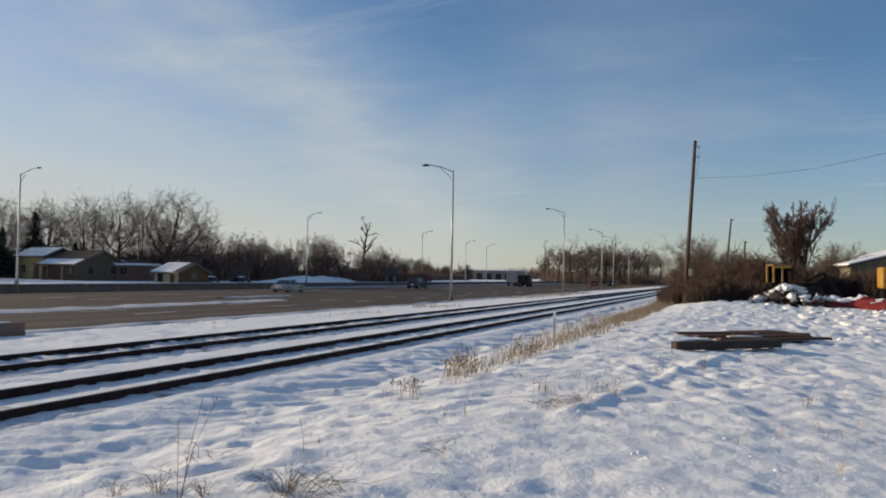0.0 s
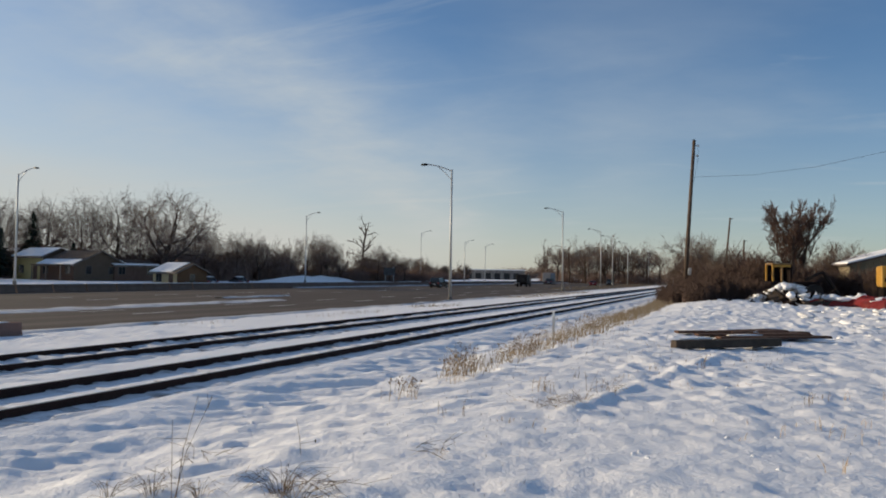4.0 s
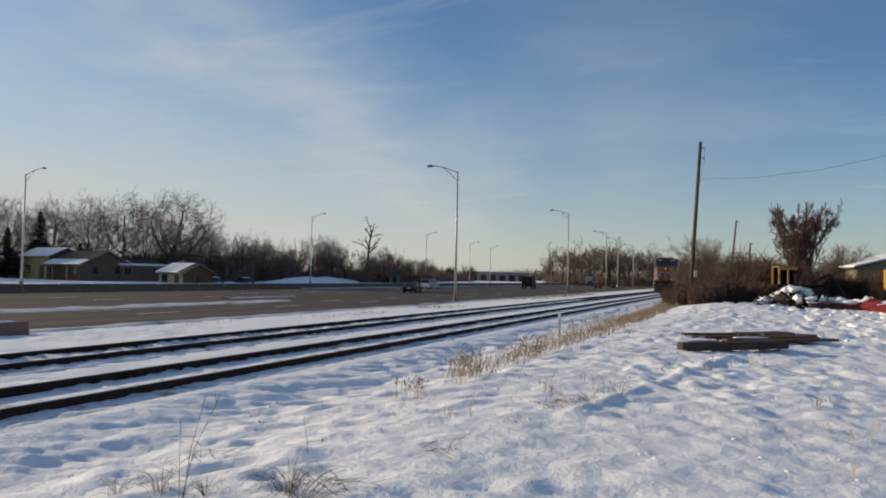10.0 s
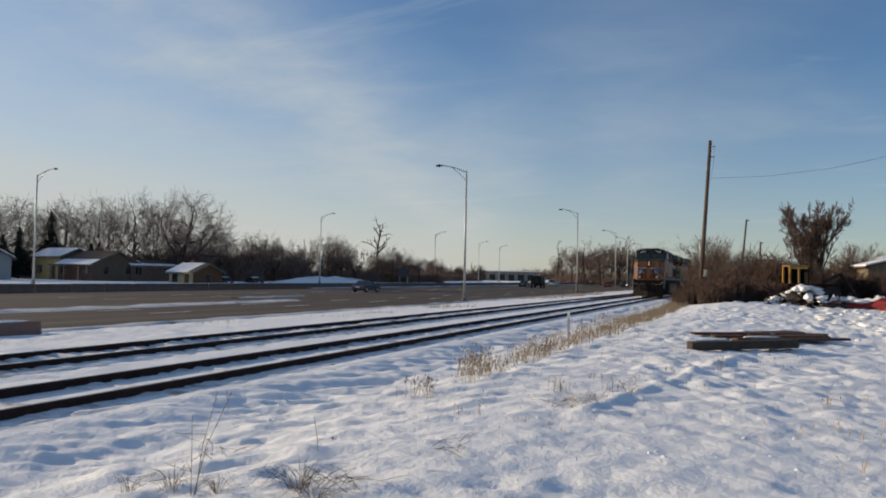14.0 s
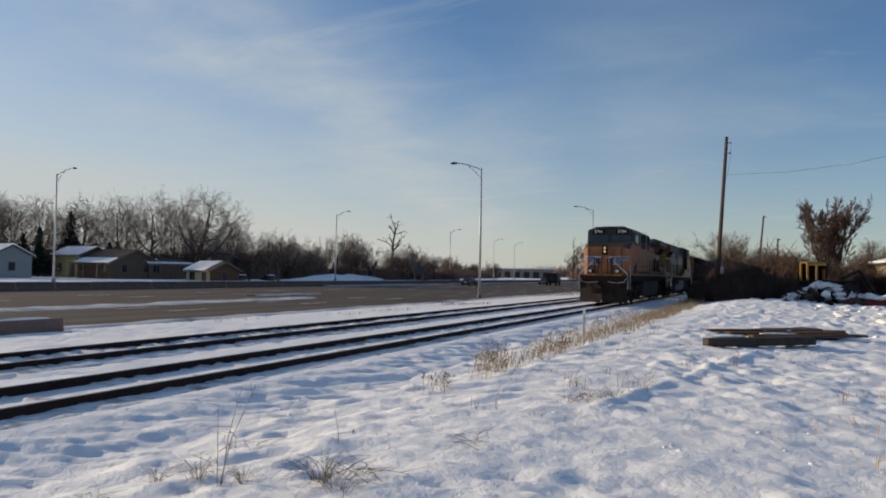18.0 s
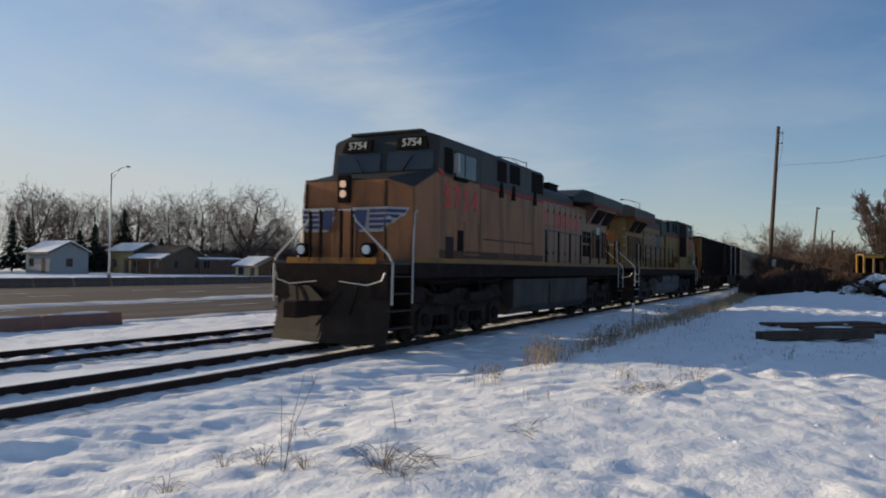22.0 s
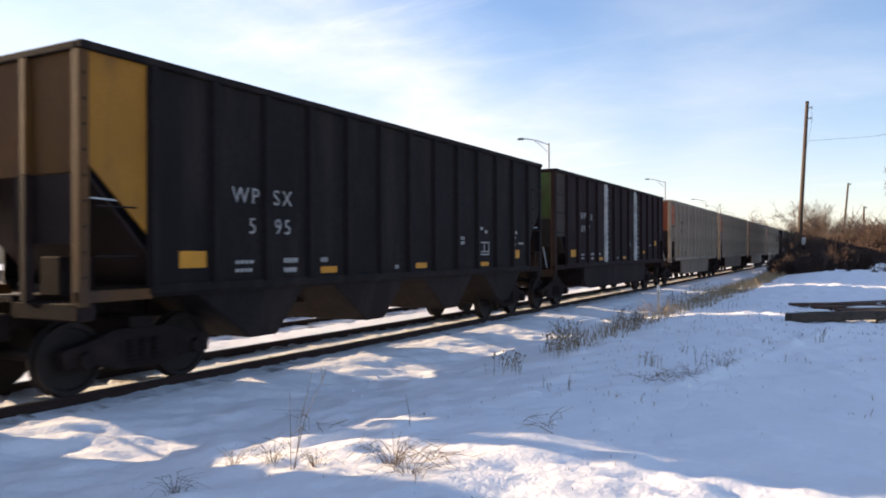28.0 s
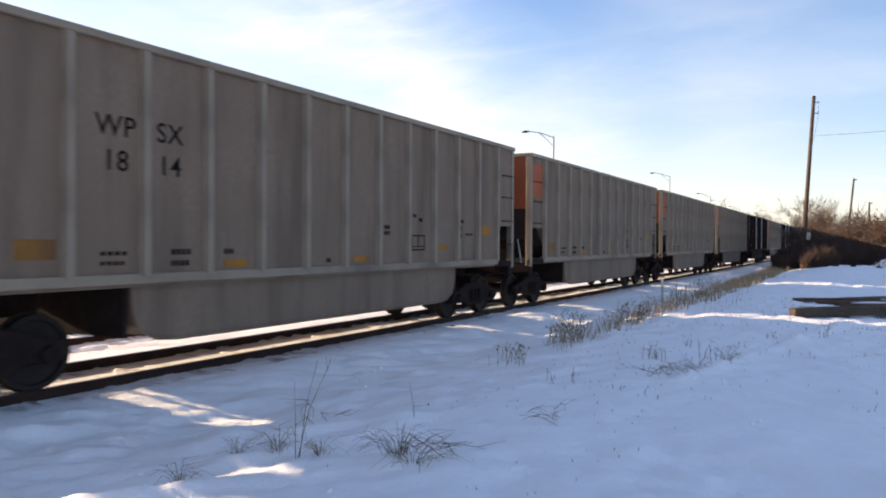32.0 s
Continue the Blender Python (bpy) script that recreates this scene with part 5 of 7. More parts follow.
def street_lamp(x, y, arm, h, group):
    """Tapered mast with a slanting bracket arm and a flat lamp head; arm: reach along X."""
    r = thing("street_lamp", "tall pale galvanised highway lamp with one bracket arm", "street lamp", group, pose(x, y, gz(x, y)))
    part("mast", Geo().tube([(0, 0, -0.3), (0, 0, h)], 0.13, 10, 0.075), GALV, r, smooth=True)
    part("base", Geo().tube([(0, 0, -0.3), (0, 0, 0.35)], 0.24, 10, 0.20), CONCRETE, r)
    part("arm", Geo().tube([(0, 0, h - 0.15), (arm * 0.5, 0, h + 0.33), (arm * 0.85, 0, h + 0.52), (arm, 0, h + 0.55)], 0.05, 6), GALV, r)
    part("brace", Geo().tube([(0, 0, h - 0.95), (arm * 0.28, 0, h - 0.25), (arm * 0.55, 0, h + 0.3)], 0.035, 6), GALV, r)
    part("lamp_head", Geo().loft([[(arm * 0.97, -0.08, h + 0.50), (arm * 0.97, 0.08, h + 0.50), (arm * 0.97, 0.08, h + 0.62), (arm * 0.97, -0.08, h + 0.62)], [(arm * 1.12, -0.18, h + 0.46), (arm * 1.12, 0.18, h + 0.46), (arm * 1.12, 0.15, h + 0.66), (arm * 1.12, -0.15, h + 0.66)], [(arm * 1.24, -0.12, h + 0.48), (arm * 1.24, 0.12, h + 0.48), (arm * 1.24, 0.1, h + 0.6), (arm * 1.24, -0.1, h + 0.6)]]), LGREY, r, bevel=0.02)
    return r


for x, y, h in ((-24.0, 64.2, 11.95), (-25.2, 118, 12.7), (-28.0, 172, 12.8), (-29.5, 200, 12.8), (-30.2, 236, 12.9), (-30.5, 300, 13.0)):
    street_lamp(x, y, -2.45, h, "highway lamps by the railway")
for x, y, h in ((-73.5, 60.2, 12.15), (-75, 122.7, 12.5), (-76, 181, 12.6), (-78, 221, 12.1), (-80, 248, 12.1)):
    street_lamp(x, y, 2.4, h, "highway lamps on the far side")


# poles and the wire
pole = thing("utility_pole", "leaning dark wooden utility pole with small insulators", "utility pole", "utility poles", pose(-3.62, 62.9, gz(-3.6, 62.9), 0, 3.0, 0))
part("pole_shaft", Geo().tube([(0, 0, -0.6), (0, 0, 5), (0.03, 0, 12.75)], 0.19, 12, 0.125), POLEWOOD, pole, smooth=True)
part("pole_cap", Geo().tube([(0.03, 0, 12.72), (0.03, 0, 12.80)], 0.135, 12, 0.10), BLACK, pole)
for z in (12.3, 11.5):
    part("insulator", Geo().tube([(0.12, 0, z), (0.38, 0, z + 0.02)], 0.035, 6).tube([(0.36, 0, z - 0.08), (0.36, 0, z + 0.10)], 0.06, 8), GALV, pole)
part("ground_wire", Geo().tube([(0.36, 0, 12.2), (0.42, 0, 11.4), (0.30, 0, 10.2), (0.17, 0, 9.4)], 0.012, 4), BLACK, pole)
part("meter_box", Geo().box(0.16, 0.42, -0.22, 0.12, 2.0, 2.55), SILVERP, pole, "small pale box on the shaft", bevel=0.02)
wire = Geo().tube([(-2.85, 63, 9.95), (1.2, 59, 9.45), (5, 55.2, 9.35), (9, 51.2, 9.7), (22, 38, 12.5), (34, 26, 16)], 0.010, 4)
tagged(part("service_wire", wire, BLACK), "thin dark service wire strung from the pole", "wire")
for x, y, lean, h, g in ((-1.05, 90.8, 5.0, 8.4, 0), (1.1, 97, 1.0, 6.2, 0)):
    p2 = thing("utility_pole", "distant thin leaning wooden pole", "utility pole", "utility poles", pose(x, y, gz(x, y), 0, lean, 0))
    part("pole_shaft", Geo().tube([(0, 0, -0.5), (0, 0, h)], 0.13, 8, 0.09), POLEWOOD, p2)
    part("insulator", Geo().tube([(0.05, 0, h - 0.15), (0.3, 0, h - 0.1)], 0.05, 6), BLACK, p2)
stake = thing("marker_stake", "thin grey steel marker stake in the snow", "stake", "", pose(-5.0, 22.3, gz(-5.0, 22.3)))
part("stake_post", Geo().box(-0.03, 0.03, -0.02, 0.02, -0.3, 0.85), GALV, stake)
part("stake_tip", Geo().box(-0.035, 0.035, -0.025, 0.025, 0.72, 0.88), WHITE, stake)


# ---- trees ----
def grow(trunk, crown, p, d, length, r, level, rnd, spec):
    """One limb and what grows from it. spec: children per level, spread in degrees, upward pull, length ratio."""
    kids, spread, pull, ratio, top = spec
    pts, q, dd = [p], Vector(p), Vector(d)
    n = 4 if level == 0 else 3
    for i in range(n):
        dd = (dd + Vector((rnd.uniform(-1, 1), rnd.uniform(-1, 1), rnd.uniform(-1, 1))) * (0.10 if level == 0 else 0.22) + Vector((0, 0, pull * 0.25))).normalized()
        q = q + dd * (length / n)
        pts.append(tuple(q))
    g = trunk if level < 2 else crown
    g.tube(pts, r, 7 if level == 0 else 4 if level == 1 else 3, r * (0.55 if level < len(kids) - 1 else 0.35), cap=False)
    if level >= len(kids):
        return
    for k in range(kids[level]):
        f = rnd.uniform(top if level == 0 else 0.25, 1.0)
        j = min(int(f * n), n - 1)
        a, b = Vector(pts[j]), Vector(pts[j + 1])
        start = a.lerp(b, f * n - j)
        axis = (b - a).normalized()
        side = axis.orthogonal().normalized()
        side.rotate(Matrix.Rotation(rnd.uniform(0, 2 * math.pi), 3, axis))
        ang = radians(rnd.uniform(0.55, 1.15) * spread)
        nd = (axis * math.cos(ang) + side * math.sin(ang)).normalized()
        grow(trunk, crown, tuple(start), tuple(nd), length * (ratio if level < 3 else ratio * 0.8) * rnd.uniform(0.65, 1.15) * (1.12 - 0.2 * f if level == 0 else 1), max(r * 0.55 * (1.1 - 0.45 * f), 0.011), level + 1, rnd, spec)


def tree_proto(name, label, seed, h, r, spec, bark, twig, stems=1):
    rnd = random.Random(seed)
    root = thing(name, label, "tree", "bare trees")
    t, c = Geo(), Geo()
    for s in range(stems):
        a = 2 * math.pi * s / stems
        lean = 0.0 if stems == 1 else 0.28
        grow(t, c, (0.15 * math.cos(a) * (stems > 1), 0.15 * math.sin(a) * (stems > 1), -0.3), (lean * math.cos(a), lean * math.sin(a), 1), h, r, 0, rnd, spec)
    part("trunk", t, bark, root, fix=False, smooth=True)
    part("crown", c, twig, root, fix=False)
    return root


def crown_tree(label, seed, bole, centre, radii, r, count, vase=0.0, fine=2):
    """A bare tree whose limbs fork towards points spread through a domed crown."""
    rng, rnd, step = np.random.default_rng(seed), random.Random(seed), 0.36
    q = rng.normal(size=(count, 3))
    q = q / np.linalg.norm(q, axis=1)[:, None] * rng.uniform(0.25, 1.0, (count, 1)) ** 0.5
    lobes = 1 + 0.22 * np.sin(3 * np.arctan2(q[:, 1], q[:, 0]) + seed) + 0.12 * np.sin(5 * q[:, 2] + 2 * q[:, 0] * seed)
    goal = np.asarray(centre) + q * lobes[:, None] * np.asarray(radii)
    goal = goal[goal[:, 2] > bole * 0.8 + vase * np.hypot(goal[:, 0], goal[:, 1])]
    node = [np.array((0.0, 0.0, -0.3))]
    up = [-1]
    while node[-1][2] < bole:
        node.append(node[-1] + np.array((rnd.uniform(-0.05, 0.05), rnd.uniform(-0.05, 0.05), step)))
        up.append(len(node) - 2)
    near = np.full(len(goal), 1e9)
    who = np.zeros(len(goal), int)
    fresh = list(range(len(node)))
    for _ in range(70):
        for k in fresh:
            d = np.linalg.norm(goal - node[k], axis=1)
            m = d < near
            near[m], who[m] = d[m], k
        alive = near > 0.42
        goal, near, who = goal[alive], near[alive], who[alive]
        fresh = []
        for k in np.unique(who):
            aim = goal[who == k] - node[k]
            v = (aim / np.linalg.norm(aim, axis=1)[:, None]).sum(0)
            v = v / (np.linalg.norm(v) + 1e-6)
            v = v + rng.normal(0, 0.16, 3)
            if up[k] >= 0:
                back = node[k] - node[up[k]]
                v = v + 0.8 * back / np.linalg.norm(back)
            node.append(node[k] + step * v / np.linalg.norm(v))
            up.append(int(k))
            fresh.append(len(node) - 1)
        if not fresh or len(node) > 4200:
            break
    kids = [[] for _ in node]
    for k in range(1, len(node)):
        kids[up[k]].append(k)
    load = np.zeros(len(node))
    for k in range(len(node) - 1, -1, -1):
        load[k] = max(1.0, sum(load[c] for c in kids[k]))
    thick = np.maximum(0.010, r * (load / load[0]) ** 0.5)
    t, c = Geo(), Geo()
    todo = [(0, 0)]
    while todo:
        a, b = todo.pop()
        run = [a, b] if a != b else [a]
        while kids[run[-1]]:
            order = sorted(kids[run[-1]], key=lambda n: -load[n])
            todo += [(run[-1], n) for n in order[1:]]
            run.append(order[0])
        for i in range(0, len(run) - 1, 4):
            seg = run[i:i + 5]
            if len(seg) < 2:
                continue
            big = thick[seg[1]] > 0.05
            (t if big else c).tube([tuple(node[k]) for k in seg], float(thick[seg[1 if i == 0 else 0]]), 6 if big else 3, float(thick[seg[-1]]), cap=False)
    for k in range(len(node)):
        if load[k] < 5:
            for _ in range(fine):
                p = node[k]
                d = p - node[up[k]] + rng.normal(0, 0.30, 3) + np.array((0, 0, 0.06))
                e = p + d * rnd.uniform(0.8, 1.7)
                c.tube([tuple(p), tuple(e)], 0.010, 3, 0.006, cap=False)
                c.tube([tuple(0.4 * p + 0.6 * e), tuple(0.4 * p + 0.6 * e + d * 0.5 + rng.normal(0, 0.22, 3))], 0.008, 3, 0.004, cap=False)
    root = thing("bare_tree", label, "tree", "bare trees")
    part("trunk", t, BARK, root, fix=False, smooth=True)
    part("crown", c, TWIG, root, fix=False)
    return root


PROTO = {
    "spread": crown_tree("bare dark tree with a wide domed crown of limbs", 5, 2.1, (0.9, 0, 6.2), (4.3, 4.4, 3.7), 0.31, 850, 0.12, 3),
    "dome": crown_tree("bare tree with a rounded crown of fine twigs", 8, 2.4, (0, 0, 6.1), (3.5, 3.4, 3.8), 0.20, 900, 0.05, 3),
    "vase": crown_tree("bare vase-shaped tree with open limbs", 11, 3.0, (0, 0, 6.6), (3.3, 3.5, 3.3), 0.20, 650, 0.3, 3),
    "oak": tree_proto("bare_tree", "bare spreading deciduous tree with dark limbs", 21, 4.6, 0.30, ((7, 6, 5, 5, 4), 57, 0.09, 0.74, 0.36), BARK, TWIG),
    "elm": tree_proto("bare_tree", "bare vase-shaped deciduous tree with fine twigs", 12, 5.0, 0.20, ((8, 6, 5, 5, 3), 50, 0.14, 0.69, 0.38), BARK, TWIG),
    "tall": tree_proto("bare_tree", "tall bare tree with upright limbs", 13, 7.2, 0.17, ((14, 7, 5, 4), 50, 0.12, 0.46, 0.25), BARK, TWIG),
    "shaggy": tree_proto("bare_tree", "bushy bare tree with dense reddish twigs", 14, 4.7, 0.07, ((11, 9, 8, 5), 30, 0.26, 0.42, 0.34), BARK, REDTWIG, 6),
    "sparse": tree_proto("bare_tree", "lopped tree with a few level branches", 15, 10.0, 0.26, ((12, 5, 4), 62, 0.15, 0.30, 0.50), BARK, TWIG),
    "scrub": tree_proto("bare_tree", "small pale bare tree with fanning twigs", 16, 3.0, 0.08, ((8, 6, 6, 5), 42, 0.35, 0.70, 0.2), BARK, PALETWIG, 4),
}
USED = set()


def plant(kind, x, y, size=1.0, turn=0.0, z=None):
    zz = gz(x, y) if z is None else z
    p = PROTO[kind]
    if kind in USED:
        o = copy_thing(p, Matrix())
    else:
        o = p
        USED.add(kind)
    o.location, o.rotation_euler, o.scale = (x, y, zz), (0, 0, turn), (size, size, size * (0.92 + 0.16 * ((x * 7.3) % 1)))
    return o


def spruce(x, y, h, seed):
    rnd = random.Random(seed)
    r = thing("spruce", "dark green spruce behind the houses", "tree", "spruces", pose(x, y, gz(x, y)))
    part("trunk", Geo().tube([(0, 0, -0.3), (0, 0, h)], 0.16, 6, 0.03), BARK, r)
    g = Geo()
    tiers = int(h * 3.0)
    for i in range(tiers):
        f = i / tiers
        z, rad = 0.8 + (h - 0.8) * f, (0.31 * h) * (1 - f) ** 0.85 + 0.12
        for k in range(18):
            a = rnd.uniform(0, 2 * math.pi)
            q = rad * rnd.uniform(0.65, 1.12)
            w = 0.16 + 0.10 * q
            c, s = math.cos(a), math.sin(a)
            droop = -0.22 * q + rnd.uniform(-0.1, 0.15)
            mid = (c * q * 0.55, s * q * 0.55, z + 0.03)
            g.add([(0, 0, z + 0.12), (mid[0] - s * w, mid[1] + c * w, mid[2] - 0.12), (mid[0] + s * w, mid[1] - c * w, mid[2] - 0.12), (c * q, s * q, z + droop), (mid[0], mid[1], mid[2] - 0.25)], [(0, 1, 3, 2), (1, 4, 3), (4, 2, 3), (0, 4, 1), (0, 2, 4)])
    part("needles", g, NEEDLE, r, fix=False)
    return r


# trees behind the houses
plant("spread", -84.9, 96.0, 1.44, 0.2)
plant("spread", -128, 96, 1.3, 2.1)
for i, (x, y, s, k) in enumerate(((-110.5, 87, 1.34, "dome"), (-106.4, 93, 1.38, "vase"), (-102.0, 96, 1.4, "dome"), (-97.4, 99, 1.36, "vase"), (-94.0, 101, 1.2, "dome"), (-91.5, 103.5, 1.12, "dome"), (-114, 79, 1.35, "vase"), (-118, 72, 1.3, "dome"), (-121, 84, 1.35, "spread"),
                                  (-113, 97, 1.3, "spread"), (-119, 63, 1.35, "vase"), (-125, 70, 1.3, "dome"), (-88, 110, 0.95, "vase"), (-108, 104, 1.2, "dome"))):
    plant(k, x, y, s * 0.95, i * 1.7)
for i in range(34):
    f = i / 33
    x, y = -92 + 18 * f + 3 * math.sin(i * 2.3), 108 + 62 * f + 4 * math.cos(i * 1.7)
    plant(("tall", "dome", "vase", "oak")[i % 4], x, y, 0.78 + 0.24 * ((i * 37 % 10) / 10) - 0.2 * f, i * 0.9)
plant("elm", -79, 138, 0.82, 0.3)
plant("sparse", -81, 157, 1.22, 0.7)
for i in range(26):
    f = i / 25
    plant(("tall", "elm", "scrub")[i % 3], -92 - 12 * f + 5 * math.sin(i * 3.1), 178 + 110 * f, (0.52 + 0.18 * ((i * 29 % 10) / 10)) * (1.6 if i % 3 == 2 else 1), i * 1.3)
for x, y, h in ((-103.4, 82, 7.9), (-106.2, 90, 11.0), (-109.5, 84, 7.0), (-99.5, 92, 6.0), (-82.5, 142, 6.5), (-112, 74, 8.5), (-117, 80, 9.5)):
    spruce(x, y, h, int(abs(x) * 10))
# the grove beyond the far bend of the highway
for i in range(22):
    f = i / 21
    plant(("tall", "elm")[i % 2], -70 + 40 * f + 2.5 * math.sin(i * 2.2), 300 + 22 * math.sin(i * 1.9), 1.4 + 0.34 * ((i * 53 % 10) / 10) + 0.16 * f, i * 0.8)


def thicket(name, label, spots, material, seed, blades, kind="stuff"):
    """Undergrowth: many thin bent stems with side twigs, in one joined mesh."""
    rnd = random.Random(seed)
    g = Geo()
    for x, y, rad, h in spots:
        for _ in range(blades):
            a, q = rnd.uniform(0, 2 * math.pi), rad * math.sqrt(rnd.random())
            px, py = x + q * math.cos(a), y + q * math.sin(a)
            hh = h * rnd.uniform(0.45, 1.05) * (1 - 0.35 * (q / rad) ** 2)
            lx, ly = rnd.uniform(-0.3, 0.3) * hh, rnd.uniform(-0.3, 0.3) * hh
            z = gz(px, py) - 0.05
            r = 0.014 + 0.003 * h + 0.00022 * math.hypot(x, y)
            m = (px + lx * 0.4, py + ly * 0.4, z + hh * 0.55)
            g.tube([(px, py, z), m, (px + lx, py + ly, z + hh)], r, 3, r * 0.35, cap=False)
            for _ in range(4):
                f = rnd.uniform(0.3, 0.95)
                s = (px + lx * f, py + ly * f, z + hh * f)
                e = (s[0] + rnd.uniform(-0.28, 0.28) * hh, s[1] + rnd.uniform(-0.28, 0.28) * hh, s[2] + rnd.uniform(0.08, 0.32) * hh)
                g.tube([s, e], r * 0.6, 3, r * 0.25, cap=False)
    return tagged(part(name, g, material, fix=False), label, "undergrowth", kind=kind)


thicket("hedge", "dense dark brown undergrowth below the far trees", [(-92 + 16 * f + 2 * math.sin(f * 40), 100 + 75 * f, 3.6, (5.4 + 1.0 * math.sin(f * 55) if f < 0.42 else 4.0) - 0.8 * f) for f in np.linspace(0, 1, 34)], SHRUB, 3, 190)
thicket("hedge", "dark undergrowth behind the houses", [(-120 + 34 * f, 86 + 18 * f + 3 * math.sin(f * 30), 3.2, 5.6 + 0.8 * math.sin(f * 23)) for f in np.linspace(0, 1, 18)], SHRUB, 5, 150)
thicket("hedge", "low dark scrub along the far highway", [(-86 - 16 * f, 172 + 110 * f, 4.2, 3.2) for f in np.linspace(0, 1, 26)], SHRUB, 4, 130)
thicket("hedge", "undergrowth below the far grove", [(-70 + 42 * f, 296 + 6 * math.sin(f * 20), 3.5, 3.8) for f in np.linspace(0, 1, 16)], SHRUB, 6, 60)
thicket("hedge", "far wooded horizon beyond the highway", [(-150 + 120 * f, 520 + 40 * f, 9, 9.0) for f in np.linspace(0, 1, 26)], SHRUB, 8, 60)
thicket("hedge", "far wooded horizon beyond the railway", [(-28 + 120 * f, 420 + 20 * f, 9, 8.0) for f in np.linspace(0, 1, 22)], SHRUB, 9, 50)
DARKSHRUB = surface("dark_brush_stems", (0.078, 0.052, 0.042), 0.95, var=0.35, scale=1.0, bump=0)
# brush round the utility pole and up to the shed
for i, (x, y, rad, h, n, m) in enumerate(((-4.3, 61.5, 1.2, 1.9, 300, DARKSHRUB), (-3.0, 63.5, 1.3, 2.3, 320, DARKSHRUB), (-1.6, 61.0, 1.2, 2.2, 320, DARKSHRUB), (-0.2, 64.0, 1.5, 2.6, 340, DARKSHRUB), (1.2, 66.0, 1.5, 3.3, 340, REDTWIG), (2.6, 66.5, 1.5, 3.1, 300, DARKSHRUB), (-2.4, 70, 2.2, 3.2, 300, DARKSHRUB), (4.6, 72, 2.4, 3.0, 280, DARKSHRUB), (7.6, 74, 2.0, 2.6, 240, DARKSHRUB), (0.6, 75, 2.0, 4.4, 280, REDTWIG), (11.6, 72.6, 1.2, 2.9, 340, DARKSHRUB), (3.4, 63.5, 1.6, 2.9, 340, DARKSHRUB), (6.2, 64.5, 1.6, 2.7, 340, DARKSHRUB), (8.6, 65.5, 1.6, 2.6, 320, DARKSHRUB), (1.2, 61.0, 1.3, 2.2, 300, DARKSHRUB), (10.6, 66.5, 1.3, 2.2, 280, DARKSHRUB), (2.0, 62.5, 1.4, 3.6, 420, DARKSHRUB), (0.6, 59.8, 1.1, 1.7, 380, DARKSHRUB), (4.6, 61.5, 1.3, 2.2, 340, DARKSHRUB), (9.9, 62.0, 1.0, 2.6, 360, DARKSHRUB), (-5.0, 64.5, 1.0, 1.4, 260, DARKSHRUB), (-3.6, 60.2, 1.0, 1.2, 300, DARKSHRUB), (-3.4, 53.5, 1.1, 1.3, 340, DARKSHRUB), (-2.0, 51.5, 1.1, 1.3, 340, DARKSHRUB), (-0.9, 55.0, 1.2, 1.7, 380, DARKSHRUB), (-2.6, 57.0, 1.3, 1.7, 380, DARKSHRUB), (1.2, 56.6, 0.9, 1.5, 320, DARKSHRUB))):
    thicket("shrub", "leafless dark brown shrub in a tangle of stems", [(x, y, rad, h)], m, 30 + i, n, "thing")
plant("shaggy", 4.5, 68.2, 1.22, 0.5)
plant("scrub", -2.6, 73.5, 1.06, 0.4)
plant("scrub", -4.2, 78, 0.8, 1.9)
plant("scrub", 9.6, 84, 1.0, 2.6)
plant("scrub", -1.0, 66, 0.6, 4.0)
plant("scrub", 7.2, 92, 0.8, 0.9)

# ---- houses ----
TANW = surface("tan_siding", (0.34, 0.26, 0.16), 0.8, var=0.1, scale=1, bump=0.2)
YELW = surface("pale_yellow_siding", (0.50, 0.39, 0.17), 0.8, var=0.1, scale=1, bump=0.2)
BRNW = surface("brown_brick", (0.15, 0.092, 0.066), 0.9, var=0.2, scale=3, bump=0.3)
CREAMW = surface("cream_siding", (0.52, 0.40, 0.22), 0.8, var=0.1, scale=1, bump=0.2)
WHTW = surface("white_siding", (0.30, 0.29, 0.28), 0.8, var=0.08, scale=1, bump=0.2)
ROOF = surface("dark_shingles", (0.095, 0.073, 0.06), 0.9, var=0.25, scale=3, bump=0.4)


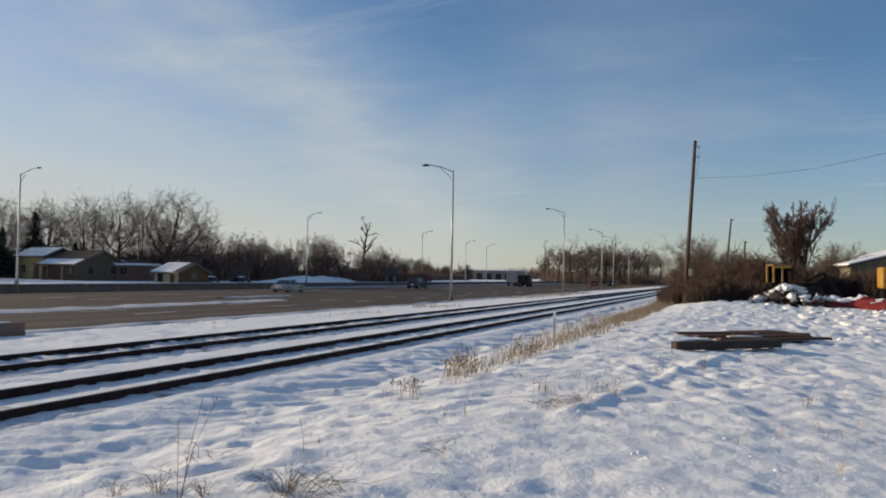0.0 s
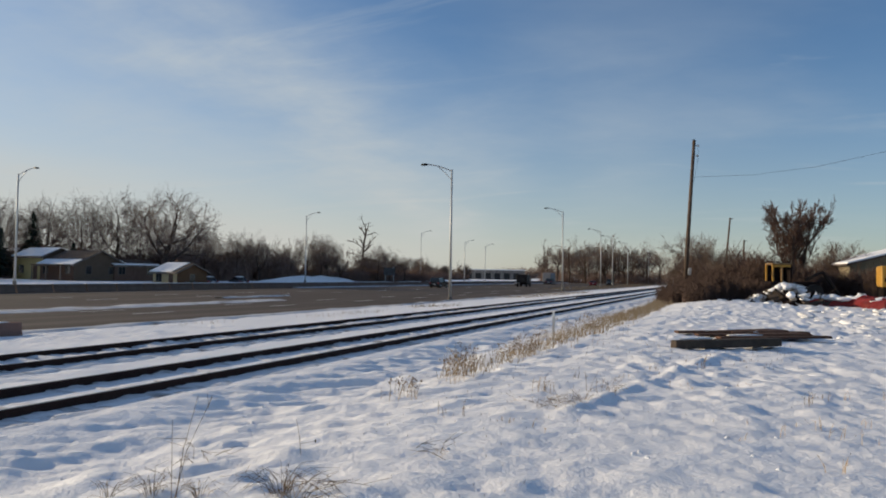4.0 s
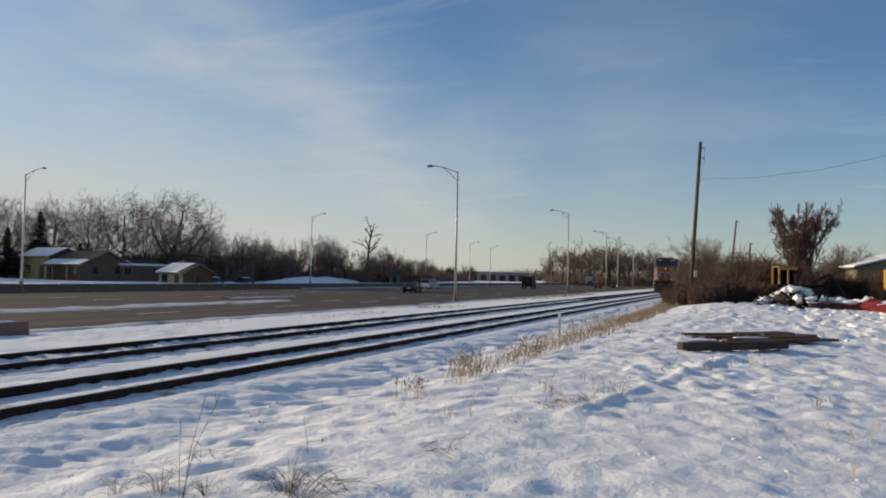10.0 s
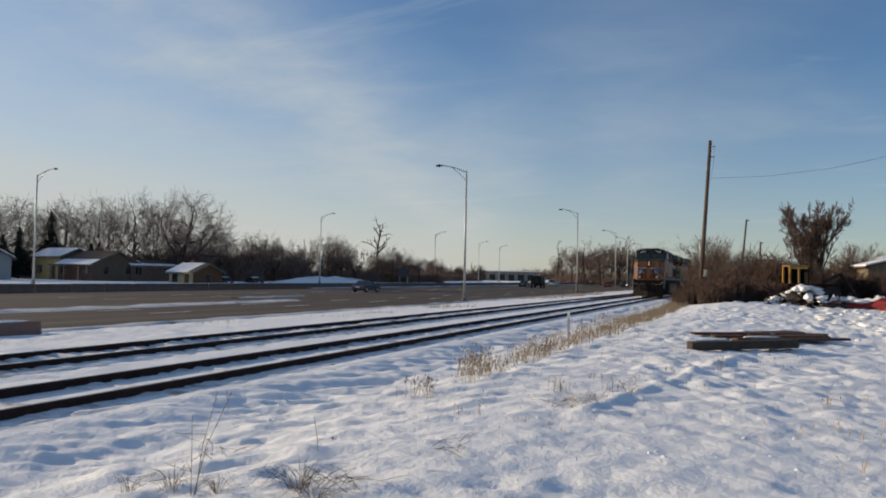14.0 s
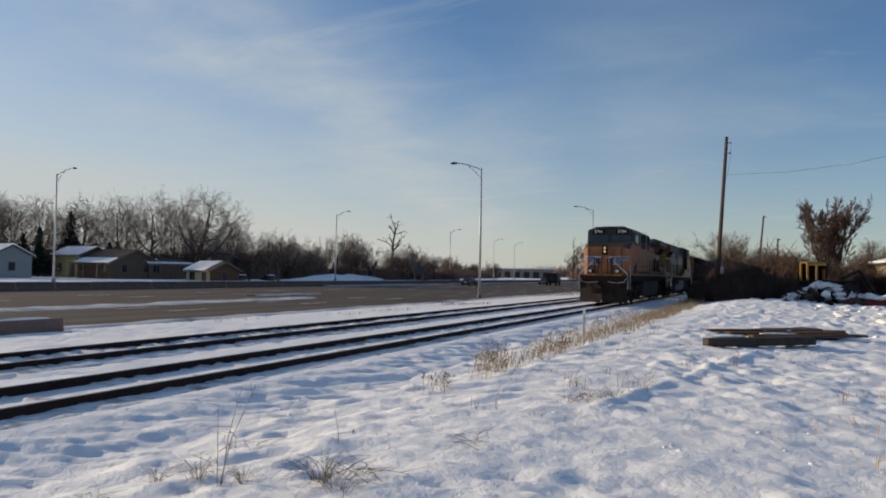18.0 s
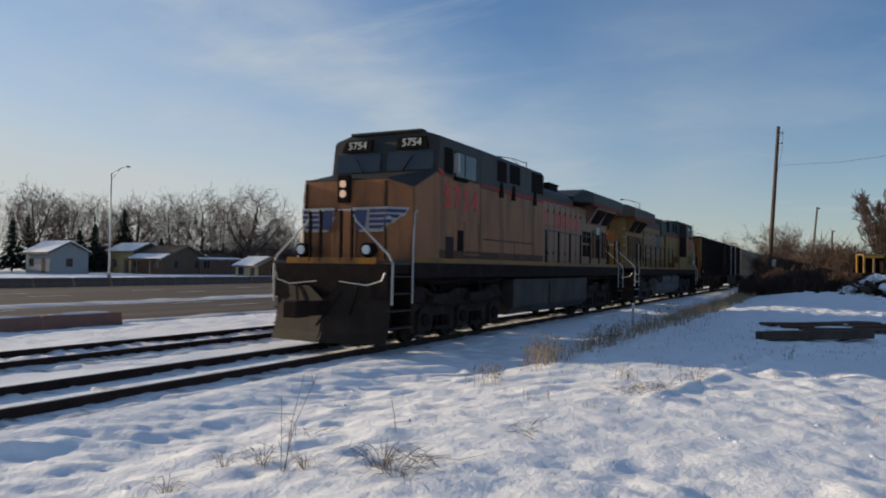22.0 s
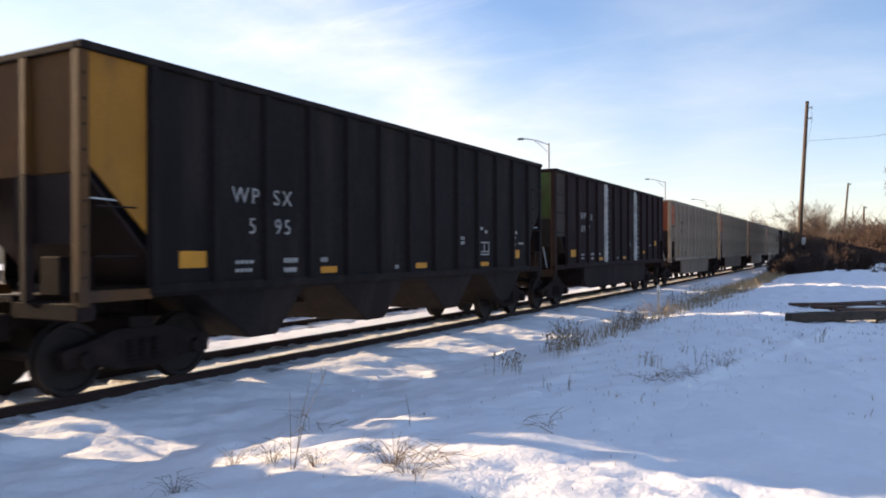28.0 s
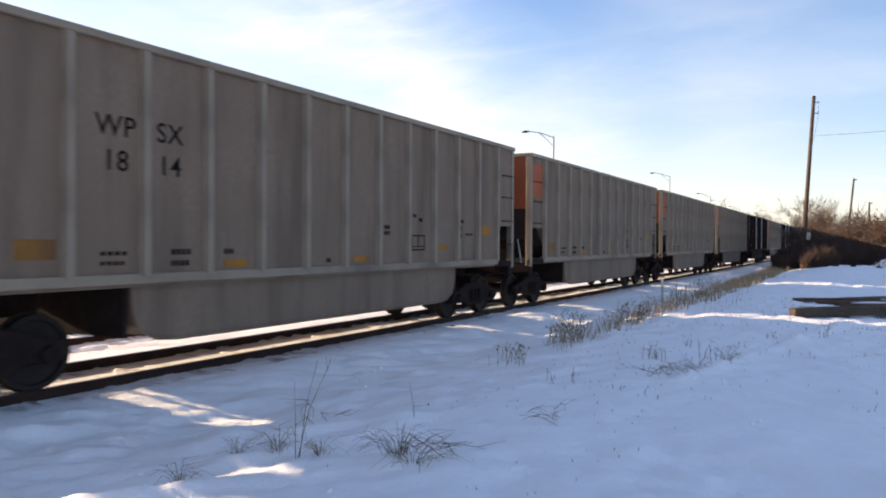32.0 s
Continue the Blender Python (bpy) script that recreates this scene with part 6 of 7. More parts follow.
def house(x, y, turn, w, d, hw, hr, wall_m, gable_m, label, snow_on=(1.0, 0.0, 1.0), sink=0.0, storeys=1, porch=False):
    """Gabled house, ridge along its own X, front along -Y before the turn; snow_on: share of the length, and the part of the slope's height, that lies under snow."""
    r = thing("house", label, "house", "houses across the highway", pose(x, y, gz(x, y) + 0.05 - sink, 0, 0, turn))
    part("wall", Geo().box(-w / 2, w / 2, -d / 2, d / 2, -0.6, hw), wall_m, r)
    rise = hr / (d / 2)
    for s in (-1, 1):
        part("gable", Geo().along_x([(-d / 2 + 0.01, hw), (d / 2 - 0.01, hw), (0, hw + hr - 0.08)], s * w / 2 - 0.12, s * w / 2 + 0.012 * s), gable_m, r)
        part("end_siding", Geo().box(s * (w / 2 + 0.004), s * (w / 2 + 0.02), -d / 2, d / 2, -0.5, hw), gable_m, r)
        part("roof_slope", Geo().along_x([(s * (d / 2 + 0.45), hw - 0.45 * rise), (s * (d / 2 + 0.45), hw + 0.12 - 0.45 * rise), (0, hw + hr + 0.12), (0, hw + hr)], -w / 2 - 0.4, w / 2 + 0.4), ROOF, r)
        share, lo, hi = snow_on
        reach = d / 2 + 0.40
        ya, yb = reach * (1 - lo), reach * (1 - hi)
        part("roof_snow", Geo().along_x([(s * ya, hw + hr + 0.125 - ya * rise), (s * (ya - 0.02), hw + hr + 0.24 - ya * rise), (s * yb, hw + hr + 0.24 - yb * rise), (s * yb, hw + hr + 0.125 - yb * rise)], -w / 2 - 0.35, -w / 2 - 0.35 + (w + 0.7) * share), SNOW, r, "snow lying on the roof")
        part("fascia", Geo().box(-w / 2 - 0.4, w / 2 + 0.4, s * (d / 2 + 0.45), s * (d / 2 + 0.49), hw - 0.14 - 0.45 * rise, hw + 0.11 - 0.45 * rise), TRIMW, r)
        for q in (-1, 1):
            part("rake_board", Geo().along_x([(q * (d / 2 + 0.45), hw - 0.12 - 0.45 * rise), (q * (d / 2 + 0.45), hw + 0.10 - 0.45 * rise), (0, hw + hr + 0.10), (0, hw + hr - 0.12)], s * (w / 2 + 0.40), s * (w / 2 + 0.44)), TRIMW, r)
    for st in range(storeys):
        z = 0.95 + 2.7 * st
        n = max(2, int(w / 2.3))
        for i in range(n):
            cx = -w / 2 + (i + 0.5) * w / n
            for side in (-1, 1):
                if st == 0 and i == n // 2 and side < 0:
                    part("door", Geo().box(cx - 0.48, cx + 0.48, -d / 2 - 0.03, -d / 2, 0, 2.05), BRNW, r, bevel=0.01)
                    continue
                wn_ = part("window", Geo().box(cx - 0.62, cx + 0.62, side * (d / 2 + 0.04), side * d / 2, z - 0.06, z + 1.16), TRIMW, r)
                for u in (-0.52, 0.04):
                    part("pane", Geo().box(cx + u, cx + u + 0.48, side * (d / 2 + 0.05), side * (d / 2 + 0.035), z, z + 1.1), GLASS, wn_)
        for s in (-1, 1):
            for cy in ((-d * 0.22, d * 0.22) if d > 6.5 else (0.0,)):
                wn_ = part("window", Geo().box(s * (w / 2 + 0.05), s * (w / 2 + 0.02), cy - 0.5, cy + 0.5, z - 0.06, z + 1.16), TRIMW, r)
                part("pane", Geo().box(s * (w / 2 + 0.06), s * (w / 2 + 0.045), cy - 0.42, cy + 0.42, z, z + 1.1), GLASS, wn_)
    part("chimney", Geo().box(-w * 0.18 - 0.6, -w * 0.18, 0.3, 0.9, hw, hw + hr + 0.6), BRNW, r, bevel=0.02)
    if porch:
        part("porch_roof", Geo().box(-w / 2 + 0.4, w / 2 - 0.4, -d / 2 - 1.8, -d / 2 + 0.05, 2.15, 2.3), ROOF, r)
        for cx in (-w / 2 + 0.6, 0, w / 2 - 0.6):
            part("porch_post", Geo().box(cx - 0.07, cx + 0.07, -d / 2 - 1.7, -d / 2 - 1.56, -0.6, 2.16), TRIMW, r)
    return r


TRIMW = surface("weathered_trim", (0.17, 0.14, 0.115), 0.8, var=0.15, scale=1, bump=0.1)
# gables of the yellow and cream houses: shaded side put into a darker colour
GABLE = surface("brown_and_shaded_gable", (0.125, 0.088, 0.06), 0.85, var=0.15, scale=1.5, bump=0.2)
ORNG = surface("shaded_orange_brown_siding", (0.13, 0.07, 0.035), 0.85, var=0.2, scale=1.5, bump=0.2)
house(-99.8, 87.0, -6, 6.7, 5.6, 3.5, 1.2, YELW, GABLE, "pale yellow house with a snowy roof", (1.0, 0.0, 0.95))
house(-108.5, 92.0, -6, 6.6, 5.6, 4.4, 0.8, YELW, GABLE, "taller rear tier of a yellow house, snow along its eave", (0.9, 0.0, 0.5))
house(-91.2, 86.2, -8, 7.8, 8.6, 2.35, 2.0, BRNW, GABLE, "low brown gabled house with snow along the eave", (1.0, 0.0, 0.32), 0.0, 1, True)
house(-88.6, 92.0, 76, 7.2, 5.6, 2.35, 0.75, BRNW, BRNW, "low red-brown wing with a thin snowy eave", (1.0, 0.0, 0.22))
house(-76.0, 89.6, -10, 5.2, 5.4, 2.4, 1.15, CREAMW, ORNG, "small cream house with a shaded orange-brown gable and a snowy roof", (0.82, 0.0, 1.0), 0.85)
house(-98.0, 71.5, -8, 6.4, 5.6, 3.0, 1.4, WHTW, WHTW, "white house among spruces with a snowy roof", (1.0, 0.0, 1.0))
house(-110.0, 64.0, -10, 8.0, 7.0, 3.6, 1.8, TANW, TANW, "tan house at the end of the row", (1.0, 0.0, 1.0))
rail_far = thing("far_barrier", "low dark concrete barrier with snow on top along the far roadside", "barrier", "", pose(-60.9, 10, 0), "structure")
seg = cap_seg = None
for i in range(82):
    m = pose(0, 4.0 * i, 0, 0, 0, (0.3, -0.4, 0.1)[i % 3])
    if seg is None:
        seg = part("barrier_block", Geo().along_y([(-0.3, -0.6), (0.3, -0.6), (0.28, -0.25), (0.12, 0.0), (0.10, 0.36), (-0.10, 0.36), (-0.12, 0.0), (-0.28, -0.25)], 0, 3.86), WALLDARK, rail_far, at=m)
        cap_seg = part("snow_cap", Geo().along_y([(-0.10, 0.362), (0.10, 0.362), (0.05, 0.42), (-0.06, 0.41)], 0.1, 3.6), SNOW, rail_far, "thin snow on the coping", at=m)
    else:
        again(seg, rail_far, m)
        if i % 4 != 2:
            again(cap_seg, rail_far, m)
# low white works building and mound far along the highway
far_hall = thing("warehouse", "long low white warehouse far along the highway", "building", "", pose(-104, 335, 0.2, 0, 0, 18))
part("wall", Geo().box(-14, 14, -8, 8, -0.5, 4.2), CONCRETE, far_hall)
part("roof", Geo().box(-14.4, 14.4, -8.4, 8.4, 4.2, 4.6), SNOW, far_hall, bevel=0.08)
for i in range(6):
    part("loading_door", Geo().box(-12.5 + 4.3 * i, -9.9 + 4.3 * i, -8.05, -7.98, 0, 2.9), LGREY, far_hall)
g = Geo()
rows = []
for i in range(13):
    a = math.pi * i / 12
    rows.append([(-80.5 + 5.5 * j / 6 - 1.5 * i / 12, 110 + 42 * (i / 12), -0.5 + 1.75 * math.sin(a) ** 0.55 * math.sin(math.pi * (j + 0.4) / 6.8) * (1 + 0.12 * math.sin(i * j))) for j in range(7)])
for i in range(12):
    for j in range(6):
        g.add([rows[i][j], rows[i][j + 1], rows[i + 1][j + 1], rows[i + 1][j]], [(0, 1, 2, 3)])
tagged(part("snow_mound", g, SNOW, smooth=True, fix=False), "long bluish mound of cleared snow", "snow mound")
sign = thing("road_sign", "back of a large grey highway sign on two posts", "road sign", "", pose(-72.5, 154.5, gz(-72, 154), 0, 0, 20))
part("sign_panel", Geo().box(-1.25, -0.04, -0.05, 0.05, 1.5, 3.2), TANKL, sign, bevel=0.02)
part("sign_panel", Geo().box(0.04, 1.25, -0.05, 0.05, 1.5, 3.2), TANKL, sign, bevel=0.02)
for x in (-0.9, 0.9):
    part("sign_post", Geo().box(x - 0.06, x + 0.06, 0.05, 0.15, -0.5, 3.5), GALV, sign)


# ---- road vehicles ----
def paint(name, col):
    return surface(name, col, 0.28, 0.3, var=0.08, scale=1, bump=0.0, dirt=tuple(v * 0.5 + 0.08 for v in col), amount=0.3)


PAINTS = {"silver": paint("silver_car_paint", (0.42, 0.42, 0.43)), "black": paint("black_car_paint", (0.02, 0.02, 0.023)), "white": paint("white_car_paint", (0.62, 0.62, 0.60)), "grey": paint("grey_car_paint", (0.07, 0.075, 0.085)), "blue": paint("dark_blue_car_paint", (0.022, 0.03, 0.055)), "red": paint("red_car_paint", (0.25, 0.02, 0.02))}


def road_car(colour, kind, label, group="highway traffic"):
    """Car whose front looks along +Y; it stands on z = 0."""
    r = thing("suv" if kind == "suv" else "car", label, "car", group)
    suv = kind == "suv"
    ln, wd, top, belt = (4.7, 0.92, 1.74, 1.02) if suv else (4.6, 0.88, 1.42, 0.88)
    low = [(-ln / 2, 0.38), (-ln / 2 + 0.05, belt - 0.12), (-ln / 2 + (0.12 if suv else 0.7), belt), (ln / 2 - 1.15, belt), (ln / 2 - 0.25, belt - 0.14), (ln / 2, belt - 0.36), (ln / 2 - 0.03, 0.34), (ln / 2 - 0.35, 0.22), (-ln / 2 + 0.35, 0.22)]
    part("body", Geo().along_x(low, -wd, wd), PAINTS[colour], r, bevel=0.05)
    back = -ln / 2 + (0.10 if suv else 0.62)
    cab = [(back, belt), (back + (0.22 if suv else 0.75), top - 0.04), (back + (0.6 if suv else 1.2), top), (ln / 2 - 2.05, top - 0.02), (ln / 2 - 1.15, belt)]
    part("greenhouse", Geo().loft([[(-wd + 0.04, y, z) if z <= belt else (-wd + 0.2, y, z) for y, z in cab], [(wd - 0.04, y, z) if z <= belt else (wd - 0.2, y, z) for y, z in cab]]), GLASS, r, bevel=0.03)
    part("roof", Geo().box(-wd + 0.19, wd - 0.19, cab[1][0] + 0.1, cab[3][0] + 0.05, top - 0.05, top + 0.012), PAINTS[colour], r, bevel=0.02)
    for s in (-1, 1):
        for y in (cab[1][0] + 0.05, 0.12, cab[3][0] + 0.15):
            part("pillar", Geo().tube([(s * (wd - 0.03), y + (0.32 if y > 0.5 else -0.12 if y < 0 else 0), belt), (s * (wd - 0.19), y, top - 0.03)], 0.04, 5), PAINTS[colour], r)
        part("headlight", Geo().box(s * (wd - 0.42), s * (wd - 0.06), ln / 2 - 0.12, ln / 2 + 0.005, belt - 0.36, belt - 0.2), SILVERP, r, bevel=0.02)
        part("tail_light", Geo().box(s * (wd - 0.30), s * (wd - 0.02), -ln / 2 - 0.01, -ln / 2 + 0.08, belt - 0.28, belt - 0.1), LIGHTR, r)
        part("mirror", Geo().box(s * wd, s * (wd + 0.16), ln / 2 - 1.5, ln / 2 - 1.38, belt, belt + 0.13), PAINTS[colour], r, bevel=0.02)
        for y in (-ln / 2 + 0.85, ln / 2 - 0.88):
            wh = part("wheel", Geo().disc_x(s * (wd - 0.20), s * (wd + 0.01), 0, 0, 0.33, 0.33, 18), TYRE, r, at=pose(0, y, 0.33))
            part("rim", Geo().disc_x(s * (wd + 0.005), s * (wd + 0.02), 0, 0, 0.21, 0.19, 14), GALV, wh)
    part("number_plate", Geo().box(-0.26, 0.26, -ln / 2 - 0.015, -ln / 2 + 0.02, 0.58, 0.7), WHITE, r)
    return r


TRAFFIC = []
for colour, kind, label, x, t0, y0, v in (
        ("silver", "sedan", "silver sedan driving on the far carriageway", -48, 0.0, 74.7, 25.5), ("blue", "suv", "dark blue utility vehicle on the far carriageway", -48, 0.0, 112.7, 24.0),
        ("black", "suv", "black utility vehicle on the far carriageway", -48, 1.5, 64.0, 23.5), ("black", "sedan", "black sedan on the near carriageway", -34, 8.0, 47.2, 15.2),
        ("white", "suv", "white utility vehicle on the far carriageway", -50, 7.5, 69.6, 20.6), ("grey", "sedan", "dark grey sedan on the far carriageway", -45, 13.0, 65.6, 19.2),
        ("black", "sedan", "black sedan on the far carriageway", -50, 16.5, 90.5, 25.4), ("white", "sedan", "white sedan on the far carriageway", -50, 20.0, 57.6, 24.6),
        ("grey", "suv", "dark grey utility vehicle on the far carriageway", -50, 20.5, 57.2, 22.6), ("black", "sedan", "black sedan following on the far carriageway", -50, 21.0, 46.5, 21.6),
        ("black", "sedan", "large black sedan on the near carriageway", -34, 21.0, 34.0, 17.5), ("blue", "suv", "dark utility vehicle on the far carriageway", -50, 22.5, 36.9, 22.0)):
    c = road_car(colour, kind, label)
    rows = [(t, pose(x, y0 + v * (t - t0), -0.40)) for t in (0, 8, 16, 24, 32)]
    if y0 == 47.2:
        # this one drifts across the lanes on a slant
        rows = [(t, pose(px, py, -0.40, 0, 0, a)) for t, px, py, a in ((0, -23.3, -130, 0), (5, -23.3, -16, 0), (6, -23.6, 4.0, 6), (7, -25.6, 22.6, 13), (8, -29.2, 41.0, 13), (9, -35.0, 64.3, 11), (10, -40.0, 91.0, 10), (13, -47, 150, 3), (32, -53, 560, 0))]
    TRAFFIC.append((c, rows))
for colour, kind, label, x, y, turn in (("grey", "sedan", "dark parked car with a snow-covered roof", -77.4, 97.5, 62), ("black", "sedan", "black parked car with a snow-covered roof", -77.0, 105, 60), ("red", "sedan", "red car standing far along the highway", -34.5, 200, 8)):
    c = road_car(colour, kind, label, "parked cars")
    c.matrix_basis = pose(x, y, gz(x, y) - 0.55 if x < -57 else -0.40, 0, 0, turn)
    if x < -57:
        part("roof_snow", Geo().lump(0, -0.45, 1.42, 0.72, 1.0, 0.10, int(y), 12, 6, 0.2), SNOW, c, "snow lying on the car roof", smooth=True)
        part("bonnet_snow", Geo().lump(0, 1.5, 0.86, 0.7, 0.7, 0.07, int(y) + 3, 12, 6, 0.2), SNOW, c, smooth=True)
# parked lorry far off on the shoulder, and a car facing the camera with its lamps on
lorry = thing("box_truck", "small dark box truck standing on the far shoulder", "truck", "parked cars", pose(-41.5, 155, -0.40, 0, 0, 4))
part("cargo_box", Geo().box(-1.15, 1.15, -1.6, 1.6, 0.9, 2.6), TANKG, lorry, bevel=0.04)
part("cab", Geo().along_x([(1.7, 0.5), (3.6, 0.5), (3.6, 1.3), (3.1, 2.3), (1.7, 2.4)], -1.05, 1.05), PAINTS["grey"], lorry, bevel=0.05)
part("chassis", Geo().box(-0.5, 0.5, -1.6, 3.5, 0.55, 0.9), UNDER, lorry)
for s in (-1, 1):
    for y in (-1.0, 2.6):
        part("wheel", Geo().disc_x(s * 0.8, s * 1.1, y, 0.45, 0.45, 0.45, 16), TYRE, lorry)
lampcar = road_car("black", "suv", "dark vehicle far off with headlamps lit", "parked cars")
lampcar.matrix_basis = pose(-30.8, 205, -0.40, 0, 0, 184)
part("lit_lamp", Geo().box(-0.80, -0.5, 2.34, 2.37, 0.62, 0.82), glow("distant_headlamp", (1, 0.9, 0.7), 5), lampcar)
van = thing("white_van", "white box van far along the highway", "van", "highway traffic")
part("cargo_box", Geo().box(-1.2, 1.2, -3.5, 2.0, 0.8, 3.4), WHTW, van, bevel=0.04)
part("cab", Geo().along_x([(2.05, 0.5), (3.7, 0.5), (3.7, 1.3), (3.2, 2.3), (2.05, 2.4)], -1.05, 1.05), WHTW, van, bevel=0.05)
for s in (-1, 1):
    for y in (-2.2, 2.7):
        part("wheel", Geo().disc_x(s * 0.8, s * 1.1, y, 0.45, 0.45, 0.45, 16), TYRE, van)
TRAFFIC.append((van, [(t, pose(-50, 178 + 9.5 * t, -0.40)) for t in (0, 8, 16, 24, 32)]))

# ---- the yard: shed, loader, rubble, timbers ----
SHEDW = surface("olive_metal_siding", (0.20, 0.165, 0.105), 0.75, var=0.12, scale=1, bump=0.15)
shed = thing("shed", "tan metal-sided shed with a snow-covered roof", "shed", "", pose(15.2, 79.4, gz(12, 78), 0, 0, 8))
part("wall", Geo().box(-5.2, 6, -0.1, 8, -0.5, 3.1), SHEDW, shed)
for i in range(18):
    part("wall_rib", Geo().box(-5.2 + 0.62 * i, -5.14 + 0.62 * i, -0.13, -0.1, -0.4, 3.1), SHEDW, shed)
part("roof", Geo().along_y([(-5.6, 2.95), (-5.6, 3.1), (0.6, 4.75), (6.6, 3.2), (6.6, 3.05), (0.6, 4.6)], -0.7, 8.5), ROOF, shed)
part("gable", Geo().along_y([(-5.2, 3.1), (6, 3.1), (0.6, 4.6)], -0.08, 0.0), SHEDW, shed)
part("roof_snow", Geo().along_y([(-5.5, 3.12), (-5.5, 3.26), (0.6, 4.92), (6.5, 3.36), (6.5, 3.2), (0.6, 4.76)], -0.65, 8.4), SNOW, shed)
# black panel on the wall, standing in for dark brush before it
part("dark_brush_panel", Geo().box(-3.0, 0.6, -0.14, -0.1, -0.3, 2.6), BLACK, shed)

MACHY = surface("machine_yellow", (0.46, 0.25, 0.04), 0.45, var=0.15, scale=2, bump=0.05, dirt=grime, amount=0.35)
loader = thing("wheel_loader", "old yellow wheel loader behind a rubble heap", "loader", "", pose(2.95, 57.4, gz(2.9, 57.6), 0, 0, 22))
for x, y in ((-0.62, -0.5), (0.0, -0.5), (0.62, -0.5), (-0.62, 0.5), (0.62, 0.5)):
    part("cab_post", Geo().box(x - 0.055, x + 0.055, y - 0.055, y + 0.055, 1.05, 2.56), MACHY if x < -0.5 else PALEYEL2 if x < 0.5 else UNDER, loader)
part("top_rail", Geo().box(-0.6, 0.6, -0.57, -0.46, 2.40, 2.555), MACHY, loader)
part("cab_roof", Geo().box(-0.70, 0.72, -0.58, 0.6, 2.56, 2.66), PALEYEL2, loader, bevel=0.03)
part("cab_rail", Geo().box(-0.6, 0.6, -0.56, -0.45, 1.02, 1.16), MACHY, loader)
# black sheets fill the open frame in place of the cab's shaded inside
part("cab_dark_back", Geo().box(-0.58, 0.58, 0.52, 0.56, 1.1, 2.5), BLACK, loader)
part("side_panel", Geo().box(0.60, 0.63, -0.44, 0.44, 1.1, 2.5), BLACK, loader)
part("seat", Geo().box(-0.3, 0.3, -0.1, 0.35, 1.3, 1.5).box(-0.3, 0.3, 0.25, 0.38, 1.5, 2.15), BLACK, loader, bevel=0.03)
part("machine_body", Geo().box(-0.9, 2.6, -0.75, 0.75, 0.6, 1.4), UNDER, loader, bevel=0.08)
part("lift_arm", Geo().tube([(1.4, -0.9, 1.5), (2.6, -0.95, 2.1), (3.7, -0.95, 0.6)], 0.13, 6), PLOW, loader)
part("bucket", Geo().along_x([(-1.3, 0.1), (1.3, 0.1), (1.3, 0.3), (-1.3, 0.3)], 3.5, 4.4), PLOW, loader, bevel=0.03)
for s in (-1, 1):
    for x in (-0.4, 2.0):
        part("wheel", Geo().loft([[(x + 0.62 * math.cos(a), s * yy, 0.62 + 0.62 * math.sin(a)) for a in [2 * math.pi * j / 16 for j in range(16)]] for yy in (0.75, 1.15)]), TYRE, loader)
digger = thing("excavator", "yellow machine with panelled engine cover", "excavator", "", pose(10.2, 57.0, gz(10, 57)))
part("engine_cover", Geo().box(-1.2, 1.4, -0.9, 0.9, 1.15, 2.55), MACHY, digger, bevel=0.08)
part("cover_panel", Geo().box(-1.0, -0.2, -0.93, -0.9, 1.5, 1.75).box(0.1, 0.8, -0.93, -0.9, 1.5, 1.75), BLACK, digger)
part("undercarriage", Geo().box(-1.2, 1.4, -0.8, 0.8, 0.0, 1.15), BLACK, digger, bevel=0.15)

REDT = surface("red_plastic_netting", (0.30, 0.042, 0.040), 0.7, var=0.35, scale=3, bump=0.6, fine=14, dirt=(0.16, 0.05, 0.045), amount=0.5)
rub = random.Random(77)
heap = thing("rubble_heap", "snow-capped heap of broken slabs, branches and scrap", "rubble", "", pose(3.2, 52.5, gz(3.2, 52.5)))
for i in range(44):
    x, y, s = rub.gauss(0, 1.2), rub.gauss(-0.1, 0.7), rub.uniform(0.2, 0.5)
    hz = max(0.05, 1.35 - 0.55 * abs(x) - 0.4 * abs(y))
    part("slab", Geo().box(-s, s, -s * 0.7, s * 0.7, -0.08, 0.10), (CONCRETE, WOOD, UNDER)[i % 3], heap, bevel=0.02, at=pose(x, y, hz * rub.uniform(0.3, 1), rub.uniform(-40, 40), rub.uniform(-40, 40), rub.uniform(0, 180)))
for i in range(30):
    x, y = rub.gauss(0, 1.1), rub.gauss(-0.2, 0.7)
    hz = max(0.0, 1.35 - 0.55 * abs(x) - 0.4 * abs(y))
    part("snow_lump", Geo().lump(0, 0, 0, rub.uniform(0.18, 0.5), rub.uniform(0.18, 0.4), rub.uniform(0.07, 0.18), i, 11, 6, 0.5), SNOW, heap, smooth=True, at=pose(x, y, hz))
for i in range(14):
    a = rub.uniform(0, 6.28)
    x, y = rub.gauss(-0.2, 1.2), rub.gauss(0, 0.6)
    part("branch", Geo().tube([(x, y, 0.2), (x + 0.5 * math.cos(a), y + 0.3 * math.sin(a), 0.7), (x + 1.1 * math.cos(a), y + 0.6 * math.sin(a), rub.uniform(0.5, 1.2))], 0.03, 4, 0.01), BARK, heap)
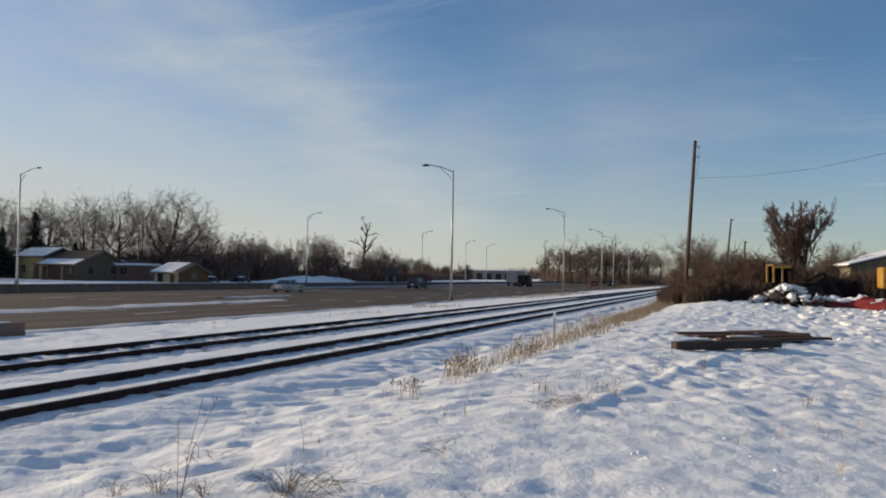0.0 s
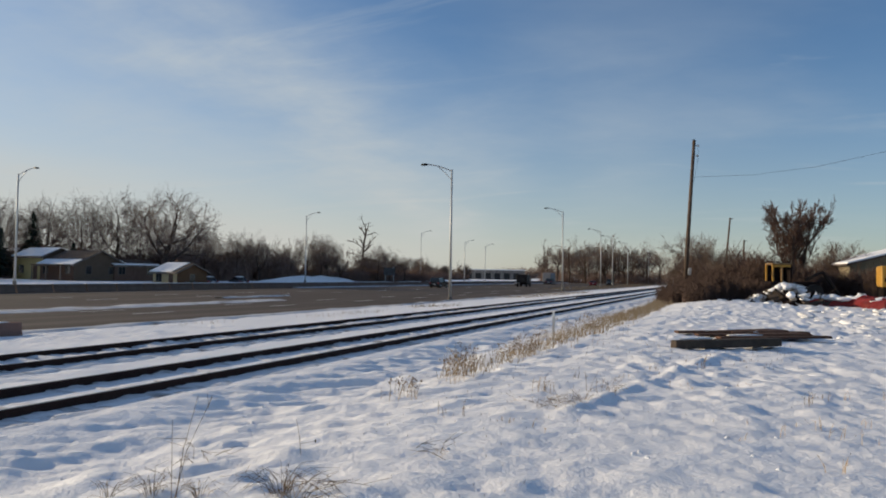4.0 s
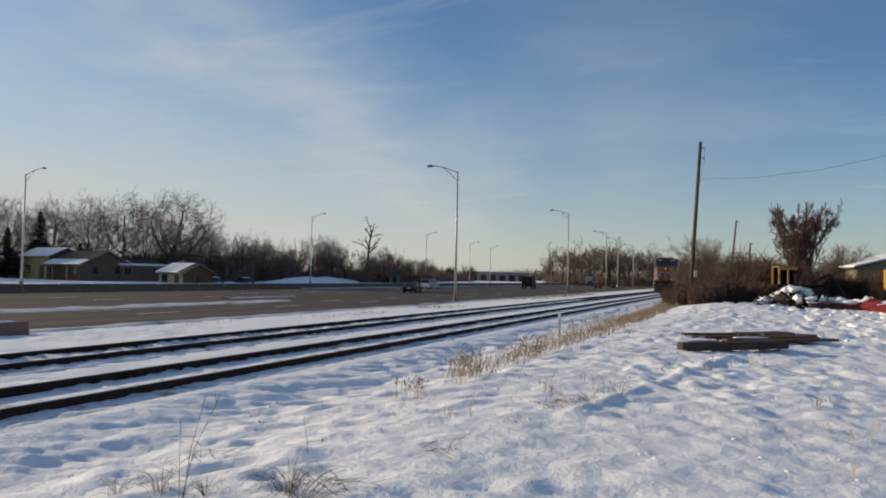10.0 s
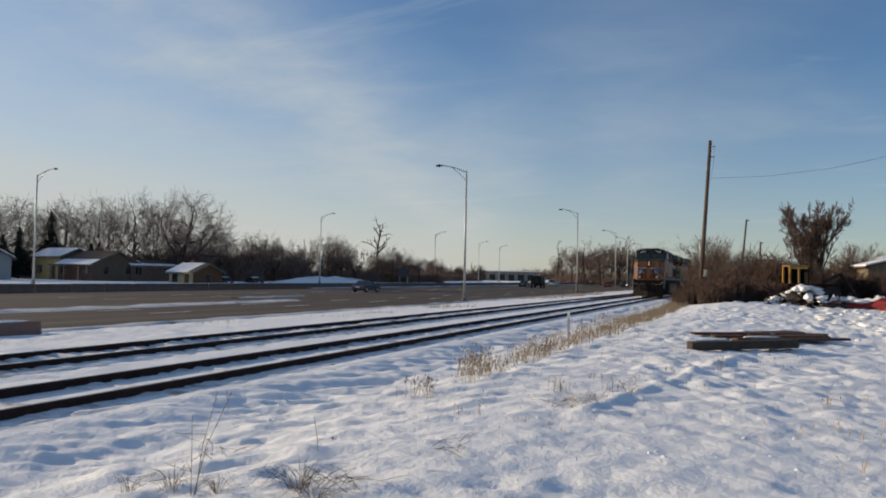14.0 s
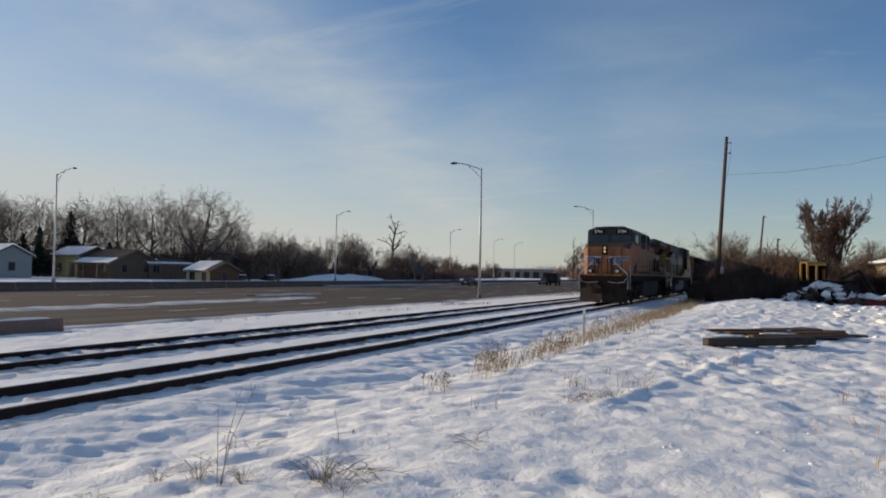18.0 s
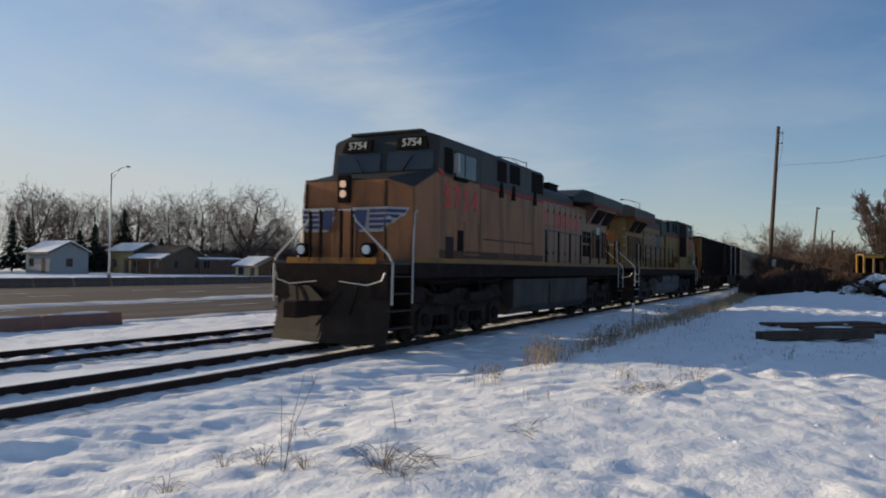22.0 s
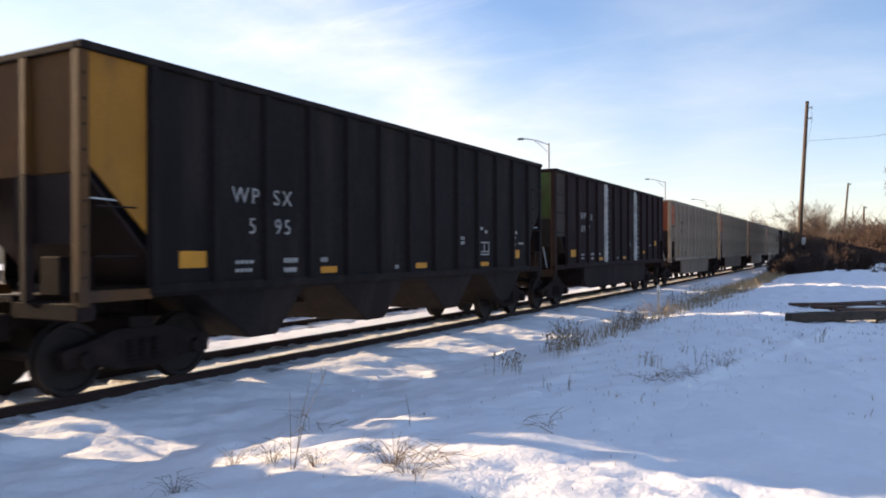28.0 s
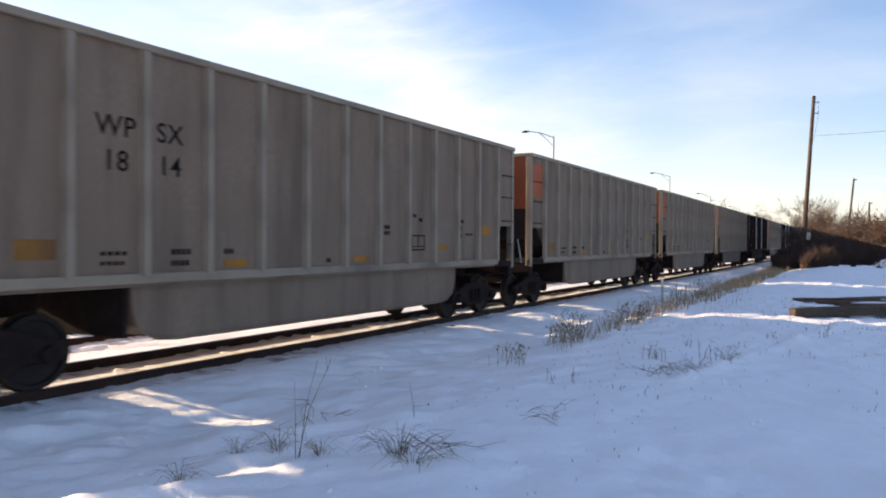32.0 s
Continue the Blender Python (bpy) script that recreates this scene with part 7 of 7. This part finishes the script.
for hx, hy, n, seed in ((6.0, 52.2, 9, 5), (9.0, 50.6, 11, 6), (12.0, 51.5, 8, 7)):
    red = thing("netting_heap", "crumpled heap of red plastic netting under snow", "netting", "netting heaps", pose(hx, hy, gz(hx, hy)))
    rr2 = random.Random(seed)
    for i in range(n):
        part("fold", Geo().lump(0, 0, 0, rr2.uniform(0.5, 1.1), rr2.uniform(0.3, 0.5), rr2.uniform(0.15, 0.36), seed * 20 + i, 11, 6, 0.35), REDT, red, at=pose(rr2.gauss(0, 1.0), rr2.gauss(0, 0.4), rr2.uniform(0.0, 0.35)))
    for i in range(n):
        part("snow_lump", Geo().lump(0, 0, 0, rr2.uniform(0.3, 0.8), rr2.uniform(0.3, 0.5), rr2.uniform(0.10, 0.2), seed * 30 + i, 9, 6), SNOW, red, smooth=True, at=pose(rr2.gauss(0, 1.2), rr2.uniform(-0.4, 0.7), rr2.uniform(0.25, 0.55)))
bank = thing("snow_heap", "row of shovelled snow lumps behind the netting", "snow heap", "", pose(8.5, 54, gz(8.5, 54)))
for i in range(16):
    part("snow_lump", Geo().lump(0, 0, 0, rub.uniform(0.4, 0.9), rub.uniform(0.3, 0.6), rub.uniform(0.2, 0.5), 300 + i, 11, 6, 0.45), SNOW, bank, smooth=True, at=pose(-4.5 + 0.75 * i * 0.8, rub.uniform(-0.6, 0.6), 0.15))
tyres = thing("tyre_pile", "old dark tyres dumped in the brush", "tyres", "", pose(-0.6, 57.6, gz(-0.6, 57.6)))
for i in range(4):
    part("tyre", Geo().loft([[(rr * math.cos(a), rr * math.sin(a), zz) for a in [2 * math.pi * j / 18 for j in range(18)]] for rr, zz in ((0.34, -0.12), (0.46, -0.09), (0.48, 0.0), (0.46, 0.09), (0.34, 0.12), (0.28, 0.0))]), TYRE, tyres, smooth=True, at=pose((-0.5, 0.3, -0.1, 0.9)[i], (0.2, 0, 0.1, 0.3)[i], (0.15, 0.2, 0.45, 0.4)[i], (10, -8, 24, 70)[i], 0, 20 * i))

# timbers lying in the snow
PLANK = surface("muddy_planks", (0.10, 0.056, 0.038), 0.9, var=0.4, scale=5, bump=0.6, fine=40, stretch=(1, 8, 1))
for n, (x0, y0, x1, y1, cnt, wid, hgt) in enumerate(((-1.6, 19.65, 0.95, 22.1, 2, 0.24, 0.21), (-0.6, 23.7, 2.6, 25.9, 7, 0.30, 0.07), (0.35, 25.6, 2.0, 27.6, 5, 0.34, 0.07))):
    ang = math.degrees(math.atan2(y1 - y0, x1 - x0))
    ln = math.hypot(x1 - x0, y1 - y0)
    pile = thing("timber_stack", "dark weathered railway timbers lying in the snow" if n == 0 else "muddy brown planks half sunk in the snow", "timbers", "timber stacks", pose((x0 + x1) / 2, (y0 + y1) / 2, gz(0, y0) + 0.02, 0, 0, ang))
    for i in range(cnt):
        l2 = ln * (0.98 - 0.12 * (i % 2))
        part("timber", Geo().box(-l2 / 2, l2 / 2, -wid / 2, wid / 2, 0, hgt), PLANK if n else WOOD, pile, bevel=0.02, at=pose((0.0, 0.25, -0.3, 0.12)[i % 4], (i - 1) * (wid + (0.06 if n == 0 else -0.02)), (0.02, 0.0, 0.05, 0.03)[i % 4], (1, -1.5, 2, 0)[i % 4], 0, (0, 2.5, -3, 1.5)[i % 4]))
    part("snow_patch", Geo().lump(0, 0, 0, ln * 0.16, 0.12, 0.03, n + 900, 10, 4), SNOW, pile, smooth=True, at=pose(-ln * 0.2, 0.1, hgt + 0.02))


# ---- weeds and dry grass ----
def weed(name, label, x, y, n, h, spread, seed, material, heads=True, twiggy=3):
    rnd = random.Random(seed)
    z = gz(x, y) + float(bumps(np.array(x), np.array(y))) - 0.02
    r = thing(name, label, "weed", "dead weeds in the snow", pose(x, y, z))
    for s in range(n):
        g = Geo()
        a, q = rnd.uniform(0, 6.28), spread * math.sqrt(rnd.random())
        px, py = q * math.cos(a), q * math.sin(a)
        hh = h * rnd.uniform(0.45, 1.0)
        lx, ly = rnd.gauss(0, 0.16) * hh + 0.10 * hh, rnd.gauss(0, 0.16) * hh
        top = (px + lx, py + ly, hh)
        g.tube([(px, py, -0.05), (px + lx * 0.35, py + ly * 0.35, hh * 0.5), top], 0.0045, 3, 0.0022, cap=False)
        for k in range(twiggy):
            f = rnd.uniform(0.3, 0.95)
            b = (px + lx * f, py + ly * f, hh * f)
            e = (b[0] + rnd.gauss(0, 0.16) * h, b[1] + rnd.gauss(0, 0.16) * h, b[2] + rnd.uniform(0.02, 0.2) * h)
            g.tube([b, e], 0.003, 3, 0.0015, cap=False)
            if heads:
                g.lump(e[0], e[1], e[2], 0.010, 0.010, 0.018, s * 10 + k, 5, 3)
        part("stalk", g, material, r, fix=False)
    return r


W = "dead_weed"
weed(W, "tall dry weed stalks leaning out of the snow", -4.15, 4.90, 3, 0.95, 0.05, 1, WEED, False, 2)
weed(W, "single bent weed with a dark seed head", -3.85, 6.35, 1, 0.55, 0.02, 3, WEED, True, 1)
weed(W, "brushy clump of pale dry weeds", -4.6, 13.2, 10, 0.55, 0.3, 6, WEED, False, 4)
weed(W, "thin dry weeds poking through the snow", -4.6, 10.3, 9, 0.34, 0.4, 7, STRAW, False, 3)
weed(W, "thin dry weeds poking through the snow", -4.55, 17.4, 20, 0.55, 0.5, 9, WEED, False, 4)
for x, y, n, h, q, sd, m in ((1.1, 12.1, 6, 0.28, 0.15, 10, WEED), (-1.9, 11.4, 5, 0.30, 0.2, 11, WEED), (-2.6, 11.0, 6, 0.28, 0.22, 12, STRAW), (-0.5, 15.4, 6, 0.32, 0.25, 13, WEED), (-3.4, 9.0, 4, 0.22, 0.3, 14, WEED), (-2.2, 8.6, 6, 0.12, 0.4, 15, STRAW), (0.3, 9.8, 3, 0.14, 0.3, 16, STRAW)):
    weed(W, "short weed in the trodden snow", x, y, n, h, q, sd, m, False, 3)


def fallen_twigs(x, y, n, reach, seed):
    """Thin branchlets arching over and lying on the snow."""
    rnd = random.Random(seed)
    r = thing("fallen_twigs", "thin brown branchlets lying over the snow", "twigs", "fallen twigs", pose(x, y, gz(x, y) + float(bumps(np.array(x), np.array(y)))))
    for k in range(n):
        a = rnd.gauss(0.35, 0.7) + (math.pi if k % 3 == 0 else 0)
        c, s = math.cos(a), math.sin(a)
        px, py, ln, hh = rnd.gauss(0, 0.12), rnd.gauss(0, 0.12), reach * rnd.uniform(0.5, 1.1), rnd.uniform(0.05, 0.16)
        pts = [(px + c * ln * f, py + s * ln * f + 0.05 * math.sin(5 * f + k), -0.03 + hh * math.sin(math.pi * min(1, f * 0.9 + 0.05)) + 0.03) for f in (0, 0.25, 0.5, 0.75, 1.0)]
        g = Geo().tube(pts, 0.0036, 3, 0.0016, cap=False)
        for q in range(4):
            b0 = pts[1 + q % 3]
            g.tube([b0, (b0[0] + rnd.gauss(c * 0.12, 0.07), b0[1] + rnd.gauss(s * 0.12, 0.07), b0[2] + rnd.uniform(-0.02, 0.07))], 0.0026, 3, 0.0012, cap=False)
        part("twig", g, WEED, r, fix=False)
    return r


fallen_twigs(-3.05, 5.35, 6, 0.45, 1)
fallen_twigs(-2.7, 6.9, 5, 0.35, 3)
fallen_twigs(-2.2, 9.9, 6, 0.5, 4)
fallen_twigs(-4.9, 6.2, 4, 0.3, 5)


def tuft(label, x, y, n, h, reach, seed, material):
    """A tuft of dry blades that rise and arch over, with a few side shoots."""
    rnd = random.Random(seed)
    r = thing("grass_tuft", label, "weed", "dead weeds in the snow", pose(x, y, gz(x, y) + float(bumps(np.array(x), np.array(y))) - 0.02))
    for half in range(3):
        g = Geo()
        for _ in range(n // 5):
            a, q = rnd.uniform(0, 6.283), abs(rnd.gauss(0, 0.35)) * reach
            px, py = 0.35 * q * math.cos(a), 0.35 * q * math.sin(a)
            a2, ln, hh = a + rnd.gauss(0, 0.5), reach * rnd.uniform(0.4, 1.1), h * rnd.uniform(0.35, 1.0)
            c, w = math.cos(a2), math.sin(a2)
            droop = rnd.uniform(0.3, 1.0)
            pts = [(px, py, -0.04), (px + 0.22 * ln * c, py + 0.22 * ln * w, 0.62 * hh), (px + 0.55 * ln * c, py + 0.55 * ln * w, hh), (px + ln * c, py + ln * w, hh * droop)]
            g.tube(pts, 0.0026, 3, 0.0011, cap=False)
            if rnd.random() < 0.5:
                e = pts[2]
                g.tube([e, (e[0] + rnd.gauss(0, 0.07), e[1] + rnd.gauss(0, 0.07), e[2] + rnd.uniform(-0.02, 0.08))], 0.0022, 3, 0.001, cap=False)
        part("foliage", g, material if half else WEED, r, fix=False)
    return r


T = "arching tuft of dry brown grass in the snow"
for k, (x, y, n, h, q, m) in enumerate(((-3.30, 5.20, 84, 0.22, 0.42, WEED), (-3.05, 5.0, 42, 0.16, 0.36, STRAW), (-3.98, 5.05, 36, 0.16, 0.24, STRAW), (-4.42, 5.02, 48, 0.20, 0.22, WEED), (-4.78, 4.92, 30, 0.16, 0.2, STRAW), (-4.76, 4.25, 36, 0.15, 0.3, WEED), (-1.95, 10.65, 36, 0.18, 0.3, WEED), (-1.66, 11.35, 30, 0.22, 0.22, WEED), (-2.2, 10.3, 30, 0.10, 0.34, STRAW), (-2.6, 11.1, 24, 0.2, 0.2, WEED))):
    tuft(T, x, y, n, h, q, 400 + k, m)
for k, (x, y, n, h, q) in enumerate(((-4.66, 13.1, 34, 0.62, 0.36), (-4.45, 12.5, 26, 0.50, 0.34), (-4.77, 17.7, 40, 0.60, 0.5), (-4.57, 16.2, 26, 0.48, 0.4), (-4.85, 10.8, 16, 0.36, 0.4), (-4.98, 21.9, 40, 0.6, 0.6), (-5.1, 26.0, 44, 0.62, 0.8), (-4.8, 29.5, 40, 0.6, 0.9), (-5.2, 33.5, 40, 0.6, 1.0))):
    weed(W, "brushy clump of tall dry weeds beside the track", x, y, n // 2, h, q, 440 + k, STRAW if k % 2 else WEED, True, 5)
rg = random.Random(55)
for i in range(16):
    x, y = rg.uniform(-5.2, -3.4), 17.5 + 1.6 * i + rg.uniform(-0.6, 0.6)
    weed(W, "dry straw-coloured weeds beside the track", x, y, 9, rg.uniform(0.25, 0.5), 0.7, 100 + i, STRAW if i % 3 else WEED, False, 2)
for i in range(22):
    x, y = rg.uniform(-3.2, 3.6), rg.uniform(6.5, 22)
    weed(W, "few short stems poking from the snow", x, y, 4, rg.uniform(0.08, 0.22), 0.2, 200 + i, WEED if i % 2 else STRAW, False, 2)


def grass(name, label, spans, seed, material):
    """Joined dry grass blades: x0, x1, y0, y1, count, height."""
    rnd, g = random.Random(seed), Geo()
    for x0, x1, y0, y1, n, h in spans:
        for _ in range(n):
            x, y = rnd.uniform(x0, x1), rnd.uniform(y0, y1)
            z, hh, a = gz(x, y) + (float(bumps(np.array(x), np.array(y))) - 0.01 if name == "stubble" else -0.03), h * rnd.uniform(0.4, 1), rnd.uniform(0, 6.28)
            dx, dy, w_ = 0.35 * hh * math.cos(a), 0.35 * hh * math.sin(a), (0.003 if name == "stubble" else 0.004) + 0.00022 * y
            g.add([(x - w_, y, z), (x + w_, y, z), (x + dx, y + dy, z + hh)], [(0, 1, 2)])
    return tagged(part(name, g, material, fix=False), label, "grass", kind="stuff")


grass("dry_grass", "band of dry straw-coloured grass beside the track", [(-5.6, -3.7, 33, 60, 1900, 0.46), (-5.4, -3.9, 24, 34, 420, 0.46), (-5.2, -4.2, 13, 24, 420, 0.40), (-6.2, -4.0, 60, 110, 1600, 0.6)], 3, STRAW)
grass("dry_grass", "dry grass along the highway shoulder", [(-21.5, -19.5, 23, 27, 60, 0.22), (-19.5, -17.5, 31, 38, 110, 0.22), (-23, -18, 70, 105, 900, 0.3), (-32, -22, 130, 260, 1500, 0.6), (-19.8, -17, 44, 48, 160, 0.3)], 4, STRAW)
grass("stubble", "short dead grass tips piercing the snow crust", [(-4.2, -1.2, 8.5, 17, 230, 0.06), (-1.5, 2.8, 9, 21, 130, 0.05), (-3.6, 1.5, 16, 26, 260, 0.08), (-4.4, -1.5, 4.4, 8.5, 60, 0.05)], 12, WEED)
churn = Geo()
rc = random.Random(19)
for i in range(170):
    x, y = rc.uniform(1.0, 13.5), rc.uniform(27, 51)
    if y < 38 and x < 3:
        continue
    q = rc.uniform(0.06, 0.22)
    churn.lump(x, y, gz(x, y) + q * 0.15, q * rc.uniform(1.0, 2.2), q * rc.uniform(1.0, 2.0), q * rc.uniform(0.25, 0.5), i, 9, 4, 0.55)
tagged(part("churned_snow", churn, SNOW, fix=False, smooth=True), "churned clods of frozen snow in the yard", "snow", kind="stuff")
clods = Geo()
rc = random.Random(9)
for i in range(150):
    x, y = rc.uniform(-7.0, 4.5), 3.5 + 22 * rc.random() ** 1.4
    s = rc.uniform(0.008, 0.024)
    clods.lump(x, y, gz(x, y) + float(bumps(np.array(x), np.array(y))) + s * 0.2, s * rc.uniform(0.8, 1.8), s * rc.uniform(0.8, 1.6), s * 0.8, i, 6, 4, 0.35)
tagged(part("snow_crumbs", clods, SNOW, fix=False), "crumbs and clods of broken snow crust", "snow", kind="stuff")


# ---- what moves ----
def motions():
    for ob, off, turn in TRAIN:
        walk(ob, [(t, pose(TRACK, y + off, 0, 0, 0, turn)) for t, y in NOSE])
    for ob, rows in TRAFFIC:
        walk(ob, rows)
    # turning wheels
    ts = np.arange(0, 32.0001, 1 / 12)
    ys_now = np.interp(ts, [r[0] for r in NOSE], [r[1] for r in NOSE])
    for ob, y, r in SPIN:
        walk(ob, [(t, pose(0, y, r, math.degrees(s / r))) for t, s in zip(ts, ys_now)])


motions()
